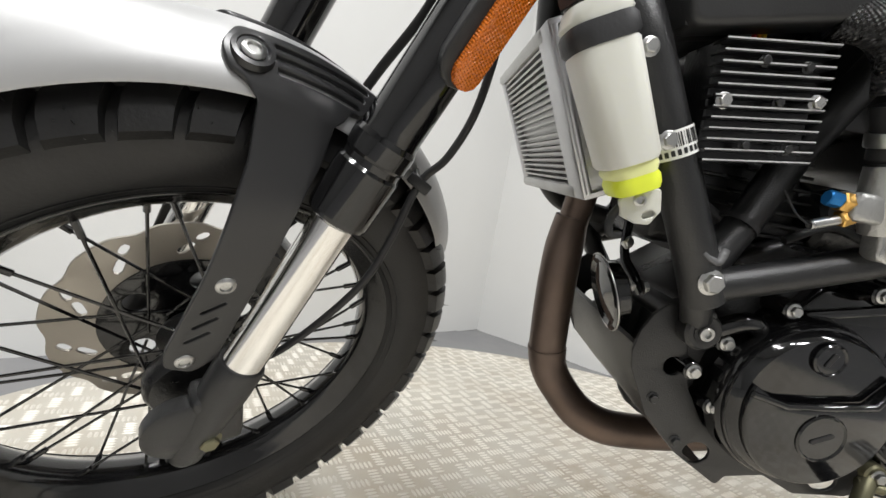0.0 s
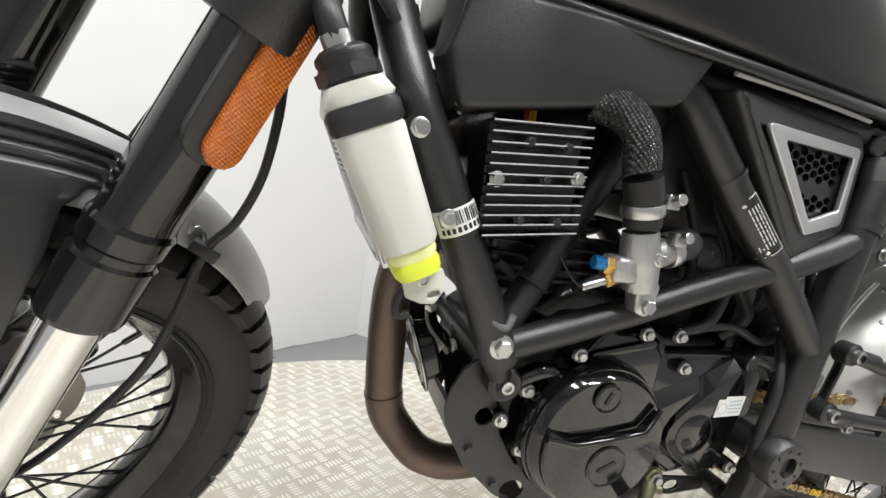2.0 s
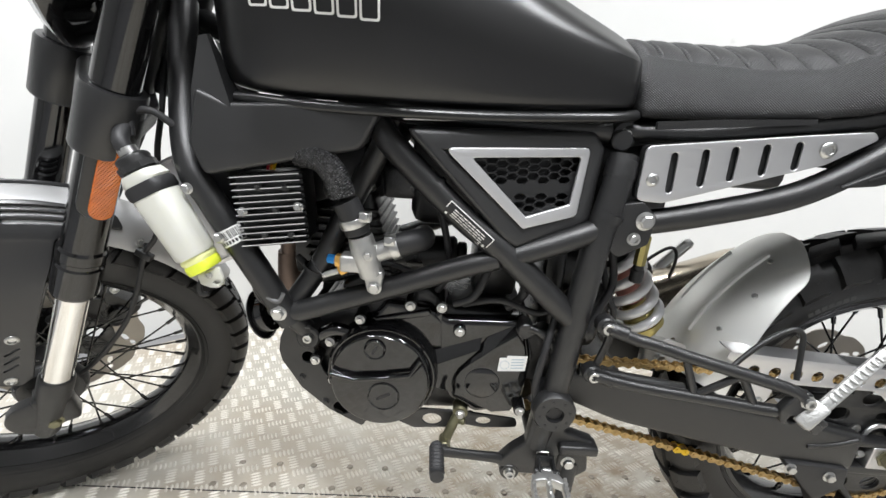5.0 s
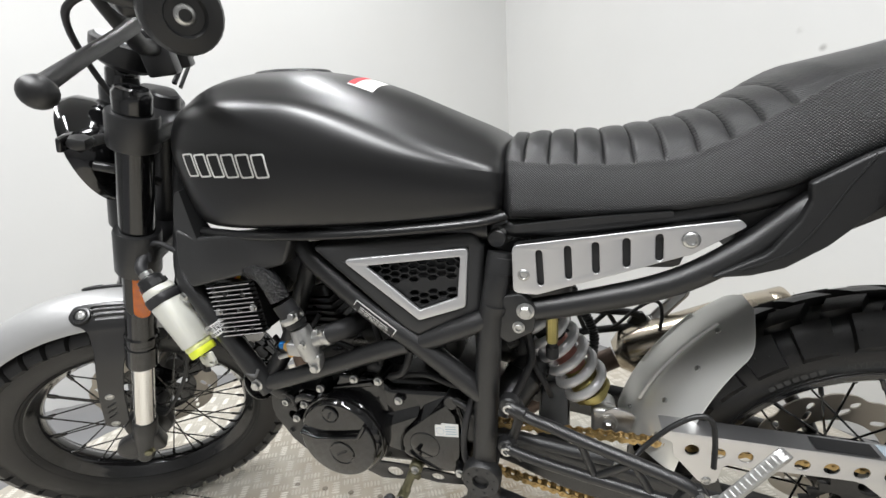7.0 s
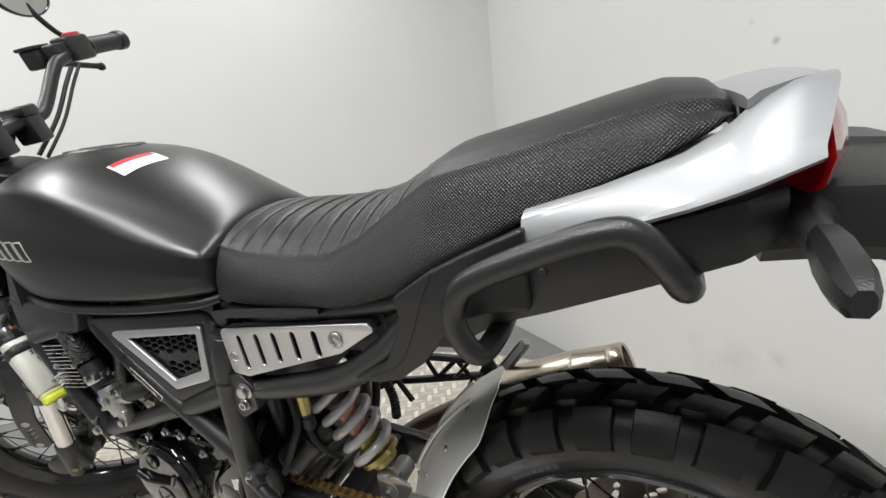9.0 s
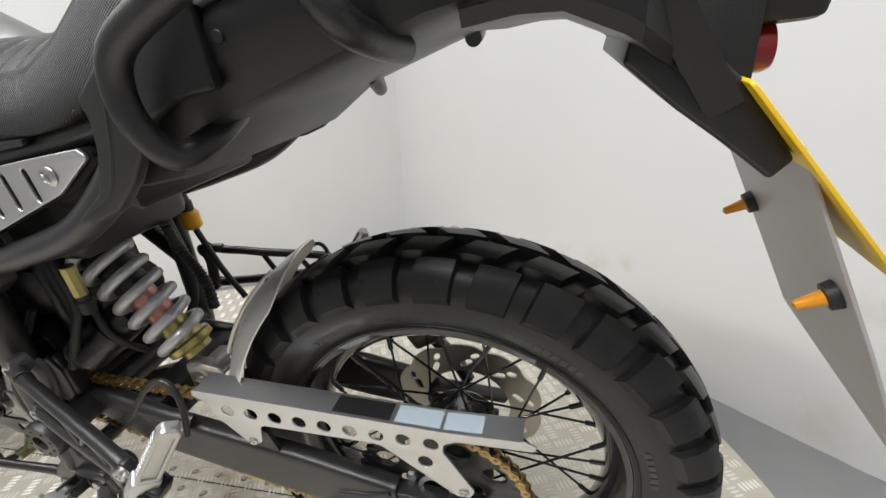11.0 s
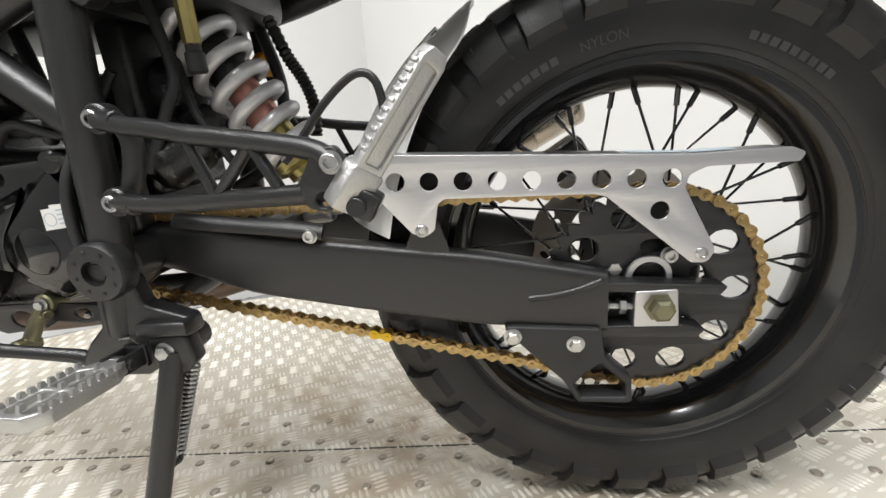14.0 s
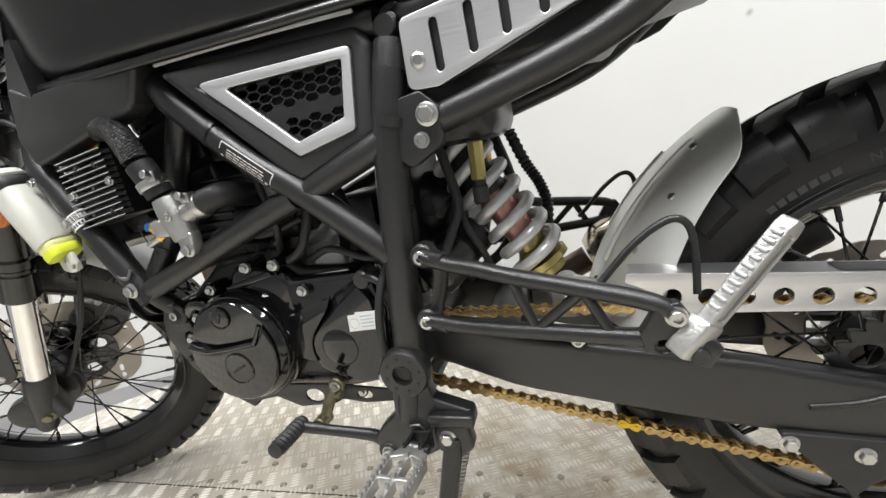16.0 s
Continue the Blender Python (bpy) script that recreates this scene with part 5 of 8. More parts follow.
for side in (-1, 1):
    flank = flared(side_plate([fillet([(1.134, 0.752), (1.176, 0.758), (1.205, 0.768), (1.238, 0.793), (1.278, 0.838), (1.310, 0.852), (1.345, 0.856), (1.345, 0.922), (1.292, 0.900), (1.258, 0.884), (1.216, 0.858), (1.2185, 0.840), (1.212, 0.820), (1.190, 0.784)],
                                      [0.003, 0.02, 0.02, 0.03, 0.03, 0.02, 0.003, 0.003, 0.02, 0.02, 0.005, 0.006, 0.02, 0.03])], -0.168, 0.012, 0.003))
    fairing = part("side_fairing", flank if side < 0 else mirrored(flank), TAILBLK, tray, "matt black plastic side fairing")
    crease = [(1.262, 0.884), (1.246, 0.856), (1.228, 0.818), (1.206, 0.786), (1.165, 0.764)]
    part("fairing_crease", tube([(x, side * (0.1735 + float(np.interp(x, (1.13, 1.20, 1.31), (-0.006, 0.002, 0.011)))), z) for x, z in crease], 0.0016, 6), TAILBLK, fairing)
part("tray_screw", rod((1.355, -0.176, 0.8857), (1.355, -0.1815, 0.8857), 0.004, 12), BLACKPRINT, tray)
# grab rails
for side in (-1, 1):
    pts = [(1.312, 0.130, 0.836), (1.308, 0.160, 0.822), (1.299, 0.188, 0.816), (1.289, 0.199, 0.838), (1.289, 0.202, 0.864), (1.304, 0.204, 0.886), (1.345, 0.205, 0.905), (1.40, 0.206, 0.923), (1.422, 0.205, 0.919),
           (1.437, 0.203, 0.900), (1.446, 0.196, 0.884), (1.450, 0.165, 0.874), (1.452, 0.125, 0.868)]
    rail = part("grab_rail", tube([(x, side * y, z) for x, y, z in pts], 0.0100, 14, 6), FRAMEBLK, moto, "black tubular grab rail")
# rear mudguard, lamp and number plate
mud = []
for x, y, zt, ze, zb in ((1.495, 0.138, 0.930, 0.918, 0.876), (1.53, 0.142, 0.940, 0.928, 0.880), (1.556, 0.142, 0.942, 0.927, 0.879), (1.590, 0.142, 0.938, 0.922, 0.864), (1.600, 0.140, 0.936, 0.920, 0.858),
                      (1.625, 0.112, 0.926, 0.912, 0.840), (1.652, 0.095, 0.919, 0.905, 0.815), (1.674, 0.088, 0.913, 0.899, 0.800)):
    mud.append(ring_section(x, [(0, zt), (0.036, zt), (0.042, zt - 0.004), (y - 0.010, ze + 0.003), (y - 0.002, ze), (y, ze - 0.006), (y, zb + 0.010), (y - 0.005, zb), (y * 0.7, zb - 0.002)]))
rear_guard = part("rear_mudguard", loft(mud, angle=22), TAILBLK, moto, "long matt black plastic rear mudguard")
for s_ in (-1, 1):
    crease = [(1.598, s_ * 0.1405, 0.921), (1.622, s_ * 0.128, 0.884), (1.646, s_ * 0.112, 0.850), (1.668, s_ * 0.101, 0.818)]
    part("guard_edge", loft([[(x - 0.018, y - s_ * 0.002, z - 0.012), (x, y + s_ * 0.002, z), (x + 0.002, y - s_ * 0.014, z), (x - 0.016, y - s_ * 0.02, z - 0.012)] for x, y, z in crease], angle=20), PLASTIC, rear_guard)
part("mudguard_tongue", moved(plate([fillet([(1.600, 0.870), (1.655, 0.842), (1.670, 0.828), (1.706, 0.778), (1.694, 0.764), (1.662, 0.790), (1.630, 0.814), (1.594, 0.845)], 0.004)], 0.20, 0.004), pose(0, 0.0, 0, 90, 0, 0)), PLASTIC, rear_guard)
part("plate_lamp", subdivided(box(1.670, 1.716, -0.080, 0.080, 0.858, 0.900, 0.01), 1), PLASTIC, rear_guard, "black number plate lamp housing")
part("rear_reflector", moved(lathe([(0, -0.02), (0.0165, -0.02), (0.0175, 0.0), (0.016, 0.005), (0, 0.007)], 22), along((1.686, -0.055, 0.846), (1.78, -0.055, 0.854))), RED, rear_guard, "small round red reflector")
# plate and its holder, which slope back and down
pl_n = Vector((math.cos(radians(26)), 0, math.sin(radians(26))))
PLATE = Matrix(((0.0, -math.sin(radians(26)), pl_n.x, 1.764), (1.0, 0, 0.0, 0.0), (0.0, math.cos(radians(26)), pl_n.z, 0.672), (0, 0, 0, 1)))
TILTED = Matrix(((0.0, -math.sin(radians(40)), math.cos(radians(40)), 1.764), (1.0, 0, 0.0, 0.0), (0.0, math.cos(radians(40)), math.sin(radians(40)), 0.672), (0, 0, 0, 1)))
holder = part("plate_holder", moved(plate([fillet([(-0.10, 0.13), (0.10, 0.13), (0.104, -0.142), (-0.10, -0.182), (-0.108, -0.05)], 0.006), ring(-0.084, -0.158, 0.0035, 10), ring(0.090, -0.128, 0.0035, 10)], 0.003, 0.0006), PLATE), GREYCLEAR, moto, "grey number plate holder with orange nuts")
part("number_plate", moved(plate([fillet([(-0.115, 0.185), (0.115, 0.185), (0.115, 0.005), (-0.115, 0.005)], 0.006)], 0.003, 0.0006), TILTED @ pose(0, 0, 0.027)), YELLOW, holder, "yellow number plate seen from behind")
for px_, py_ in ((-0.083, -0.004), (0.076, 0.014)):
    part("plate_nut", moved(lathe([(0, -0.032), (0.004, -0.030), (0.006, -0.012), (0.0075, -0.010), (0.0075, 0.0), (0, 0)], 12), PLATE @ pose(px_, py_, 0)), ORANGE, holder, "orange plastic plate nut")
    part("plate_washer", moved(lathe([(0, -0.012), (0.011, -0.010), (0.012, -0.002), (0, 0)], 14), PLATE @ pose(px_, py_, 0)), RUBBERPART, holder)
# indicators
for side in (-1, 1):
    body = []
    for f, hx, hz in ((0.0, 0.006, 0.007), (0.12, 0.0080, 0.0110), (0.45, 0.0095, 0.0135), (0.72, 0.0095, 0.0130), (0.94, 0.0070, 0.0095), (1.0, 0.0045, 0.0065)):
        cx, cy, cz = 1.514 - 0.006 * f, 0.176 + 0.077 * f, 0.908 - 0.004 * f
        body.append([(cx + hx * u, side * cy, cz + hz * v) for u, v in ((-1, -0.45), (-0.55, -1), (0.55, -1), (1, -0.45), (1, 0.45), (0.55, 1), (-0.55, 1), (-1, 0.45))])
    ind = part("rear_indicator", loft(body, angle=25), PLASTIC, moto, "black rear indicator on a rubber stalk")
    part("stalk", joined([moved(lathe([(0, 0), (0.019, 0), (0.020, 0.004), (0.018, 0.012), (0.013, 0.020), (0.010, 0.030), (0.0085, 0.052), (0, 0.054)], 24), along((1.516, side * 0.128, 0.906), (1.5145, side * 0.18, 0.908)))]), RUBBERPART, ind, "black rubber stalk")

# ---- engine
def poly_inside(x, z, poly):
    c = False
    for i in range(len(poly)):
        (x0, z0), (x1, z1) = poly[i - 1], poly[i]
        if (z0 > z) != (z1 > z) and x < (x1 - x0) * (z - z0) / (z1 - z0) + x0:
            c = not c
    return c


def out(x, z, y=-0.15):
    """The pose of a lathe that faces the left side."""
    return along((x, y, z), (x, y - 1, z))


engine = part("engine", joined([
    side_plate([fillet([(0.49, 0.50), (0.56, 0.555), (0.66, 0.565), (0.70, 0.535), (0.79, 0.53), (0.825, 0.49), (0.815, 0.385), (0.79, 0.355), (0.57, 0.345), (0.515, 0.375), (0.49, 0.43)], 0.02)], 0.0, 0.20, 0.012),
    side_plate([fillet([(0.52, 0.55), (0.57, 0.58), (0.66, 0.572), (0.70, 0.53), (0.60, 0.51)], 0.012)], -0.02, 0.14, 0.01)]), ENGBLK, moto, "black single cylinder engine with gloss black side covers")
# cylinder and head, leaning a little forward
cylinder = part("cylinder", moved(box(-0.058, 0.058, -0.070, 0.070, 0, 0.13, 0.01), pose(0.548, 0, 0.555, 0, -14, 0)), ENGBLK, engine, "black finned cylinder")
FIN = box(-0.062, 0.062, -0.078, 0.078, 0, 0.0035, 0.001)
for k in range(9):
    part("cylinder_fin", FIN, ENGBLK, engine, at=pose(0.545 - 0.003125 * k, 0, 0.566 + 0.0125 * k))
part("cylinder_head", joined([moved(box(-0.066, 0.066, -0.084, 0.084, 0, 0.075, 0.012), pose(0.520, 0, 0.682, 0, -14, 0)), moved(box(-0.055, 0.055, -0.07, 0.07, 0.075, 0.115, 0.014), pose(0.520, 0, 0.682, 0, -14, 0))]), ENGBLK, engine, "black cylinder head")
# added dark block that stops the white wall showing through ahead of the cylinder
part("cylinder_front", box(0.448, 0.505, -0.060, 0.060, 0.553, 0.668, 0.012), ENGBLK, engine)
part("breather_box", box(0.728, 0.800, -0.045, 0.060, 0.530, 0.615, 0.014), ENGBLK, engine)
part("intake_boot", tube([(0.555, -0.01, 0.70), (0.61, -0.02, 0.715), (0.66, -0.02, 0.72)], [0.03, 0.026, 0.032], 18), RUBBERPART, engine)
part("throttle_body", joined([rod((0.60, -0.03, 0.715), (0.65, -0.03, 0.72), 0.034, 20), box(0.59, 0.645, -0.085, -0.03, 0.69, 0.735, 0.006)]), ENGBLK, engine)
# left covers
casing = new("gear_casing")
casing.parent = engine
casing.matrix_basis = Matrix.Translation((0.002, 0.018, 0.001))
part("gear_cover", side_plate([fillet([(0.672, 0.540), (0.690, 0.522), (0.806, 0.527), (0.822, 0.47), (0.812, 0.372), (0.742, 0.360), (0.70, 0.385), (0.676, 0.45)], 0.012)], -0.115, 0.040, 0.009), GLOSSBLK, casing, "gloss black gearbox cover")
part("upper_cover", side_plate([fillet([(0.553, 0.507), (0.582, 0.520), (0.600, 0.545), (0.664, 0.540), (0.688, 0.518), (0.69, 0.47), (0.56, 0.46)], 0.010)], -0.116, 0.038, 0.008), GLOSSBLK, casing, "gloss black stepped upper cover")
part("upper_lip", side_plate([fillet([(0.584, 0.5185), (0.662, 0.5375), (0.668, 0.529), (0.586, 0.510)], 0.004)], -0.137, 0.008, 0.002), GLOSSBLK, casing)
part("clutch_cover", moved(lathe([(0, 0), (0.083, 0), (0.083, 0.030), (0.080, 0.040), (0.0765, 0.044), (0.0745, 0.050), (0.071, 0.0535), (0.0, 0.0545)], 64), out(0.600, 0.434, -0.098)), GLOSSBLK, engine, "round gloss black clutch cover")
low = [(0.600 + 0.0705 * math.cos(radians(a)), 0.434 + 0.0705 * math.sin(radians(a))) for a in range(-196, 38, 6)]
part("cover_face", side_plate([low + [(0.643, 0.449), (0.562, 0.438)]], -0.1545, 0.008, 0.003), GLOSSBLK, engine, "raised lower face of the cover")
part("cover_ridge", tube([(0.530, -0.158, 0.4455), (0.562, -0.160, 0.4395), (0.600, -0.160, 0.444), (0.643, -0.160, 0.4515), (0.658, -0.158, 0.476)], 0.0032, 10, 0), GLOSSBLK, engine)
part("cover_rim", moved(lathe([(0.0745, 0), (0.0785, 0), (0.0795, 0.003), (0.0785, 0.006), (0.0745, 0.006)], 64, True), out(0.600, 0.434, -0.136)), GLOSSBLK, engine)
for x, z, r, tilt in ((0.592, 0.4865, 0.0155, -25), (0.606, 0.4135, 0.0235, -62)):
    y0 = -0.1525 if r < 0.02 else -0.1575
    plug = part("inspection_plug", moved(lathe([(0, 0), (r, 0), (r, 0.002), (r - 0.0015, 0.0035), (r - 0.003, 0.002), (0, 0.0022)], 32), out(x, z, y0)), GLOSSBLK, engine, "slotted round inspection plug")
    part("plug_slot", side_plate([slot(x, z, 0.0042, r * 0.95, tilt)], y0 - 0.0024, 0.0016, 0.0), BLACKPRINT, plug)
part("pinion_cover", moved(lathe([(0, 0.0012), (0.0245, 0.0012), (0.0255, 0.0006), (0.0257, 0)], 40), out(0.748, 0.4255, -0.1475)), GLOSSBLK, casing, "round boss of the gearbox cover")
part("cover_groove", moved(lathe([(0.0257, 0), (0.0268, 0), (0.0268, 0.0004), (0.0257, 0.0004)], 40, True), out(0.748, 0.4255, -0.1474)), BLACKPRINT, casing)
up_edge = [(0.790, 0.519), (0.751, 0.4975), (0.738, 0.479), (0.724, 0.462), (0.712, 0.446)]
low_edge = [(0.7925, 0.510), (0.760, 0.4855), (0.745, 0.472), (0.727, 0.457), (0.714, 0.443)]
part("cover_step", side_plate([[(0.678, 0.451), (0.740, 0.480), (0.7265, 0.4635), (0.7115, 0.446), (0.7045, 0.432), (0.703, 0.418), (0.706, 0.403), (0.679, 0.409)]], -0.1390, 0.011, 0.0010), GLOSSBLK, casing, "raised step of the gearbox cover")
part("cover_step", side_plate([low_edge + [(0.7085, 0.432), (0.7085, 0.418), (0.715, 0.406), (0.728, 0.395), (0.748, 0.383), (0.767, 0.374), (0.795, 0.378), (0.806, 0.40), (0.811, 0.45), (0.806, 0.49)]], -0.1410, 0.013, 0.0012), GLOSSBLK, casing, "raised face round the boss")
part("cover_facet", me([(0.673, -0.1352, 0.469), (0.743, -0.1352, 0.4955), (0.740, -0.1444, 0.480), (0.678, -0.1444, 0.451), (0.673, -0.130, 0.469), (0.743, -0.130, 0.4955)], [(0, 1, 2, 3), (1, 0, 4, 5)], "cover_facet", False), GLOSSBLK, casing, "sloping facet of the cover")
fv = [(x, -0.1355, z) for x, z in up_edge] + [(x, -0.1473, z) for x, z in low_edge]
part("cover_facet", me(fv, [(k, k + 1, k + 6, k + 5) for k in range(4)], "cover_facet", False), GLOSSBLK, casing, "sloping facet of the cover")
for x, z, y in ((0.5664, 0.5196, -0.130), (0.6386, 0.5484, -0.134), (0.683, 0.5485, -0.134), (0.520, 0.476, -0.124), (0.524, 0.412, -0.128), (0.711, 0.508, -0.126), (0.497, 0.443, -0.124), (0.740, 0.331, -0.088), (0.810, 0.388, -0.140)):
    part("bolt_boss", rod((x, y, z), (x, -0.085, z), 0.0095, 14), GLOSSBLK, engine)
    bolt(engine, x, y, z, 0.0062, HEX)
part("casing_tab", tube([(0.505, -0.12, 0.485), (0.528, -0.126, 0.50), (0.548, -0.122, 0.49), (0.545, -0.115, 0.46)], 0.010, 10), GLOSSBLK, engine)
sticker = part("engine_sticker", side_plate([[(0.769, 0.4485), (0.8095, 0.4515), (0.811, 0.4765), (0.782, 0.4755), (0.781, 0.472), (0.7705, 0.471)]], -0.1482, 0.0006), WHITE, casing, "white type sticker with grey print")
part("print_ring", moved(lathe([(0.0065, 0), (0.0072, 0), (0.0072, 0.0003), (0.0065, 0.0003)], 24, True), out(0.7785, 0.460, -0.1486)), BLUEPRINT, sticker)
for k in range(4):
    part("print_bar", side_plate([[(0.788, 0.4545 + 0.0048 * k), (0.806, 0.456 + 0.0048 * k), (0.806, 0.4575 + 0.0048 * k), (0.788, 0.456 + 0.0048 * k)]], -0.1487, 0.0004), BLUEPRINT, sticker)
for k_ in list(casing.children):
    k_.parent = engine
    k_.matrix_basis = casing.matrix_basis @ k_.matrix_basis
bpy.data.objects.remove(casing)
part("sprocket_cover", side_plate([fillet([(0.80, 0.50), (0.845, 0.515), (0.862, 0.49), (0.86, 0.44), (0.835, 0.42), (0.80, 0.43)], 0.012)], -0.095, 0.03, 0.006), ENGBLK, engine)
part("clutch_arm", joined([rod((0.805, -0.105, 0.52), (0.805, -0.135, 0.52), 0.012, 16), tube([(0.80, -0.128, 0.525), (0.825, -0.134, 0.52), (0.845, -0.136, 0.50), (0.852, -0.132, 0.47)], 0.006, 8)]), ENGBLK, engine, "black clutch release arm")
part("starter_motor", joined([rod((0.60, -0.06, 0.60), (0.70, -0.06, 0.60), 0.032, 20), rod((0.70, -0.06, 0.60), (0.715, -0.06, 0.60), 0.024, 20)]), ENGBLK, engine, "black starter motor")
for pts, r in ((((0.70, -0.12, 0.55), (0.73, -0.125, 0.57), (0.745, -0.115, 0.63), (0.72, -0.09, 0.70)), 0.006), (((0.675, -0.10, 0.56), (0.69, -0.115, 0.60), (0.68, -0.115, 0.66), (0.66, -0.10, 0.72)), 0.005),
               (((0.78, -0.10, 0.54), (0.80, -0.11, 0.57), (0.79, -0.10, 0.60), (0.76, -0.08, 0.66)), 0.007), (((0.715, -0.10, 0.54), (0.765, -0.12, 0.56), (0.83, -0.12, 0.545), (0.88, -0.11, 0.60)), 0.005),
               (((0.835, -0.145, 0.40), (0.825, -0.15, 0.44), (0.832, -0.148, 0.50), (0.85, -0.12, 0.56)), 0.0055), (((0.56, -0.10, 0.58), (0.60, -0.105, 0.60), (0.66, -0.11, 0.585), (0.72, -0.10, 0.60)), 0.0045),
               (((0.47, -0.10, 0.60), (0.50, -0.11, 0.585), (0.53, -0.10, 0.60), (0.56, -0.08, 0.64)), 0.005)):
    part("cable", tube(pts, r, 8, 8), RUBBERPART, engine)
part("cable_tie", moved(lathe([(0.016, 0), (0.0178, 0), (0.0178, 0.005), (0.016, 0.005)], 20, True), along((0.498, -0.117, 0.585), (0.515, -0.112, 0.615))), RUBBERPART, engine)
# skid plate
skid_out = fillet([(0.4425, 0.432), (0.4385, 0.450), (0.4415, 0.472), (0.450, 0.491), (0.462, 0.503), (0.480, 0.50), (0.505, 0.42), (0.530, 0.385), (0.60, 0.36), (0.72, 0.36), (0.812, 0.352), (0.815, 0.336), (0.76, 0.331), (0.724, 0.336), (0.708, 0.328), (0.650, 0.322), (0.612, 0.338), (0.572, 0.330), (0.566, 0.318), (0.512, 0.348), (0.470, 0.386)], 0.008)
skid_holes = [ring(0.534, 0.352, 0.012, 14, 1.2), ring(0.678, 0.341, 0.011, 14, 1.4), ring(0.76, 0.344, 0.0075, 12, 1.6), ring(0.483, 0.441, 0.010, 12)]
skid = part("skid_plate", joined([side_plate([skid_out] + skid_holes, -0.112, 0.004, 0.001), mirrored(side_plate([skid_out] + skid_holes, -0.112, 0.004, 0.001)),
            loft([[(x, -0.112, z), (x, 0.112, z), (x + 0.003, 0.112, z + 0.003), (x + 0.003, -0.112, z + 0.003)] for x, z in ((0.4395, 0.456), (0.470, 0.386), (0.512, 0.348), (0.566, 0.320))])]), FRAMEBLK, moto, "black sheet metal engine guard with holes")
for x, z in ((0.472, 0.405), (0.508, 0.362)):
    bolt(skid, x, -0.114, z, 0.0055, HEXBLK)
# exhaust
header = part("exhaust_header", tube([(0.47, 0.02, 0.735), (0.43, 0.03, 0.70), (0.412, 0.04, 0.62), (0.405, 0.045, 0.54)], 0.019, 18), EXH, moto, "heat-browned steel exhaust header")
part("header_can", tube([(0.403, 0.045, 0.556), (0.4035, 0.048, 0.50), (0.408, 0.048, 0.43), (0.414, 0.048, 0.370)], [0.0205, 0.0245, 0.0252, 0.0250, 0.0245], 24), EXH, header)
part("header_bend", tube([(0.414, 0.048, 0.374), (0.421, 0.046, 0.348), (0.440, 0.038, 0.322), (0.475, 0.02, 0.296), (0.54, 0.02, 0.285), (0.70, 0.05, 0.29), (0.86, 0.12, 0.31), (0.98, 0.18, 0.37), (1.08, 0.20, 0.42)], [0.026, 0.024, 0.023, 0.023, 0.023], 20), EXH, header)
part("header_weld", moved(lathe([(0.023, -0.002), (0.0262, -0.0015), (0.0262, 0.0015), (0.023, 0.002)], 24, True), along((0.4140, 0.048, 0.372), (0.410, 0.048, 0.41))), EXH, header)
sil = along((1.10, 0.205, 0.43), (1.395, 0.222, 0.542))
silencer = part("silencer", moved(lathe([(0.030, -0.02), (0.046, 0.0), (0.050, 0.01), (0.050, 0.22), (0.049, 0.224), (0.0505, 0.228), (0.049, 0.232), (0.044, 0.285), (0.0425, 0.288), (0.0435, 0.292), (0.0425, 0.312), (0.040, 0.315), (0.036, 0.312), (0.032, 0.25), (0.0, 0.24)], 40), sil), STAINLESS, moto, "stainless steel silencer with tapered end")
part("outlet_pipe", moved(lathe([(0.018, 0.24), (0.021, 0.24), (0.021, 0.305), (0.018, 0.305)], 28, True), sil), CHROME, silencer)
# horn
HC, HN = Vector((0.409, -0.090, 0.4985)), Vector((-0.93, 0.05, -0.35)).normalized()
horn_at = along(HC, HC + HN)
horn = part("horn", moved(lathe([(0, -0.014), (0.012, -0.014), (0.014, -0.0165), (0.024, -0.0165), (0.0295, -0.013), (0.0305, -0.001), (0.0372, 0.0), (0.0385, 0.001), (0.0385, 0.0035), (0.034, 0.0045), (0.030, 0.002), (0.012, 0.005), (0, 0.006)], 44), horn_at), GLOSSBLK, moto, "round gloss black horn below the radiator")
part("horn_lip", moved(lathe([(0.0384, 0.0016), (0.0395, 0.0018), (0.0395, 0.0028), (0.0384, 0.0030)], 44, True), horn_at), STEEL, horn, "bright rolled rim")
part("horn_stay", tube([(0.437, -0.100, 0.507), (0.428, -0.102, 0.518), (0.414, -0.103, 0.533), (0.4085, -0.103, 0.548), (0.4065, -0.104, 0.566), (0.400, -0.108, 0.60)], 0.0075, 8, 6, 0.35), GLOSSBLK, horn, "black steel strap")
part("horn_terminal", joined([box(0.4205, 0.4235, -0.106, -0.094, 0.488, 0.4915, 0.0006), box(0.4235, 0.431, -0.104, -0.096, 0.4885, 0.4905, 0.0004)]), STEEL, horn)
part("horn_terminal", joined([box(0.424, 0.4275, -0.098, -0.084, 0.520, 0.524, 0.0006), box(0.4275, 0.434, -0.096, -0.088, 0.521, 0.523, 0.0004)]), STEEL, horn)
bolt(horn, 0.4235, -0.101, 0.5105, 0.0068, HEX, -HN)
bolt(horn, 0.4365, -0.102, 0.5115, 0.0068, HEX, -HN)
bolt(horn, 0.4085, -0.105, 0.552, 0.006, HEX, (0.3, -1, 0.1))
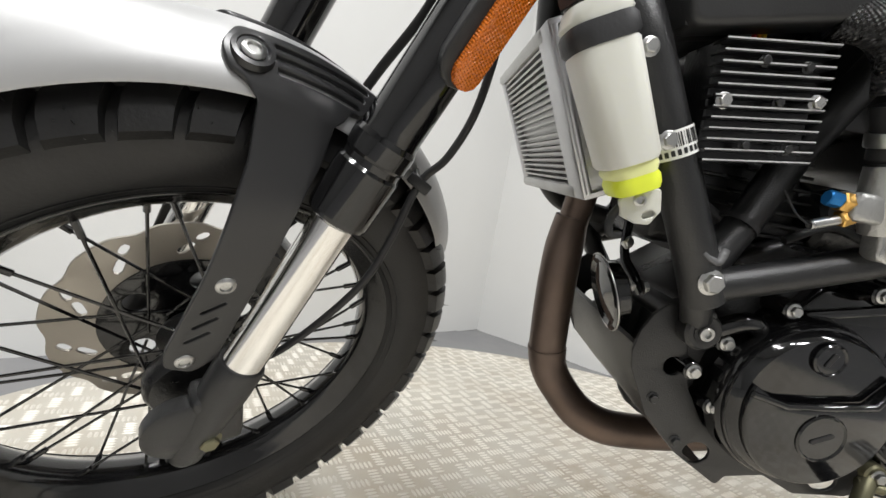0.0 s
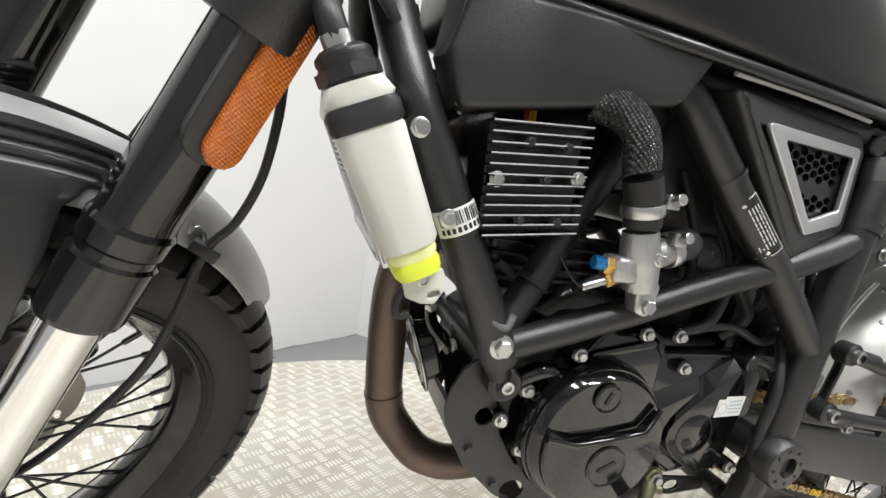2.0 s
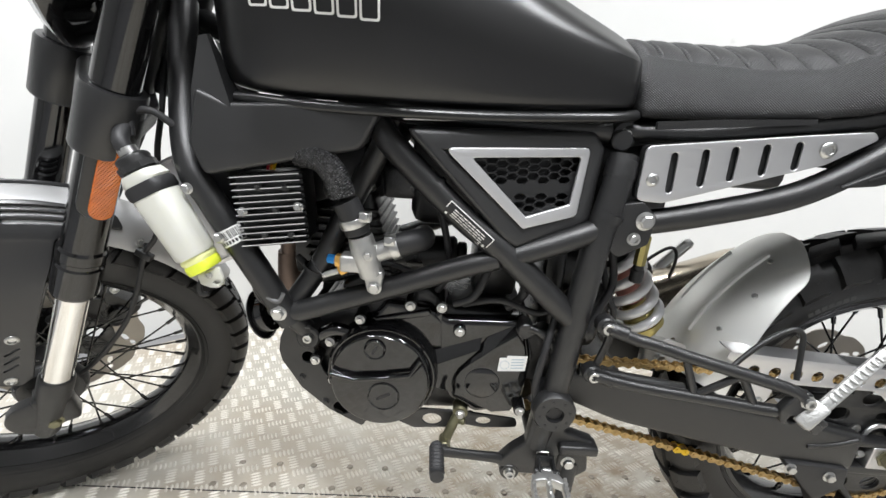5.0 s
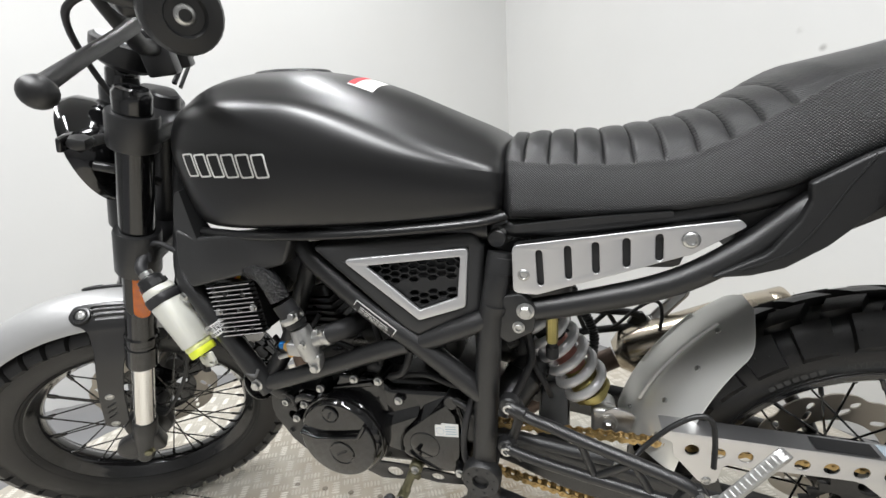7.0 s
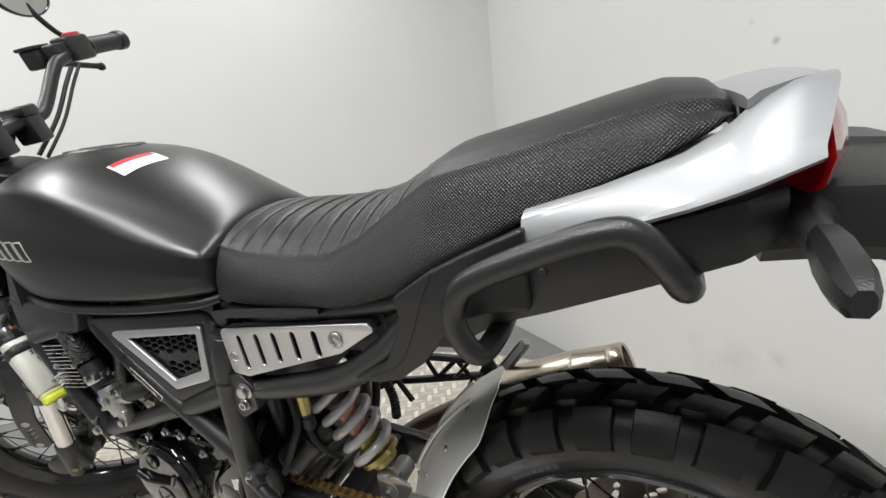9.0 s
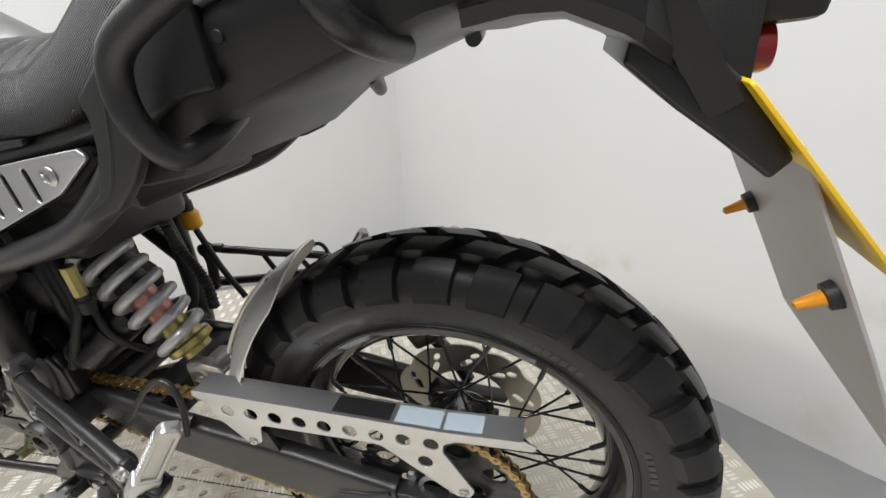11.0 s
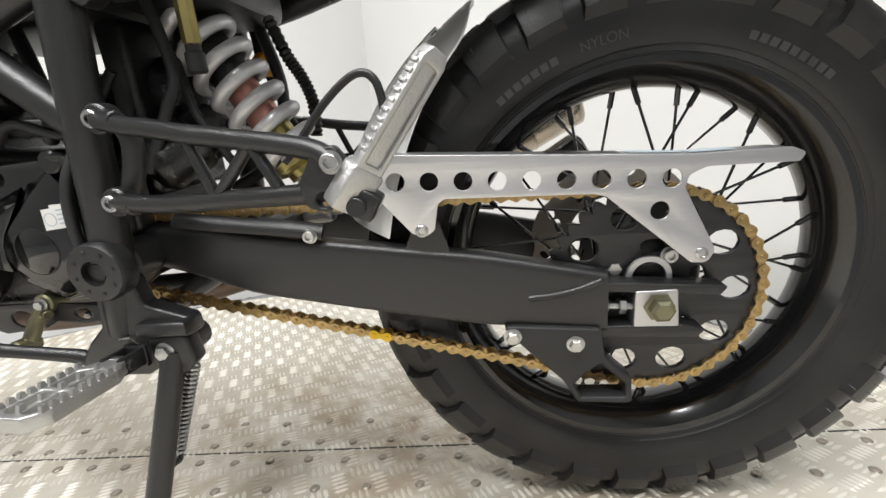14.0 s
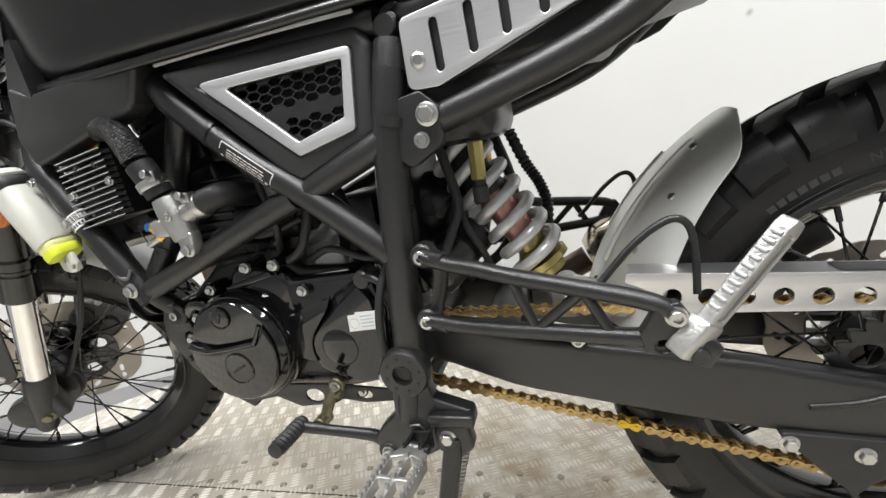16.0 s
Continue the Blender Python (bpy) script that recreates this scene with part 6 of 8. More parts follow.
# radiator
rad_m = Matrix(((0.44, 0.0, -0.9, 0.335), (0, 1, 0, 0.03), (-0.9, 0, -0.44, 0.66), (0, 0, 0, 1)))
radiator = part("radiator", moved(box(-0.066, 0.066, -0.1, 0.1, -0.003, 0.003), rad_m), CASTALU, moto, "grey aluminium finned radiator behind the front wheel")
for a_, b_2 in ((-0.078, -0.064), (0.066, 0.080)):
    part("radiator_tank", moved(box(a_, b_2, -0.118, 0.118, -0.016, 0.016, 0.005), rad_m), CASTALU, radiator)
for a_, b_2 in ((-0.140, -0.10), (0.10, 0.118)):
    part("radiator_side", moved(box(-0.078, 0.080, a_, b_2, -0.016, 0.014, 0.003), rad_m), ALU, radiator, "plain aluminium end frame")
part("frame_bead", moved(tube([(-0.072, -0.1415, -0.011), (-0.072, -0.1415, 0.009), (0.074, -0.1415, 0.009), (0.074, -0.1415, -0.011), (-0.072, -0.1415, -0.011)], 0.0028, 8, 0), rad_m), ALU, radiator)
RADFIN = box(-0.0012, 0.0012, -0.10, 0.10, -0.012, 0.012)
for k in range(20):
    part("radiator_fin", RADFIN, CASTALU, radiator, at=rad_m @ pose(-0.062 + 0.0065 * k, 0, 0))
part("fan_shroud", moved(joined([box(-0.075, 0.075, -0.105, 0.105, -0.075, -0.02, 0.012), lathe([(0, -0.10), (0.04, -0.10), (0.06, -0.075), (0, -0.075)], 24)]), rad_m), PLASTIC, radiator, "black fan shroud behind the radiator")
for pts in (((0.37, -0.07, 0.73), (0.40, -0.09, 0.745), (0.44, -0.11, 0.75)), ((0.37, 0.10, 0.60), (0.41, 0.12, 0.57), (0.47, 0.11, 0.56))):
    part("radiator_hose", tube(pts, 0.014, 12), RUBBERPART, radiator)
# coolant bottle, leaning along the front tube
A, B_ = Vector((0.3055, -0.155, 0.7204)), Vector((0.3775, -0.155, 0.5854))


def bottle(s0, s1, wide0, wide1, deep, edge=0.016):
    ax = (B_ - A).normalized()
    sd = Vector((ax.z, 0, -ax.x))
    rings = []
    for s, w in ((s0, wide0 * 0.9), (s0 + 0.004, wide0), (s1 - 0.004, wide1), (s1, wide1 * 0.9)):
        c = A + ax * s * 0.88
        o = fillet([(-w, -deep), (w, -deep), (w, deep), (-w, deep)], edge, 4)
        rings.append([c + sd * u + Vector((0, v, 0)) for u, v in o])
    return loft(rings, angle=40)


tank_b = part("coolant_bottle", bottle(0.028, 0.128, 0.0245, 0.0222, 0.022), MILK, moto, "milky coolant bottle with yellow coolant in its foot")
part("bottle_shoulder", bottle(-0.004, 0.012, 0.022, 0.0255, 0.021), MILK, tank_b)
part("bottle_band", bottle(0.011, 0.030, 0.0262, 0.0262, 0.0227), RUBBERPART, tank_b, "black rubber band")
part("bottle_foot", bottle(0.1275, 0.1385, 0.0188, 0.0184, 0.020, 0.012), mat("tinted_milky_plastic", (0.76, 0.78, 0.36), 0.36, vary=0.08, scale=30, bump=0.03, sub=0.25), tank_b, "milky foot tinted by the coolant")
part("coolant", bottle(0.1380, 0.1530, 0.0184, 0.0180, 0.0198, 0.012), COOLANT, tank_b, "yellow coolant")
bax = (B_ - A).normalized()
part("bottle_cap", moved(lathe([(0, 0), (0.019, 0)] + [(0.019 + 0.0008 * (k % 2), 0.002 + 0.0022 * k) for k in range(8)] + [(0.019, 0.021), (0.015, 0.024), (0.005, 0.025), (0.005, 0.034), (0, 0.034)], 24), along(A - bax * 0.002, A - bax)), PLASTIC, tank_b, "ribbed black cap")
part("cap_ring", moved(lathe([(0.019, 0.0), (0.0225, 0.0), (0.0225, 0.008), (0.019, 0.008)], 8, True), along(A - bax * 0.006, A - bax)), PLASTIC, tank_b)
part("hose_clip", moved(lathe([(0.0095, 0.0), (0.0108, 0.0), (0.0108, 0.008), (0.0095, 0.008)], 20, True), along(A - bax * 0.027, A - bax)), STEEL, tank_b, "steel clip on the filler hose")
part("filler_hose", tube([A - bax * 0.020, A - bax * 0.045, A - bax * 0.065 + Vector((0.004, 0.02, 0.0))], 0.0095, 14), RUBBERPART, tank_b)
part("bottle_tab", joined([side_plate([fillet([(0.358, 0.594), (0.388, 0.608), (0.3925, 0.590), (0.386, 0.578), (0.375, 0.577), (0.362, 0.581)], 0.004), slot(0.3835, 0.5855, 0.0055, 0.0105, -65)], -0.158, 0.005, 0.001)]), MILK, tank_b)
part("tab_backing", side_plate([fillet([(0.376, 0.592), (0.390, 0.594), (0.390, 0.580), (0.376, 0.580)], 0.003)], -0.1545, 0.002), MILK, tank_b)
part("bottle_drain", tube([(0.362, -0.155, 0.588), (0.357, -0.156, 0.577), (0.359, -0.156, 0.566), (0.368, -0.154, 0.566)], 0.0035, 8), RUBBERPART, tank_b)
bolt(tank_b, 0.3735, -0.1605, 0.5955, 0.0062, BUTTON)
for s, q in ((0.03, 0), (0.10, 1)):
    p_ = A + bax * s + Vector((0.035, 0.012, 0.012))
    part("bottle_stay", tube([p_, p_ + Vector((0.02, 0.01, 0.0))], 0.006, 8), STEEL, tank_b)
    bolt(tank_b, p_.x, p_.y - 0.008, p_.z, 0.0065, HEX)
part("overflow_hose", tube([(0.287, -0.14, 0.765), (0.288, -0.135, 0.79), (0.31, -0.13, 0.795), (0.335, -0.12, 0.775), (0.37, -0.10, 0.75)], 0.0045, 10), RUBBERPART, tank_b)
tank_b.matrix_basis = Matrix.Translation((0.004, -0.010, -0.003)) @ tank_b.matrix_basis
# finned regulator
rx = side_plate([fillet([(0.414, 0.722), (0.499, 0.733), (0.505, 0.643), (0.422, 0.630)], 0.004)], -0.128, 0.044, 0.002)
regulator = part("regulator", rx, ENGBLK, moto, "black finned regulator with bright fin edges")
for k in range(12):
    f = k / 11
    xa, za = 0.413 + 0.008 * f, 0.7205 - 0.088 * f
    xb, zb = 0.4995 + 0.006 * f, 0.731 - 0.086 * f
    fin = part("fin", side_plate([[(xa, za), (xb, zb), (xb, zb - 0.0022), (xa, za - 0.0022)]], -0.153, 0.018), ENGBLK, regulator)
    part("fin_edge", side_plate([[(xa, za), (xb, zb), (xb, zb - 0.0011), (xa, za - 0.0011)]], -0.1622, 0.0006), FINEDGE, fin)
for x, z, r, k_ in ((0.425, 0.677, 0.0056, HEX), (0.496, 0.688, 0.0056, HEX), (0.447, 0.710, 0.0042, HEXBLK), (0.481, 0.711, 0.0042, HEXBLK), (0.467, 0.683, 0.0042, HEXBLK), (0.451, 0.648, 0.0042, HEXBLK), (0.485, 0.651, 0.0042, HEXBLK)):
    bolt(regulator, x, -0.160, z, r, k_)
for k, m_ in enumerate((REDPRINT, ORANGE, YELLOW)):
    part("wire", tube([(0.45 + 0.004 * k, -0.135, 0.728), (0.452 + 0.004 * k, -0.13, 0.742), (0.455 + 0.004 * k, -0.12, 0.76)], 0.0018, 6), m_, regulator)
# thermostat and hoses
thermo = part("thermostat", joined([tube([(0.573, -0.158, 0.655), (0.580, -0.158, 0.630), (0.588, -0.158, 0.602)], [0.0155, 0.017, 0.018, 0.0165, 0.015], 18), tube([(0.585, -0.152, 0.628), (0.60, -0.152, 0.634), (0.618, -0.15, 0.641)], 0.0135, 16),
             box(0.548, 0.575, -0.170, -0.145, 0.607, 0.630, 0.004), side_plate([fillet([(0.578, 0.606), (0.606, 0.612), (0.600, 0.580), (0.584, 0.578)], 0.007)], -0.158, 0.018, 0.003)]), CASTALU, moto, "cast aluminium thermostat housing")
bolt(thermo, 0.593, -0.166, 0.588, 0.0085, HEX)
bolt(thermo, 0.586, -0.175, 0.634, 0.006, HEX)
part("hose_neck", tube([(0.556, -0.163, 0.700), (0.565, -0.162, 0.680), (0.571, -0.160, 0.660)], 0.0165, 18), RUBBERPART, thermo)
BRAID = weave(mat("braided_sleeve", (0.013, 0.013, 0.014), 0.28, vary=0.2, scale=40, bump=0.1, fine=420, dirt=(0.22, 0.22, 0.22), dirt_amount=0.5, dirt_scale=330), 0.0042, 0.0042, 1.0, True)
mesh_pts = [(0.497, -0.150, 0.752), (0.525, -0.158, 0.749), (0.543, -0.163, 0.732), (0.553, -0.163, 0.706)]
part("braided_hose", tube(mesh_pts, 0.0158, 18), BRAID, thermo, "hose in a black braided sleeve")


def clamp(a, b_, r, knob):
    ob = part("hose_clamp", moved(lathe([(r - 0.001, 0), (r + 0.0015, 0), (r + 0.0022, 0.001), (r + 0.0022, 0.010), (r + 0.0015, 0.011), (r - 0.001, 0.011)], 28, True), along(a, b_)), STEEL, thermo, "steel hose clamp")
    p = Vector(a) + Vector(knob)
    part("clamp_screw", joined([box(p.x - 0.007, p.x + 0.007, p.y - 0.006, p.y + 0.006, p.z - 0.006, p.z + 0.006, 0.001), rod(p + Vector((0, -0.014, 0.004)), p, 0.0052, 10)]), STEEL, ob)


clamp((0.5645, -0.162, 0.680), (0.571, -0.160, 0.660), 0.0165, (0.018, -0.010, 0.004))
clamp((0.612, -0.150, 0.6385), (0.63, -0.149, 0.645), 0.0150, (0.0, -0.012, 0.014))
part("elbow_hose", tube([(0.612, -0.150, 0.6385), (0.630, -0.148, 0.645), (0.645, -0.140, 0.648), (0.652, -0.120, 0.645), (0.650, -0.09, 0.64)], 0.0160, 16), RUBBERPART, thermo, "black rubber elbow hose")
part("brass_fitting", joined([rod((0.553, -0.160, 0.620), (0.541, -0.160, 0.621), 0.0085, 6), rod((0.556, -0.160, 0.612), (0.546, -0.160, 0.606), 0.007, 6)]), BRASS, thermo, "brass fittings")
part("blue_plug", rod((0.543, -0.160, 0.621), (0.531, -0.159, 0.622), 0.0065, 8), BLUE, thermo, "blue sensor plug")
part("wire_plug", rod((0.548, -0.160, 0.607), (0.524, -0.160, 0.598), 0.0042, 10), STEEL, thermo)
part("wire_plug_lead", tube([(0.524, -0.160, 0.598), (0.515, -0.155, 0.605), (0.503, -0.150, 0.622)], 0.0009, 6), BLACKPRINT, thermo)

# ---- panels
wing = fillet([(0.369, 0.760), (0.384, 0.823), (0.420, 0.808), (0.592, 0.817), (0.600, 0.808), (0.578, 0.768), (0.570, 0.762), (0.384, 0.721)], [0.01, 0.006, 0.012, 0.004, 0.004, 0.006, 0.006, 0.012])
for s in (-1, 1):
    m_ = side_plate([wing], -0.148, 0.036, 0.006)
    fl = loft([[(0.386, -0.135, 0.880), (0.394, -0.135, 0.882), (0.398, -0.150, 0.880), (0.388, -0.150, 0.878)], [(0.372, -0.130, 0.822), (0.425, -0.130, 0.808), (0.425, -0.166, 0.806), (0.378, -0.160, 0.820)],
               [(0.366, -0.130, 0.758), (0.41, -0.130, 0.755), (0.41, -0.165, 0.755), (0.372, -0.160, 0.757)], [(0.380, -0.135, 0.724), (0.41, -0.135, 0.728), (0.41, -0.155, 0.728), (0.383, -0.155, 0.724)]], angle=25)
    m_ = joined([m_, fl])
    part("wing_panel", m_ if s < 0 else mirrored(m_), PANELLIT, moto, "matt black plastic panel below the tank")
def tucked(m):
    """The side panel leans in towards the rear and towards its foot's outside."""
    for v in m.vertices:
        x, y, z = v.co
        x, z = 0.9451 * x + 0.0278 * z + 0.0195, -0.0270 * x + 0.9322 * z + 0.0661
        v.co = Vector((x, y + 0.156 * (x - 0.6734) + 0.09 * (z - 0.7719) - 0.0035, z))
    return m


tri_out = fillet([(0.618, 0.797), (0.866, 0.811), (0.882, 0.790), (0.876, 0.690), (0.778, 0.648), (0.758, 0.660)], [0.006, 0.014, 0.012, 0.014, 0.012, 0.010])
tri_in = [(0.672, 0.772), (0.856, 0.787), (0.850, 0.703), (0.783, 0.683)]
silver_out = fillet([(0.669, 0.7765), (0.860, 0.7905), (0.854, 0.699), (0.783, 0.678)], [0.006, 0.008, 0.008, 0.006])
silver_in = fillet([(0.7055, 0.7665), (0.848, 0.7775), (0.842, 0.7145), (0.7845, 0.6945)], 0.003)
for s in (-1, 1):
    body = tucked(side_plate([tri_out, tri_in], -0.140, 0.036, 0.008))
    panel = part("side_panel", body if s < 0 else mirrored(body), PANELLIT, moto, "matt black triangular side panel with honeycomb vent")
    trim_m = tucked(side_plate([silver_out, silver_in], -0.159, 0.006, 0.0015))
    part("vent_trim", trim_m if s < 0 else mirrored(trim_m), ALUX, panel, "brushed silver trim frame")
    holes = []
    for i in range(14):
        for j in range(10):
            x = 0.690 + 0.0142 * i
            z = 0.795 - 0.0108 * j - (0.0054 if i % 2 else 0) + 0.075 * (x - 0.78)
            if abs(z - 0.729 - 0.06 * (x - 0.78)) < 0.0085 or not poly_inside(x, z, silver_in):
                continue
            holes.append([(x + 0.0084 * math.cos(radians(a)), z + 0.0052 * math.sin(radians(a)) + 0.0006 * math.cos(radians(a))) for a in range(0, 360, 60)])
    grid = tucked(side_plate([[(0.672, 0.772), (0.852, 0.785), (0.848, 0.705), (0.783, 0.685)]] + holes, -0.150, 0.005))
    part("vent_grid", grid if s < 0 else mirrored(grid), PLASTIC, panel, "black honeycomb grid with a plain bar")
    back = tucked(side_plate([[(0.66, 0.775), (0.87, 0.79), (0.865, 0.69), (0.78, 0.67)]], -0.120, 0.004))
    part("vent_back", back if s < 0 else mirrored(back), RUBBERPART, panel)
    part("panel_strip", tube([(0.625, s * 0.162, 0.802), (0.72, s * 0.152, 0.806), (0.80, s * 0.140, 0.809), (0.862, s * 0.130, 0.811)], 0.0022, 8), GREYCLEAR, panel)
part("airbox", box(0.63, 0.87, -0.096, 0.096, 0.655, 0.80, 0.02), PLASTIC, moto, "black plastic airbox between the side panels")
part("air_duct", joined([box(0.87, 0.99, -0.09, 0.09, 0.66, 0.79, 0.02), box(0.93, 1.13, -0.10, 0.10, 0.735, 0.81, 0.015)]), PLASTIC, moto, "black plastic box under the seat")
part("battery_box", joined([tube([(0.86, 0.0, 0.58), (0.895, 0.0, 0.575), (0.905, 0.0, 0.57), (0.93, 0.0, 0.57)], [0.05, 0.052, 0.044, 0.05, 0.042], 20), box(0.835, 0.868, -0.07, 0.07, 0.47, 0.66, 0.01)]), ENGBLK, moto, "black rubber duct behind the frame tube")
part("breather_can", moved(lathe([(0, -0.006), (0.020, -0.006), (0.026, 0.0), (0.0275, 0.006), (0.0275, 0.040), (0.029, 0.042), (0.029, 0.050), (0.0265, 0.052), (0.0265, 0.085), (0.020, 0.092), (0, 0.093)], 28), along((0.886, -0.092, 0.502), (0.928, -0.036, 0.540)) @ Matrix.Diagonal((1.12, 1.12, 1, 1))), ENGBLK, moto, "round black breather can")
# alu side plate
ap = fillet([(0.922, 0.787), (1.104, 0.8105), (1.172, 0.818), (1.180, 0.810), (1.128, 0.778), (0.953, 0.7195), (0.921, 0.7205)], [0.010, 0.01, 0.006, 0.006, 0.012, 0.012, 0.010])
slots_ = [slot(x, z, 0.0085, 0.049 - 0.004 * k, 2) for k, (x, z) in enumerate(((0.957, 0.757), (0.992, 0.765), (1.0245, 0.772), (1.059, 0.779), (1.094, 0.786)))]
def leaning(m):
    for v in m.vertices:
        v.co.x -= 0.0068
        v.co.y += float(np.interp(v.co.x, (0.915, 1.12), (0.012, 0.003)))
    return m


for s in (-1, 1):
    m_ = leaning(side_plate([ap] + slots_, -0.160, 0.004, 0.0012))
    sp = part("side_plate", m_ if s < 0 else mirrored(m_), ALUX, moto, "brushed aluminium side plate with five slots")
    m_ = leaning(side_plate([ap], -0.150, 0.010))
    part("plate_backing", m_ if s < 0 else mirrored(m_), PLASTIC, sp)
    for x, y, z, r in ((0.9293, 0.1505, 0.747, 0.0095), (1.1190, 0.1590, 0.795, 0.0115)):
        bolt(sp, x, s * y, z, r, BUTTON, (0, s, 0))
part("seat_rail_cover", side_plate([fillet([(0.92, 0.815), (1.0, 0.822), (1.10, 0.828), (1.10, 0.822), (0.92, 0.806)], 0.002)], -0.152, 0.006), PLASTIC, moto, "black plastic strip under the seat")

# ---- labels on the tubes
def bend_on(m, p0, p1, r, turn=0.0):
    """Lays a flat mesh (x along, y round) on a tube."""
    mx = along(p0, p1)
    d = (mx.to_3x3().inverted() @ Vector((0, -1, 0)))
    a0 = math.atan2(d.y, d.x)
    for v in m.vertices:
        a = a0 + v.co.y / r + turn
        rr = r + v.co.z
        v.co = mx @ Vector((rr * math.cos(a), rr * math.sin(a), v.co.x))
    return m


def strip(x0, x1, y0, y1, z, n=10):
    vs, fs = [], []
    for i in range(n + 1):
        y = y0 + (y1 - y0) * i / n
        vs += [(x0, y, z), (x1, y, z)]
    for i in range(n):
        fs.append((2 * i, 2 * i + 1, 2 * i + 3, 2 * i + 2))
    return me(vs, fs, "strip")


def words(text, size):
    cu = bpy.data.curves.new("words", "FONT")
    cu.body, cu.size, cu.align_x, cu.align_y = text, size, "CENTER", "CENTER"
    ob = bpy.data.objects.new("words", cu)
    scene.collection.objects.link(ob)
    dg = bpy.context.evaluated_depsgraph_get()
    m = bpy.data.meshes.new_from_object(ob.evaluated_get(dg))
    bpy.data.objects.remove(ob)
    m.materials.clear()
    return m


L0, L1 = Vector((0.652, -0.146, 0.730)), Vector((0.765, -0.147, 0.637))
lr = 0.0172
LT = 0.6
plate_l = part("caution_label", bend_on(strip(0.040, 0.114, -0.0165, 0.0165, 0.0003), L0, L1, lr, LT), WHITE, frame_ob, "black caution label with white border and print")
part("label_field", bend_on(strip(0.0413, 0.1127, -0.0152, 0.0152, 0.0007), L0, L1, lr, LT), BLACKPRINT, plate_l)
cw = words("CAUTION", 0.0052)
cw.transform(Matrix.Translation((0.077, 0.0118, 0.0011)))
part("label_words", bend_on(cw, L0, L1, lr, LT), WHITE, plate_l)
lab_rng = random.Random(3)
for k in range(7):
    y_ = 0.0075 - 0.0031 * k
    x_ = 0.051
    while x_ < 0.103:
        ln_ = lab_rng.uniform(0.003, 0.009)
        part("print_bar", bend_on(strip(x_, min(x_ + ln_, 0.105), y_ - 0.0006, y_ + 0.0006, 0.0011, 2), L0, L1, lr, LT), WHITE, plate_l)
        x_ += ln_ + 0.0016
for x_ in (0.0455, 0.1085):
    part("label_rivet", bend_on(moved(lathe([(0, 0.0008), (0.0022, 0.0008), (0.0018, 0.0018), (0, 0.002)], 12), Matrix.Translation((x_, 0, 0))), L0, L1, lr, LT), STEEL, plate_l)
part("tube_band", bend_on(strip(-0.004, 0.002, -0.05, 0.05, 0.0012, 32), L0 + (L1 - L0) * 0.12, L1, 0.0170), FRAMEBLK, frame_ob)
K0, K1 = Vector((0.381, -0.143, 0.680)), Vector((0.445, -0.143, 0.566))
code = part("barcode_label", bend_on(strip(0.0335, 0.0555, -0.024, 0.024, 0.0004, 16), K0, K1, 0.0187), WHITE, frame_ob, "white barcode label round the front frame tube")
yb_ = -0.0195
while yb_ < 0.0185:
    wb_ = lab_rng.choice((0.0005, 0.0008, 0.0012))
    part("code_bar", bend_on(strip(0.0355, 0.0465, yb_, yb_ + wb_, 0.0008, 1), K0, K1, 0.0187), BLACKPRINT, code)
    yb_ += wb_ + lab_rng.choice((0.0006, 0.0009, 0.0014))
for k in range(9):
    part("print_bar", bend_on(strip(0.0485, 0.0530, -0.020 + 0.0045 * k, -0.0172 + 0.0045 * k, 0.0008, 1), K0, K1, 0.0187), BLACKPRINT, code)

# ---- passenger peg hangers, which splay outwards to the rear
def splay(x):
    return 0.170 + 0.26 * (x - 0.90)


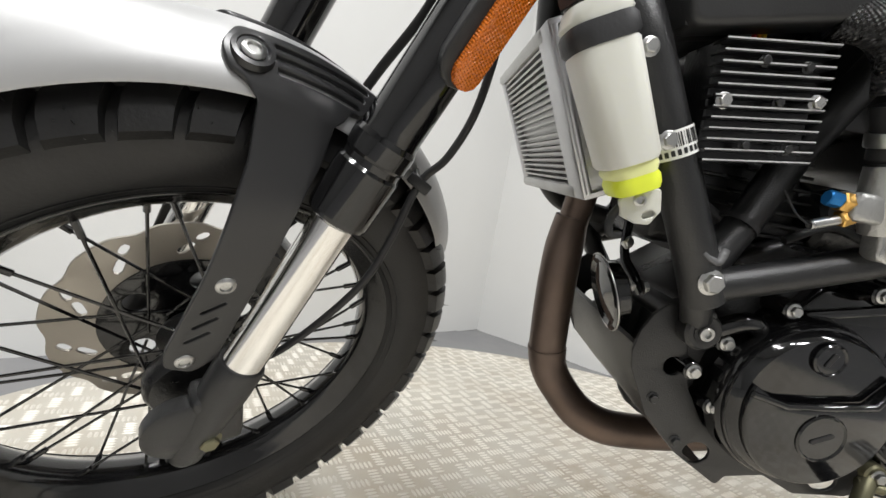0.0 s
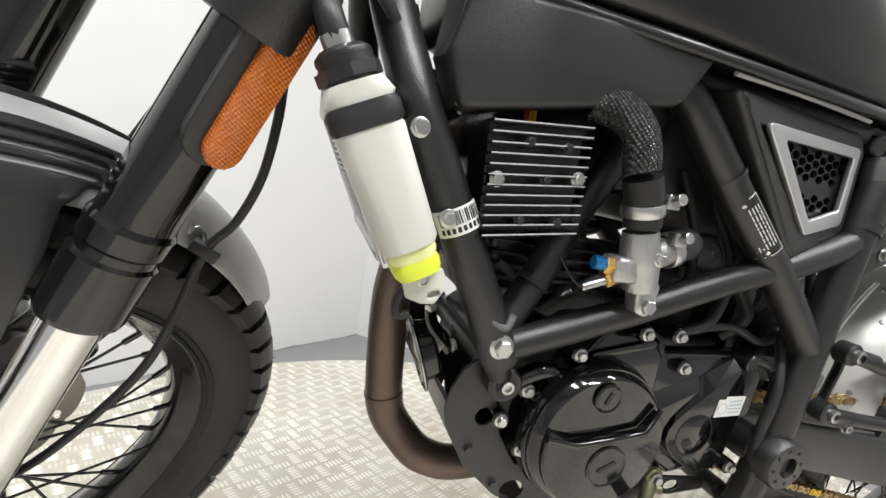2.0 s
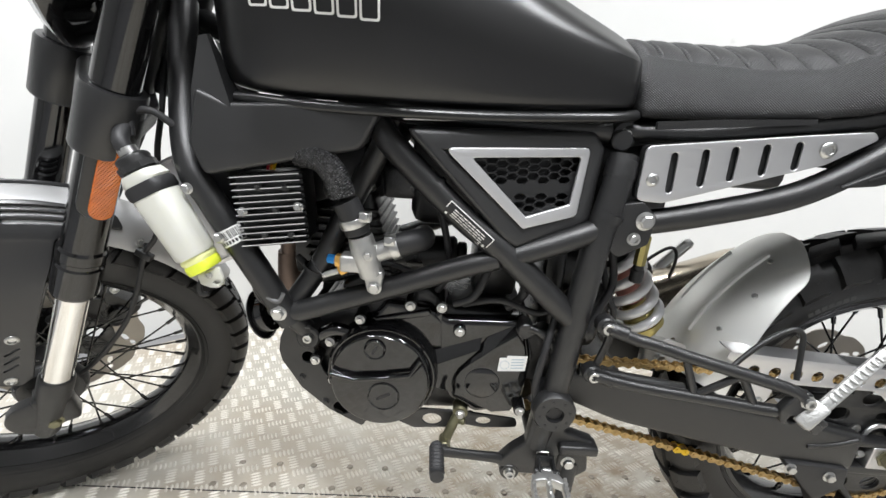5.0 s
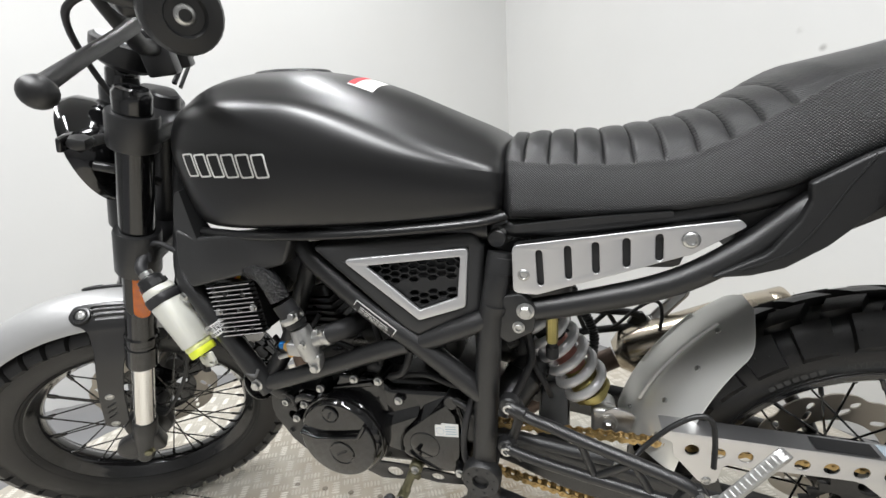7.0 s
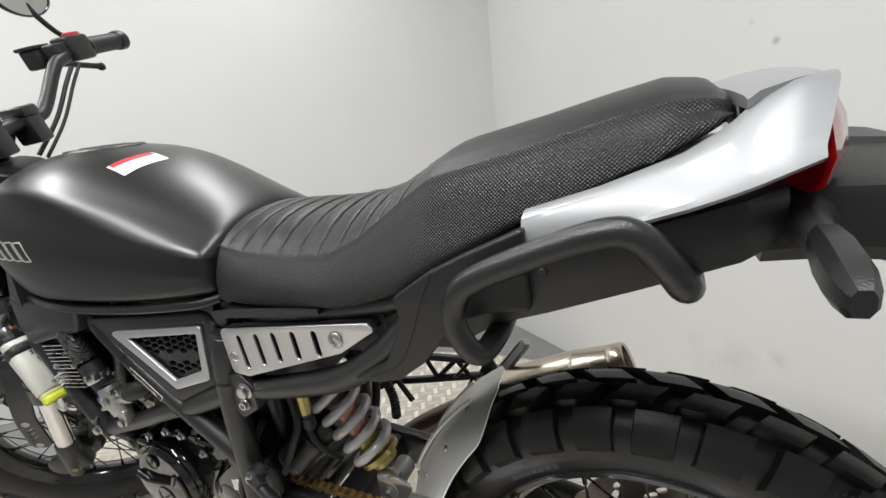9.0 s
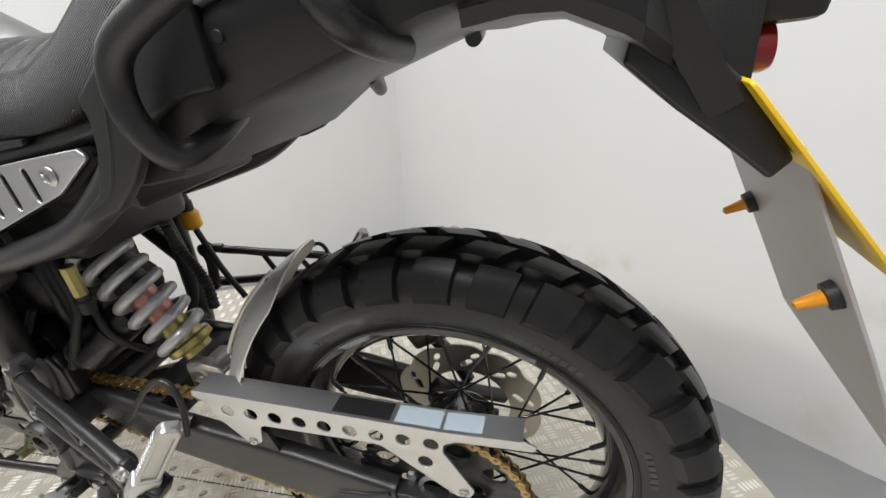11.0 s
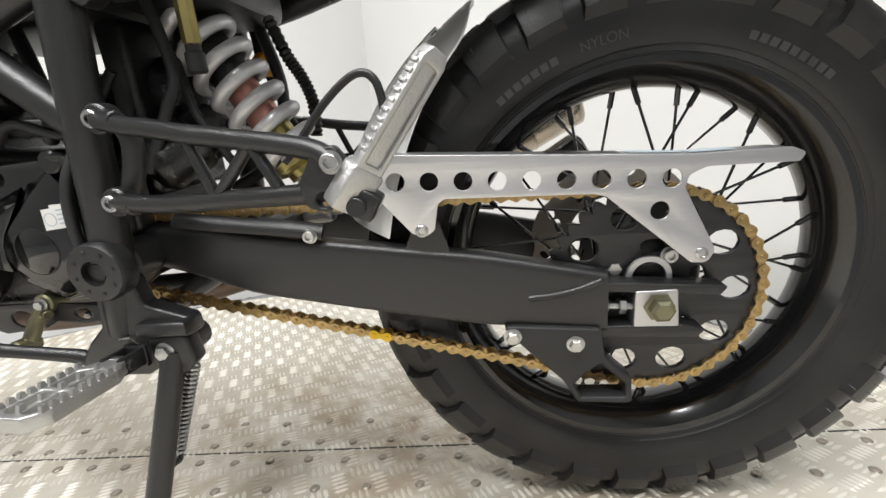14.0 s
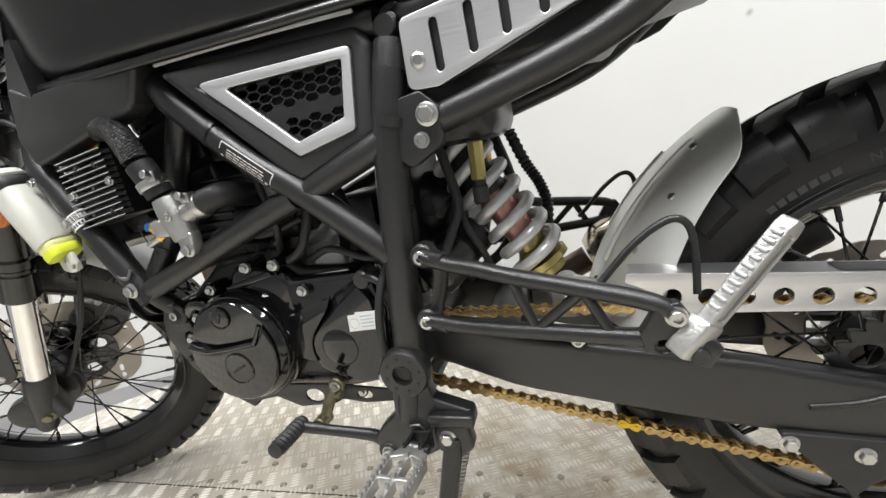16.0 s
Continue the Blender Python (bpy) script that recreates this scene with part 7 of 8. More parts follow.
def hanger(s):
    def hp(x, z, lift=0.0):
        return (x, s * (splay(x) + lift), z)
    up = part("peg_hanger", tube([hp(0.906, 0.552), hp(0.938, 0.5445), hp(0.960, 0.5415), hp(1.000, 0.5335), hp(1.045, 0.5265), hp(1.092, 0.5190), hp(1.118, 0.513), hp(1.131, 0.505)], 0.0082, 12), FRAMEBLK, moto, "black tubular passenger peg hanger")
    part("hanger_tube", tube([hp(0.899, 0.4795), hp(0.940, 0.4765), hp(0.990, 0.4770), hp(1.045, 0.4795), hp(1.092, 0.481), hp(1.118, 0.483)], 0.0082, 12), FRAMEBLK, up)
    for a_, b_2 in (((0.998, 0.533), (1.018, 0.480)), ((1.018, 0.480), (1.0625, 0.522)), ((1.0625, 0.522), (1.084, 0.482))):
        part("hanger_strut", rod(hp(*a_), hp(*b_2), 0.0052, 10), FRAMEBLK, up)
    for x, z in ((0.9030, 0.5535), (0.8966, 0.4790)):
        part("hanger_boss", joined([rod((x, s * 0.152, z), (x, s * 0.171, z), 0.0135, 18), rod(hp(x, z, -0.004), hp(x + 0.026, z - 0.004), 0.0090, 12)]), FRAMEBLK, up)
        bolt(up, x, s * 0.170, z, 0.0092, SOCKET, (0, s, 0))
    part("hanger_bracket", tube([(0.910, s * 0.154, 0.551), (0.916, s * 0.152, 0.534), (0.911, s * 0.152, 0.508), (0.902, s * 0.154, 0.482)], 0.0095, 10, 6, 0.5), FRAMEBLK, up)
    y_end = splay(1.125)
    part("hanger_plate", moved(side_plate([fillet([(1.104, 0.490), (1.117, 0.512), (1.134, 0.517), (1.143, 0.503), (1.139, 0.480), (1.124, 0.468), (1.108, 0.472)], 0.006), ring(1.1215, 0.4775, 0.0058, 16)], 0, 0.012, 0.002), Matrix.Translation((0, s * y_end, 0))), FRAMEBLK, up)
    bolt(up, 1.1315, s * (y_end + 0.006), 0.5045, 0.0080, SOCKET, (0, s, 0))
    p0, p1 = Vector((1.1475, s * 0.232, 0.4870)), Vector((1.2125, s * 0.222, 0.5720))
    lengthwise = (p1 - p0).normalized()
    face = Vector((0.78, s * 0.63, 0))
    face = (face - lengthwise * face.dot(lengthwise)).normalized()
    across = lengthwise.cross(face)
    PM = Matrix(((across.x, lengthwise.x, face.x, p0.x), (across.y, lengthwise.y, face.y, p0.y), (across.z, lengthwise.z, face.z, p0.z), (0, 0, 0, 1)))
    peg_out = fillet([(-0.0115, 0.0), (0.0115, 0.0), (0.0105, 0.100), (0.0070, 0.108), (-0.0070, 0.108), (-0.0105, 0.100)], 0.004)
    body = joined([plate([peg_out], 0.008, 0.001), plate([peg_out, fillet([(-0.0065, 0.018), (0.0065, 0.018), (0.0062, 0.096), (-0.0062, 0.096)], 0.002)], 0.013, 0.0015)])
    peg = part("passenger_peg", moved(body, PM), CASTALU, up, "folded cast aluminium passenger foot peg")
    part("peg_block", moved(box(-0.0140, 0.0140, -0.022, 0.014, -0.011, 0.008, 0.003), PM), CASTALU, up)
    tooth = box(-0.0012, 0.0012, -0.0016, 0.0016, -0.0045, 0.0045, 0.0005)
    edge = -1 if across.x > 0 else 1
    for k in range(10):
        part("peg_tooth", tooth, CASTALU, up, at=PM @ pose(edge * 0.0112, 0.026 + 0.0076 * k, 0))
    part("peg_hinge", moved(joined([box(-0.012, 0.012, -0.010, 0.014, -0.012, 0.010, 0.003), rod((-0.016, 0.004, -0.004), (0.016, 0.004, -0.004), 0.0075, 12)]), along(p0 + Vector((0.004, s * -0.006, -0.014)), p1)), FRAMEBLK, up)


for s_side in (-1, 1):
    hanger(s_side)
    part("wire_loop", tube([(1.070, s_side * 0.178, 0.503), (1.083, s_side * 0.172, 0.517), (1.112, s_side * 0.170, 0.549), (1.140, s_side * 0.170, 0.568), (1.156, s_side * 0.170, 0.562), (1.161, s_side * 0.172, 0.535), (1.160, s_side * 0.180, 0.500)], 0.0036, 8), FRAMEBLK, moto, "thin black wire loop on the peg hanger")

# ---- swingarm
arm_top = [(0.848, 0.441), (0.923, 0.437), (0.987, 0.4255), (1.111, 0.4065), (1.236, 0.388), (1.362, 0.360)]
arm_low = [(0.848, 0.393), (0.895, 0.381), (0.966, 0.3565), (1.10, 0.3290), (1.227, 0.3050), (1.362, 0.2910)]
for s in (-1, 1):
    rings = []
    for k in range(22):
        x = 0.848 + (1.362 - 0.848) * k / 21
        zt = float(np.interp(x, *zip(*arm_top)))
        zb = float(np.interp(x, *zip(*arm_low)))
        yc = s * (0.085 + 0.013 * min(1, (x - 0.848) / 0.15))
        rings.append([(x, yc + a, b_) for a, b_ in fillet([(-0.0135, zb), (0.0135, zb), (0.0135, zt), (-0.0135, zt)], 0.011, 4)])
    arm = part("swingarm", loft(rings, angle=50), FRAMEBLK, moto, "satin black box section swingarm")
    yp = s * 0.096
    for name_, o in (("arm_fork", [(1.345, 0.3500), (1.484, 0.3390), (1.476, 0.3290), (1.366, 0.3375), (1.345, 0.3385)]), ("arm_fork", [(1.345, 0.2985), (1.44, 0.2965), (1.466, 0.2905), (1.457, 0.2815), (1.345, 0.2845)])):
        part(name_, side_plate([fillet(o, 0.004)], yp, 0.024, 0.002), FRAMEBLK, arm)
    part("arm_crease", tube([(1.28, s * 0.1105, 0.336), (1.32, s * 0.111, 0.341), (1.355, s * 0.111, 0.353)], 0.004, 8), FRAMEBLK, arm)
    blk = part("axle_block", side_plate([fillet([(1.3895, 0.2965), (1.4365, 0.2955), (1.4330, 0.3382), (1.3900, 0.3377)], 0.003)], yp, 0.027, 0.002), ALU, arm, "aluminium axle block")
    part("axle_nut", moved(lathe([(0, 0), (0.016, 0), (0.016, 0.003), (0.0128, 0.004), (0.0128, 0.013), (0.009, 0.016), (0, 0.016)], 6, angle=20), along((1.4142, s * 0.109, 0.3198), (1.4142, s * 0.3, 0.3198))), OLIVE, arm, "olive plated axle nut")
    part("adjuster_bolt", joined([rod((1.356, yp, 0.318), (1.392, yp, 0.3155), 0.0045, 10), rod((1.376, yp, 0.3165), (1.385, yp, 0.3160), 0.0090, 6), rod((1.358, yp, 0.3185), (1.366, yp, 0.318), 0.0090, 6)]), STEEL, arm)
part("arm_bridge", joined([box(0.93, 0.985, -0.10, 0.10, 0.365, 0.425, 0.012), rod((0.853, -0.14, 0.411), (0.853, 0.14, 0.411), 0.022, 18)]), FRAMEBLK, moto, "swingarm cross member")
part("arm_cover", tube([(0.90, -0.105, 0.446), (0.97, -0.108, 0.437), (1.03, -0.110, 0.430), (1.065, -0.106, 0.423)], 0.010, 10, 6, 0.6), PLASTIC, moto, "black plastic chain rubbing strip")
bolt(moto, 1.0532, -0.114, 0.4210, 0.0075, SOCKET)
part("arm_gusset", side_plate([fillet([(1.17, 0.44), (1.19, 0.425), (1.20, 0.390), (1.15, 0.392)], 0.004)], -0.105, 0.006), FRAMEBLK, moto, "small black chain guard lug")
bolt(moto, 1.3758, -0.078, 0.3540, 0.0095, HEX)
bolt(moto, 1.4300, -0.088, 0.3690, 0.0085, SOCKET)
part("axle_ring", moved(lathe([(0.018, 0), (0.024, 0), (0.025, 0.002), (0.024, 0.004), (0.018, 0.004)], 28, True), out(1.410, 0.345, -0.086)), ALU, moto, "aluminium spacer ring on the axle")
part("axle", rod((1.4142, -0.11, 0.320), (1.4142, 0.11, 0.320), 0.009, 14), STEEL, moto, "steel rear axle")

# ---- shock
S0, S1 = Vector((0.922, -0.030, 0.655)), Vector((1.034, -0.026, 0.468))
ax = (S1 - S0).normalized()
shock = part("shock_absorber", moved(lathe([(0, 0), (0.020, 0), (0.024, 0.006), (0.024, 0.075), (0.0, 0.078)], 24), along(S0, S1)), PLASTIC, moto, "rear shock absorber with silver coil spring")
part("damper_body", moved(lathe([(0.0, 0.07), (0.020, 0.07), (0.020, 0.140), (0, 0.141)], 24), along(S0, S1)), COPPERPINK, shock, "pink plated damper body")
part("damper_collar", moved(lathe([(0, 0.138), (0.0205, 0.138), (0.0205, 0.162), (0.022, 0.163), (0.026, 0.168), (0.026, 0.180), (0.034, 0.183), (0.034, 0.192), (0.022, 0.197), (0.022, 0.205), (0, 0.206)], 24), along(S0, S1)), BRASSGREEN, shock, "yellow zinc plated spring seat")
sm = along(S0, S1)
coil = []
for k in range(7 * 24 + 1):
    a = k / 24 * 2 * math.pi
    coil.append(sm @ Vector((0.0345 * math.cos(a), 0.0345 * math.sin(a), -0.01 + 0.195 * k / 168)))
part("spring", tube(coil, 0.0078, 10, 0), SPRING, shock, "silver painted coil spring")
hose_path = curve_points([(0.985, 0.035, 0.665), (1.003, 0.03, 0.620), (1.018, 0.03, 0.592), (1.027, 0.03, 0.56), (1.024, 0.03, 0.52)], 12)
part("ribbed_hose", tube(hose_path, [0.0088 if k % 2 else 0.0066 for k in range(len(hose_path))], 10, 0), RUBBERPART, moto, "black ribbed hose beside the shock")
part("shock_eye", joined([rod(S1 + ax * 0.02 + Vector((0, -0.03, 0)), S1 + ax * 0.02 + Vector((0, 0.03, 0)), 0.017, 18), box(1.02, 1.06, -0.055, -0.03, 0.42, 0.475, 0.008)]), CASTALU, shock)
bolt(shock, 1.046, -0.056, 0.447, 0.009, HEX)
part("pressure_switch", joined([rod((0.962, -0.095, 0.645), (0.961, -0.095, 0.605), 0.0075, 14), rod((0.961, -0.095, 0.612), (0.961, -0.095, 0.592), 0.0095, 14)]), RUBBERPART, moto, "small brake switch with rubber boot")
part("switch_body", rod((0.962, -0.095, 0.662), (0.961, -0.095, 0.618), 0.0088, 8), BRASSGREEN, bpy.data.objects["pressure_switch"])
part("fluid_bottle", moved(lathe([(0, 0), (0.012, 0), (0.016, 0.004), (0.017, 0.028), (0.013, 0.033), (0, 0.033)], 20), along((0.925, 0.136, 0.610), (0.922, 0.136, 0.65))), mat("amber_fluid_bottle", (0.85, 0.42, 0.02), 0.3, vary=0.08, scale=20, bump=0.02, sub=0.2), moto, "small amber breather bottle")
part("bottle_top", moved(lathe([(0, 0.033), (0.012, 0.033), (0.013, 0.05), (0, 0.052)], 18), along((0.925, 0.136, 0.610), (0.922, 0.136, 0.65))), RUBBERPART, bpy.data.objects["fluid_bottle"])
part("bottle_pipe", tube([(0.921, 0.136, 0.658), (0.918, 0.13, 0.69), (0.91, 0.10, 0.70), (0.90, 0.06, 0.71)], 0.011, 12), RUBBERPART, bpy.data.objects["fluid_bottle"])
part("bottle_pipe", tube([(0.925, 0.136, 0.612), (0.935, 0.136, 0.58), (0.96, 0.13, 0.53), (1.0, 0.12, 0.48)], 0.0055, 10), RUBBERPART, bpy.data.objects["fluid_bottle"])
for pts, r in ((((0.955, -0.05, 0.49), (0.948, -0.075, 0.53), (0.932, -0.075, 0.565), (0.915, -0.06, 0.63)), 0.005), (((0.89, -0.11, 0.50), (0.92, -0.10, 0.56), (0.93, -0.09, 0.60), (0.91, -0.08, 0.68)), 0.006), (((0.90, 0.02, 0.46), (0.96, 0.04, 0.50), (0.98, 0.05, 0.58), (0.96, 0.06, 0.66)), 0.008)):
    part("rear_cable", tube(pts, r, 8), RUBBERPART, moto, "black cable near the shock")

# ---- hugger
HUG = Vector((1.420, 0.0, 0.338))
def hugger_mesh(n=30, k=18, thick=0.002):
    verts, faces = [], []
    for lay in (0, 1):
        for i in range(n + 1):
            f = i / n
            a = radians(166 - 46 * f)
            near = -0.101 + 0.034 * f ** 1.6 + 0.045 * max(0, (f - 0.82) / 0.18) ** 2.5
            far = 0.072 - 0.012 * f - 0.040 * max(0, (f - 0.80) / 0.20) ** 2.5
            for j in range(k + 1):
                y = near + (far - near) * j / k
                rr = 0.362 - 0.052 * (abs(min(0, y - 0.01)) / 0.10) ** 2.4 - 0.03 * (max(0, y - 0.02) / 0.06) ** 2.4 - lay * thick
                verts.append((HUG.x + rr * math.cos(a), y, HUG.z + rr * math.sin(a)))
    m = (n + 1) * (k + 1)
    q = lambda l, i, j: l * m + i * (k + 1) + j
    for i in range(n):
        for j in range(k):
            faces.append((q(0, i, j), q(0, i, j + 1), q(0, i + 1, j + 1), q(0, i + 1, j)))
            faces.append((q(1, i, j), q(1, i + 1, j), q(1, i + 1, j + 1), q(1, i, j + 1)))
        faces.append((q(0, i, 0), q(0, i + 1, 0), q(1, i + 1, 0), q(1, i, 0)))
        faces.append((q(0, i, k), q(1, i, k), q(1, i + 1, k), q(0, i + 1, k)))
    for j in range(k):
        faces.append((q(0, 0, j), q(1, 0, j), q(1, 0, j + 1), q(0, 0, j + 1)))
        faces.append((q(0, n, j), q(0, n, j + 1), q(1, n, j + 1), q(1, n, j)))
    return me(verts, faces, "hugger", True, 40)


hug_m = hugger_mesh()
hugger = part("hugger", hug_m, HUGALU, moto, "curved brushed aluminium hugger over the rear tyre")
for a_, y_ in ((150, -0.060), (138, -0.058), (129, -0.030), (160, -0.02), (159, -0.075)):
    r_ = 0.3622 - 0.052 * (abs(min(0, y_ - 0.01)) / 0.10) ** 2.4
    c_ = Vector((HUG.x + r_ * math.cos(radians(a_)), y_, HUG.z + r_ * math.sin(radians(a_))))
    part("rivet", moved(lathe([(0, 0), (0.0045, 0), (0.0035, 0.0018), (0, 0.0024)], 14), along(c_, c_ + Vector((math.cos(radians(a_)), -0.6, math.sin(radians(a_)))))), STEEL, hugger)
for y_, a0_, a1_ in ((-0.035, 155, 128), (0.03, 150, 132)):
    pts = [Vector((HUG.x + 0.3605 * math.cos(radians(a)), y_ + 0.0006 * (a0_ - a), HUG.z + 0.3605 * math.sin(radians(a)))) for a in np.linspace(a0_, a1_, 12)]
    part("hugger_bead", tube(pts, 0.0035, 8, 0), HUGALU, hugger)
part("hugger_stay", side_plate([fillet([(1.030, 0.430), (1.075, 0.430), (1.090, 0.470), (1.055, 0.480), (1.028, 0.465)], 0.012)], -0.052, 0.004, 0.001), ALU, hugger)

# ---- chain, sprockets, guard
CY = -0.078
C1, R1 = Vector((1.415, 0.325)), 0.1155
C0, R0 = Vector((0.810, 0.404)), 0.0440
teeth = []
for k in range(42 * 4):
    a = 2 * math.pi * k / 168
    rr = R1 + (0.006, 0.002, -0.005, 0.002)[k % 4]
    teeth.append((C1.x + rr * math.cos(a), C1.y + rr * math.sin(a)))
sp_holes = [ring(C1.x + 0.089 * math.cos(a), C1.y + 0.089 * math.sin(a), 0.0140, 12, 1.2) for a in np.arange(10) * 0.6283] + [ring(C1.x, C1.y, 0.030, 24)]
sp_holes += [slot(C1.x + 0.052 * math.cos(a), C1.y + 0.052 * math.sin(a), 0.016, 0.026, math.degrees(a)) for a in np.arange(5) * 1.2566 + 0.3]
part("rear_sprocket", side_plate([teeth] + sp_holes, CY, 0.006, 0.0008), FRAMEBLK, moto, "black rear sprocket with round lightening holes")
part("front_sprocket", rod((C0.x, CY - 0.004, C0.y), (C0.x, CY + 0.004, C0.y), R0 - 0.004, 32), CHAINDARK, moto, "greasy front sprocket")
d_ = C1 - C0
base_a = math.atan2(d_.y, d_.x)
off = math.asin((R1 - R0) / d_.length)
aT, aB = base_a + math.pi / 2 + off, base_a - math.pi / 2 - off
path = []
for k in range(60):
    a = aT + (aB - aT) * k / 59
    path.append((C1.x + R1 * math.cos(a), C1.y + R1 * math.sin(a)))
for k in range(30):
    a = aB + ((aT - 2 * math.pi) - aB) * k / 29
    path.append((C0.x + R0 * math.cos(a), C0.y + R0 * math.sin(a)))
path.append(path[0])
P_ = np.array(path)
# the upper run sags a little, the lower run bows over its slider
cum = np.concatenate([[0], np.cumsum(np.hypot(*np.diff(P_, axis=0).T))])
links = int(round(cum[-1] / 0.0159 / 2) * 2)
pitch = cum[-1] / links
stations = np.array([(np.interp(k * pitch, cum, P_[:, 0]), np.interp(k * pitch, cum, P_[:, 1])) for k in range(links + 1)])


def link_mesh(outer):
    hw = 0.0062 if outer else 0.0042
    o = []
    for k in range(9):
        a = math.pi / 2 + math.pi * k / 8
        o.append((0.0062 * math.cos(a), 0.0062 * math.sin(a)))
    o.append((0.0079, -0.0030))
    for k in range(9):
        a = -math.pi / 2 + math.pi * k / 8
        o.append((0.0159 + 0.0062 * math.cos(a), 0.0062 * math.sin(a)))
    o.append((0.0079, 0.0030))
    ms = [side_plate([o], s * hw, 0.0018) for s in (-1, 1)]
    if outer:
        ms += [rod((x, -0.0085, 0), (x, 0.0085, 0), 0.0024, 8) for x in (0, 0.0159)]
    else:
        ms += [rod((x, -0.004, 0), (x, 0.004, 0), 0.0048, 10) for x in (0, 0.0159)]
    m = joined(ms, "chain_link")
    m.materials.append(GOLD)
    return m


LINK = (link_mesh(True), link_mesh(False))
YLINK = LINK[0].copy()
YLINK.materials.clear()
YLINK.materials.append(YELLOW)
chain = new("drive_chain")
chain.parent = moto
for k in range(links):
    p, q = stations[k], stations[k + 1]
    a = math.degrees(math.atan2(q[1] - p[1], q[0] - p[0]))
    mesh_ = LINK[k % 2]
    if k % 2 == 0 and abs(p[0] - 1.118) < 0.017 and p[1] < 0.32 and q[0] < p[0]:
        mesh_ = YLINK
    part("chain_link", mesh_, GOLD, chain, at=pose(p[0], CY, p[1], 0, -a, 0))
def guard_y(x):
    """The chain guard runs in a little towards the rear."""
    return -0.1165 + 0.041 * (x - 1.173)


cg = fillet([(1.108, 0.501), (1.434, 0.4755), (1.528, 0.4745), (1.541, 0.4685), (1.536, 0.4605), (1.452, 0.4625), (1.435, 0.4555), (1.433, 0.443), (1.467, 0.378), (1.460, 0.365), (1.444, 0.366), (1.358, 0.4405), (1.346, 0.4440), (1.200, 0.4505), (1.1925, 0.4465), (1.187, 0.419), (1.175, 0.412), (1.163, 0.418), (1.128, 0.461), (1.126, 0.482), (1.106, 0.491)],
            [0.004, 0.01, 0.008, 0.004, 0.004, 0.012, 0.010, 0.006, 0.009, 0.009, 0.008, 0.012, 0.010, 0.005, 0.006, 0.008, 0.010, 0.008, 0.008, 0.006, 0.004])
cgh = [ring(1.1520 + 0.0335 * k, 0.4712 - 0.00218 * k, 0.0092, 22) for k in range(9)] + [ring(1.410, 0.4228, 0.0092, 22)]
cg_m = joined([side_plate([cg] + cgh, 0.0, 0.0025, 0.0006), loft([[(x, -0.001, z), (x, 0.032, z), (x, 0.032, z + 0.0025), (x, -0.001, z + 0.0025)] for x, z in ((1.112, 0.4985), (1.28, 0.4855), (1.434, 0.4735), (1.525, 0.472))])])
for v_ in cg_m.vertices:
    v_.co.y += guard_y(v_.co.x)
cguard = part("chain_guard", cg_m, ALUX, moto, "brushed aluminium chain guard with round holes")
bolt(cguard, 1.1735, guard_y(1.1735) - 0.0015, 0.4195, 0.008, BUTTON)
bolt(cguard, 1.4535, guard_y(1.4535) - 0.0015, 0.3750, 0.008, BUTTON)
for x0_, x1_, m_ in ((1.300, 1.372, BLACKPRINT), (1.378, 1.432, BLUEPRINT), (1.436, 1.480, BLUEPRINT)):
    z_ = lambda x: float(np.interp(x, (1.112, 1.434, 1.525), (0.5010, 0.4760, 0.4745))) + 0.0008
    part("guard_sticker", me([(x0_, guard_y(x0_) + 0.003, z_(x0_)), (x1_, guard_y(x1_) + 0.003, z_(x1_)), (x1_, guard_y(x1_) + 0.028, z_(x1_)), (x0_, guard_y(x0_) + 0.028, z_(x0_))], [(0, 1, 2, 3)]), m_, cguard)
slider = part("chain_slider", side_plate([fillet([(1.247, 0.308), (1.355, 0.300), (1.359, 0.266), (1.388, 0.237), (1.389, 0.207), (1.330, 0.2095), (1.314, 0.238), (1.290, 0.262)], 0.006), fillet([(1.334, 0.2155), (1.382, 0.2145), (1.381, 0.232), (1.354, 0.258), (1.338, 0.246), (1.326, 0.232)], 0.003)], -0.104, 0.028, 0.003), RUBBERPART, moto, "black plastic chain slider")
for x, z in ((1.2607, 0.2955), (1.3272, 0.2840)):
    bolt(slider, x, -0.1185, z, 0.0085, HEX)
part("rear_caliper", joined([moved(box(-0.035, 0.035, -0.03, 0.03, -0.022, 0.022, 0.008), pose(1.355, 0.115, 0.455, 0, -30, 0)), tube([(1.36, 0.12, 0.42), (1.39, 0.12, 0.38), (1.41, 0.12, 0.34)], 0.012, 10)]), ENGBLK, moto, "black rear brake caliper")

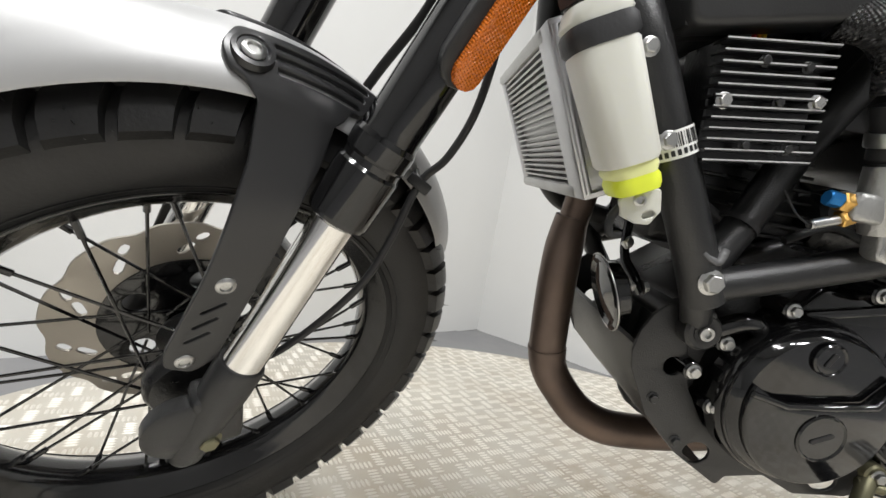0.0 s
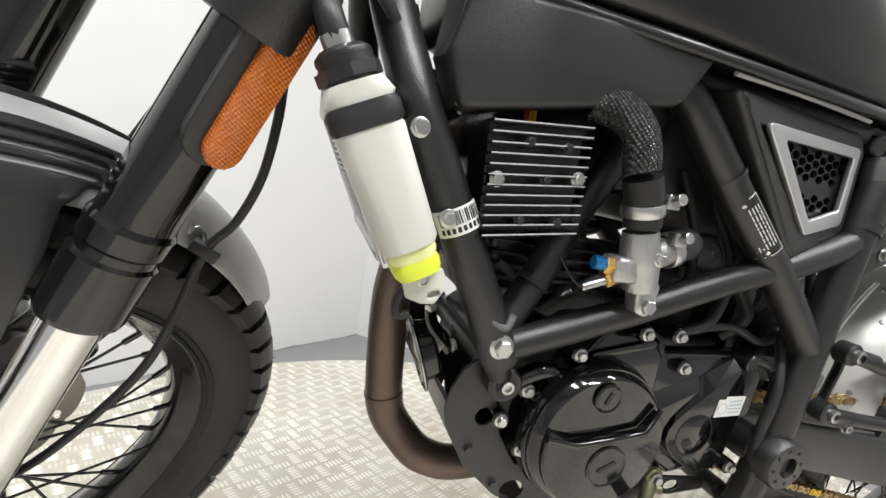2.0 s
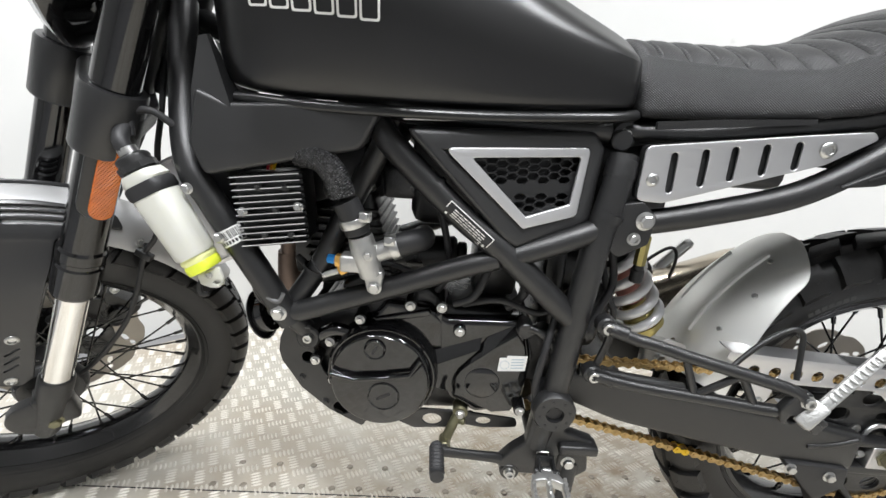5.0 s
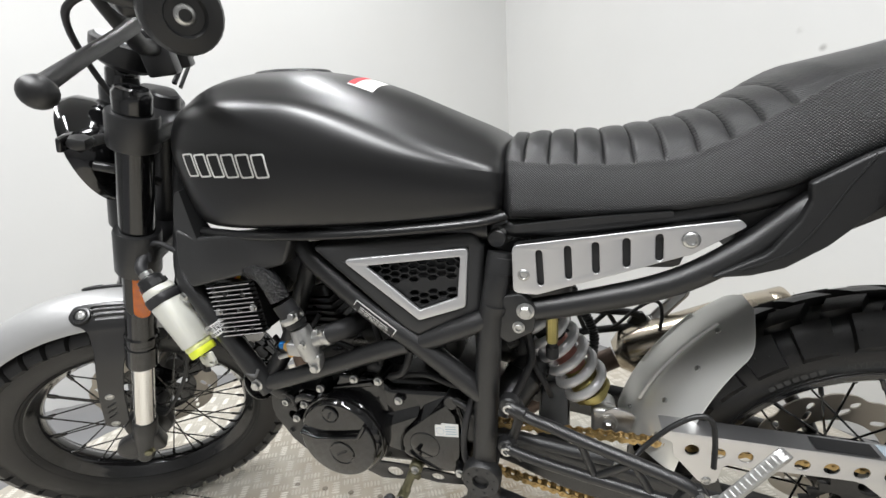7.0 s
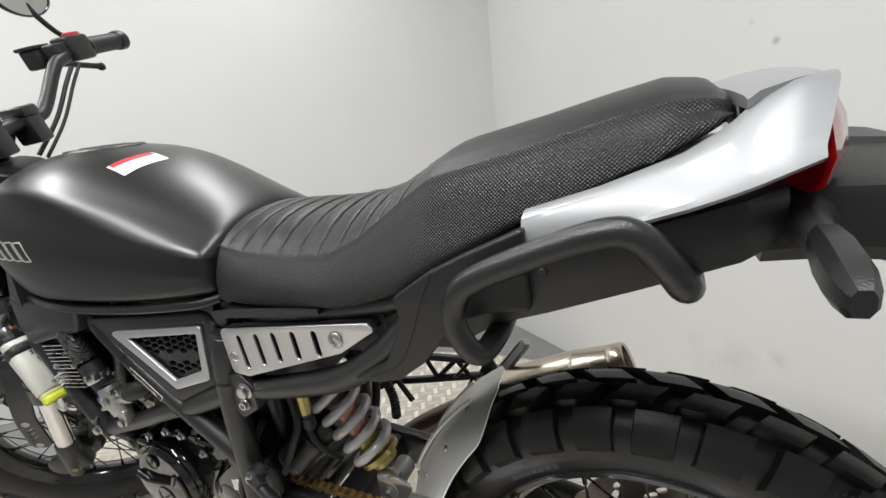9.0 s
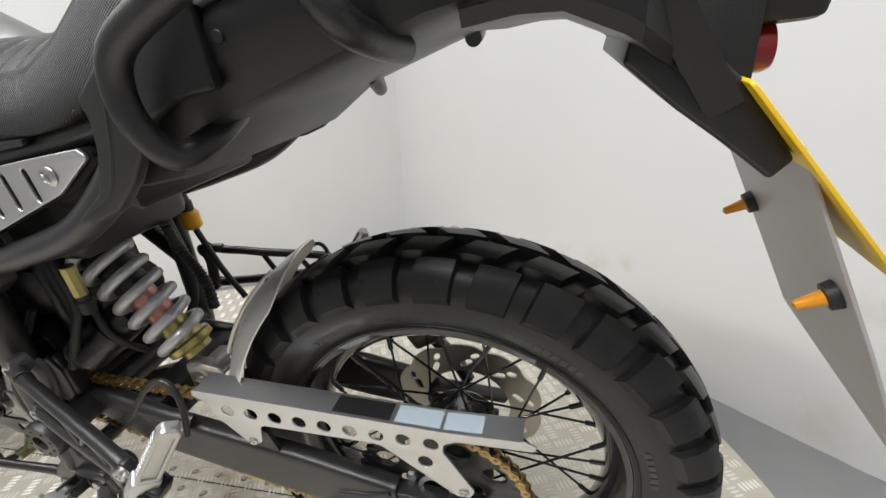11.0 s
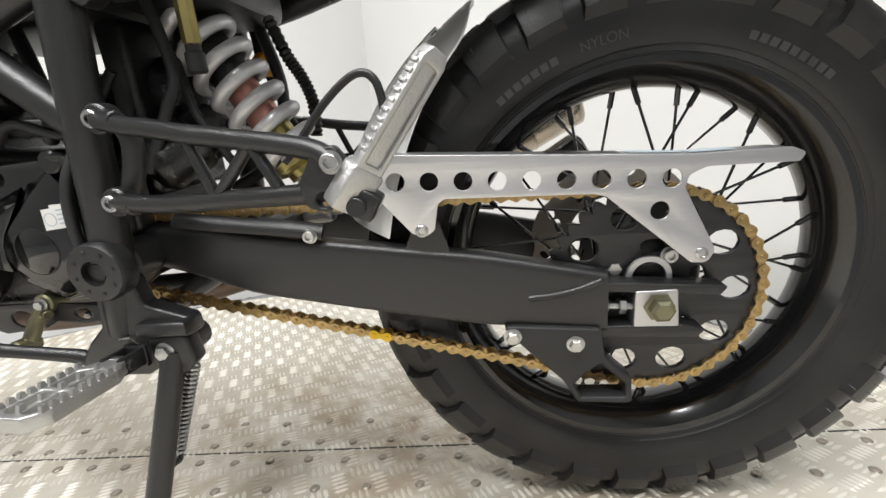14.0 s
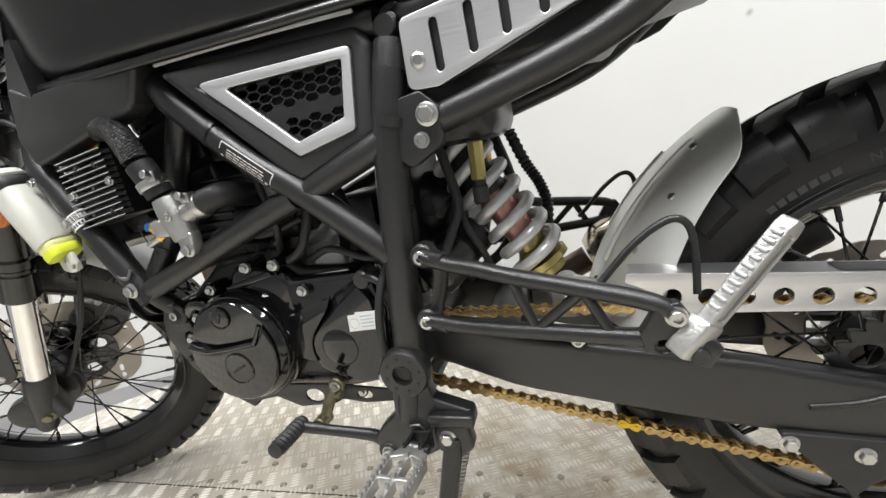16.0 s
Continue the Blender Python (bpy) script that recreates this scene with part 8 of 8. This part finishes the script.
# ---- foot controls
F0, F1 = Vector((0.853, -0.172, 0.3130)), Vector((0.8450, -0.2814, 0.3200))
fd = (F1 - F0).normalized()
sdv = fd.cross(Vector((0, 0, 1))).normalized()
upv = sdv.cross(fd).normalized()
PEG = Matrix(((fd.x, sdv.x, upv.x, F0.x), (fd.y, sdv.y, upv.y, F0.y), (fd.z, sdv.z, upv.z, F0.z), (0, 0, 0, 1)))
o_peg = fillet([(0.008, -0.012), (0.03, -0.025), (0.095, -0.025), (0.108, -0.012), (0.108, 0.012), (0.095, 0.025), (0.03, 0.025), (0.008, 0.012)], 0.008)
i_peg = [fillet([(0.032, -0.019), (0.060, -0.019), (0.060, -0.003), (0.026, -0.003)], 0.003), fillet([(0.032, 0.019), (0.060, 0.019), (0.060, 0.003), (0.026, 0.003)], 0.003),
         fillet([(0.066, -0.019), (0.093, -0.019), (0.100, -0.012), (0.100, -0.003), (0.066, -0.003)], 0.003), fillet([(0.066, 0.019), (0.093, 0.019), (0.100, 0.012), (0.100, 0.003), (0.066, 0.003)], 0.003)]
pegm = [plate([o_peg] + i_peg, 0.014, 0.0015)]
TOOTH = [(-0.0035, 0.0), (0.0035, 0.0), (0.0018, 0.006), (-0.0018, 0.006)]
for k in range(9):
    for yy in (-0.0225, 0.0, 0.0225):
        if yy == 0.0 and k % 2:
            continue
        pegm.append(moved(plate([TOOTH], 0.004), pose(0.028 + 0.0085 * k, yy, 0.0065, 90, 0, 0)))
peg = part("foot_peg", moved(joined(pegm), PEG), CASTALU, moto, "toothed open aluminium foot peg")
part("peg_clevis", moved(joined([box(-0.020, 0.016, -0.013, -0.008, -0.010, 0.010, 0.002), box(-0.020, 0.016, 0.008, 0.013, -0.010, 0.010, 0.002), rod((0.006, -0.018, 0), (0.006, 0.018, 0), 0.0055, 12), box(-0.028, -0.012, -0.014, 0.014, -0.014, 0.012, 0.003)]), PEG), FRAMEBLK, peg)
part("peg_spring", moved(lathe([(0.0055, -0.007), (0.0085, -0.006), (0.0085, 0.006), (0.0055, 0.007)], 16, True), PEG @ pose(0.006, 0, 0, 90)), STEEL, peg)
part("peg_clip", tube([(0.838, -0.150, 0.318), (0.842, -0.158, 0.332), (0.856, -0.160, 0.334), (0.860, -0.154, 0.322)], 0.0014, 6, 0), STEEL, peg)
lev = part("shift_lever", tube([(0.803, -0.146, 0.288), (0.7865, -0.150, 0.306), (0.760, -0.157, 0.3155), (0.725, -0.165, 0.325), (0.688, -0.173, 0.335)], [0.011, 0.0085, 0.0075, 0.0072, 0.0080], 12, 6, 0.7), FRAMEBLK, moto, "black gear shift lever with ribbed rubber")
part("lever_eye", moved(lathe([(0, -0.012), (0.0135, -0.012), (0.015, -0.010), (0.015, 0.010), (0.0135, 0.012), (0, 0.012)], 20), along((0.803, -0.145, 0.287), (0.803, -0.3, 0.287))), FRAMEBLK, lev)
bolt(lev, 0.803, -0.157, 0.287, 0.0085, SOCKET)
part("toe_rubber", moved(lathe([(0, -0.008), (0.009, -0.008)] + [(0.0092 + 0.0018 * (k % 2), -0.006 + 0.0036 * k) for k in range(17)] + [(0.0098, 0.056), (0, 0.058)], 18), along((0.688, -0.170, 0.335), (0.691, -0.231, 0.341))), RUBBERPART, lev, "ribbed rubber toe piece")
link_ = part("shift_linkage", joined([rod((0.722, -0.096, 0.362), (0.722, -0.122, 0.362), 0.0120, 16), tube([(0.722, -0.116, 0.362), (0.712, -0.124, 0.345), (0.702, -0.132, 0.322)], 0.0080, 10), rod((0.700, -0.124, 0.317), (0.700, -0.150, 0.319), 0.0095, 14),
               rod((0.708, -0.118, 0.350), (0.730, -0.126, 0.350), 0.0055, 10)]), OLIVE, moto, "olive plated shift linkage")
bolt(link_, 0.722, -0.123, 0.362, 0.0068, HEX)
bolt(link_, 0.700, -0.150, 0.319, 0.0068, HEX)
part("shift_shaft", rod((0.722, -0.07, 0.362), (0.722, -0.11, 0.362), 0.007, 12), STEEL, link_)
part("link_pin", rod((0.700, -0.148, 0.319), (0.702, -0.168, 0.330), 0.0055, 10), FRAMEBLK, link_)
# side stand
Q0, Q1 = Vector((0.895, -0.152, 0.312)), Vector((0.846, -0.236, 0.046))
stand = part("side_stand", tube([Q0, Q0.lerp(Q1, 0.5), Q1], [0.0125, 0.0125, 0.0115], 14, 6, 0.9), FRAMEBLK, moto, "black steel side stand on the tread plate")
part("stand_head", joined([side_plate([fillet([(0.871, 0.330), (0.916, 0.335), (0.921, 0.30), (0.896, 0.280), (0.873, 0.295)], 0.010)], -0.147, 0.022, 0.004), rod((0.896, -0.11, 0.316), (0.896, -0.155, 0.316), 0.018, 18)]), FRAMEBLK, stand)
bolt(stand, 0.889, -0.157, 0.3145, 0.0095, HEX, label="zinc plated stand bolt")
part("stand_foot", moved(plate([fillet([(-0.035, -0.02), (0.03, -0.024), (0.035, 0.02), (-0.03, 0.022)], 0.012)], 0.007, 0.002), Matrix.Translation((0.842, -0.242, 0.0410)) @ pose(0, 0, 0, -8.4)), FRAMEBLK, stand)
W0, W1 = Vector((0.904, -0.140, 0.290)), Vector((0.873, -0.163, 0.190))
wm = along(W0, W1)
ln = (W1 - W0).length
part("stand_spring", tube([wm @ Vector((0.0062 * math.cos(k * 0.7), 0.0062 * math.sin(k * 0.7), ln * k / 180)) for k in range(181)], 0.0016, 6, 0), STEEL, stand, "dark coil spring of the stand")
part("spring_core", rod(W0 - Vector((0, 0, -0.02)), W1 + Vector((-0.002, 0, -0.014)), 0.003, 8), RUBBERPART, stand)
part("spring_pin", tube([W1 + Vector((-0.002, 0.0, -0.012)), W1 + Vector((-0.012, -0.012, -0.018)), (0.862, -0.205, 0.158)], 0.0045, 8), FRAMEBLK, stand)

# ---- moulded writing on the rear tyre
def on_sidewall(m, r0, angle):
    """Lays flat lettering (x along, y outwards) on the left sidewall of the rear tyre."""
    for v in m.vertices:
        a = radians(angle) - v.co.x / r0
        rr = r0 + v.co.y
        y = -0.0500 - 0.0030 * min(1, max(0.0, (rr - 0.235) / 0.03))
        v.co = Vector((AXLE_R.x + rr * math.cos(a), AXLE_R.y + y - v.co.z, AXLE_R.z + rr * math.sin(a)))
    return m


MOULD = mat("moulded_rubber_lettering", (0.045, 0.045, 0.044), 0.5, vary=0.2, scale=30, bump=0.05)
part("moulded_word", on_sidewall(words("NYLON", 0.014), 0.2560, 102), MOULD, rw, "moulded word on the tyre sidewall")
for a0_, count_ in ((128, 7), (70, 9), (20, 6)):
    for k in range(count_):
        part("moulded_bar", on_sidewall(strip(-0.004, 0.004, -0.004, 0.004, 0.0, 2), 0.2560, a0_ - 2.4 * k), MOULD, rw)
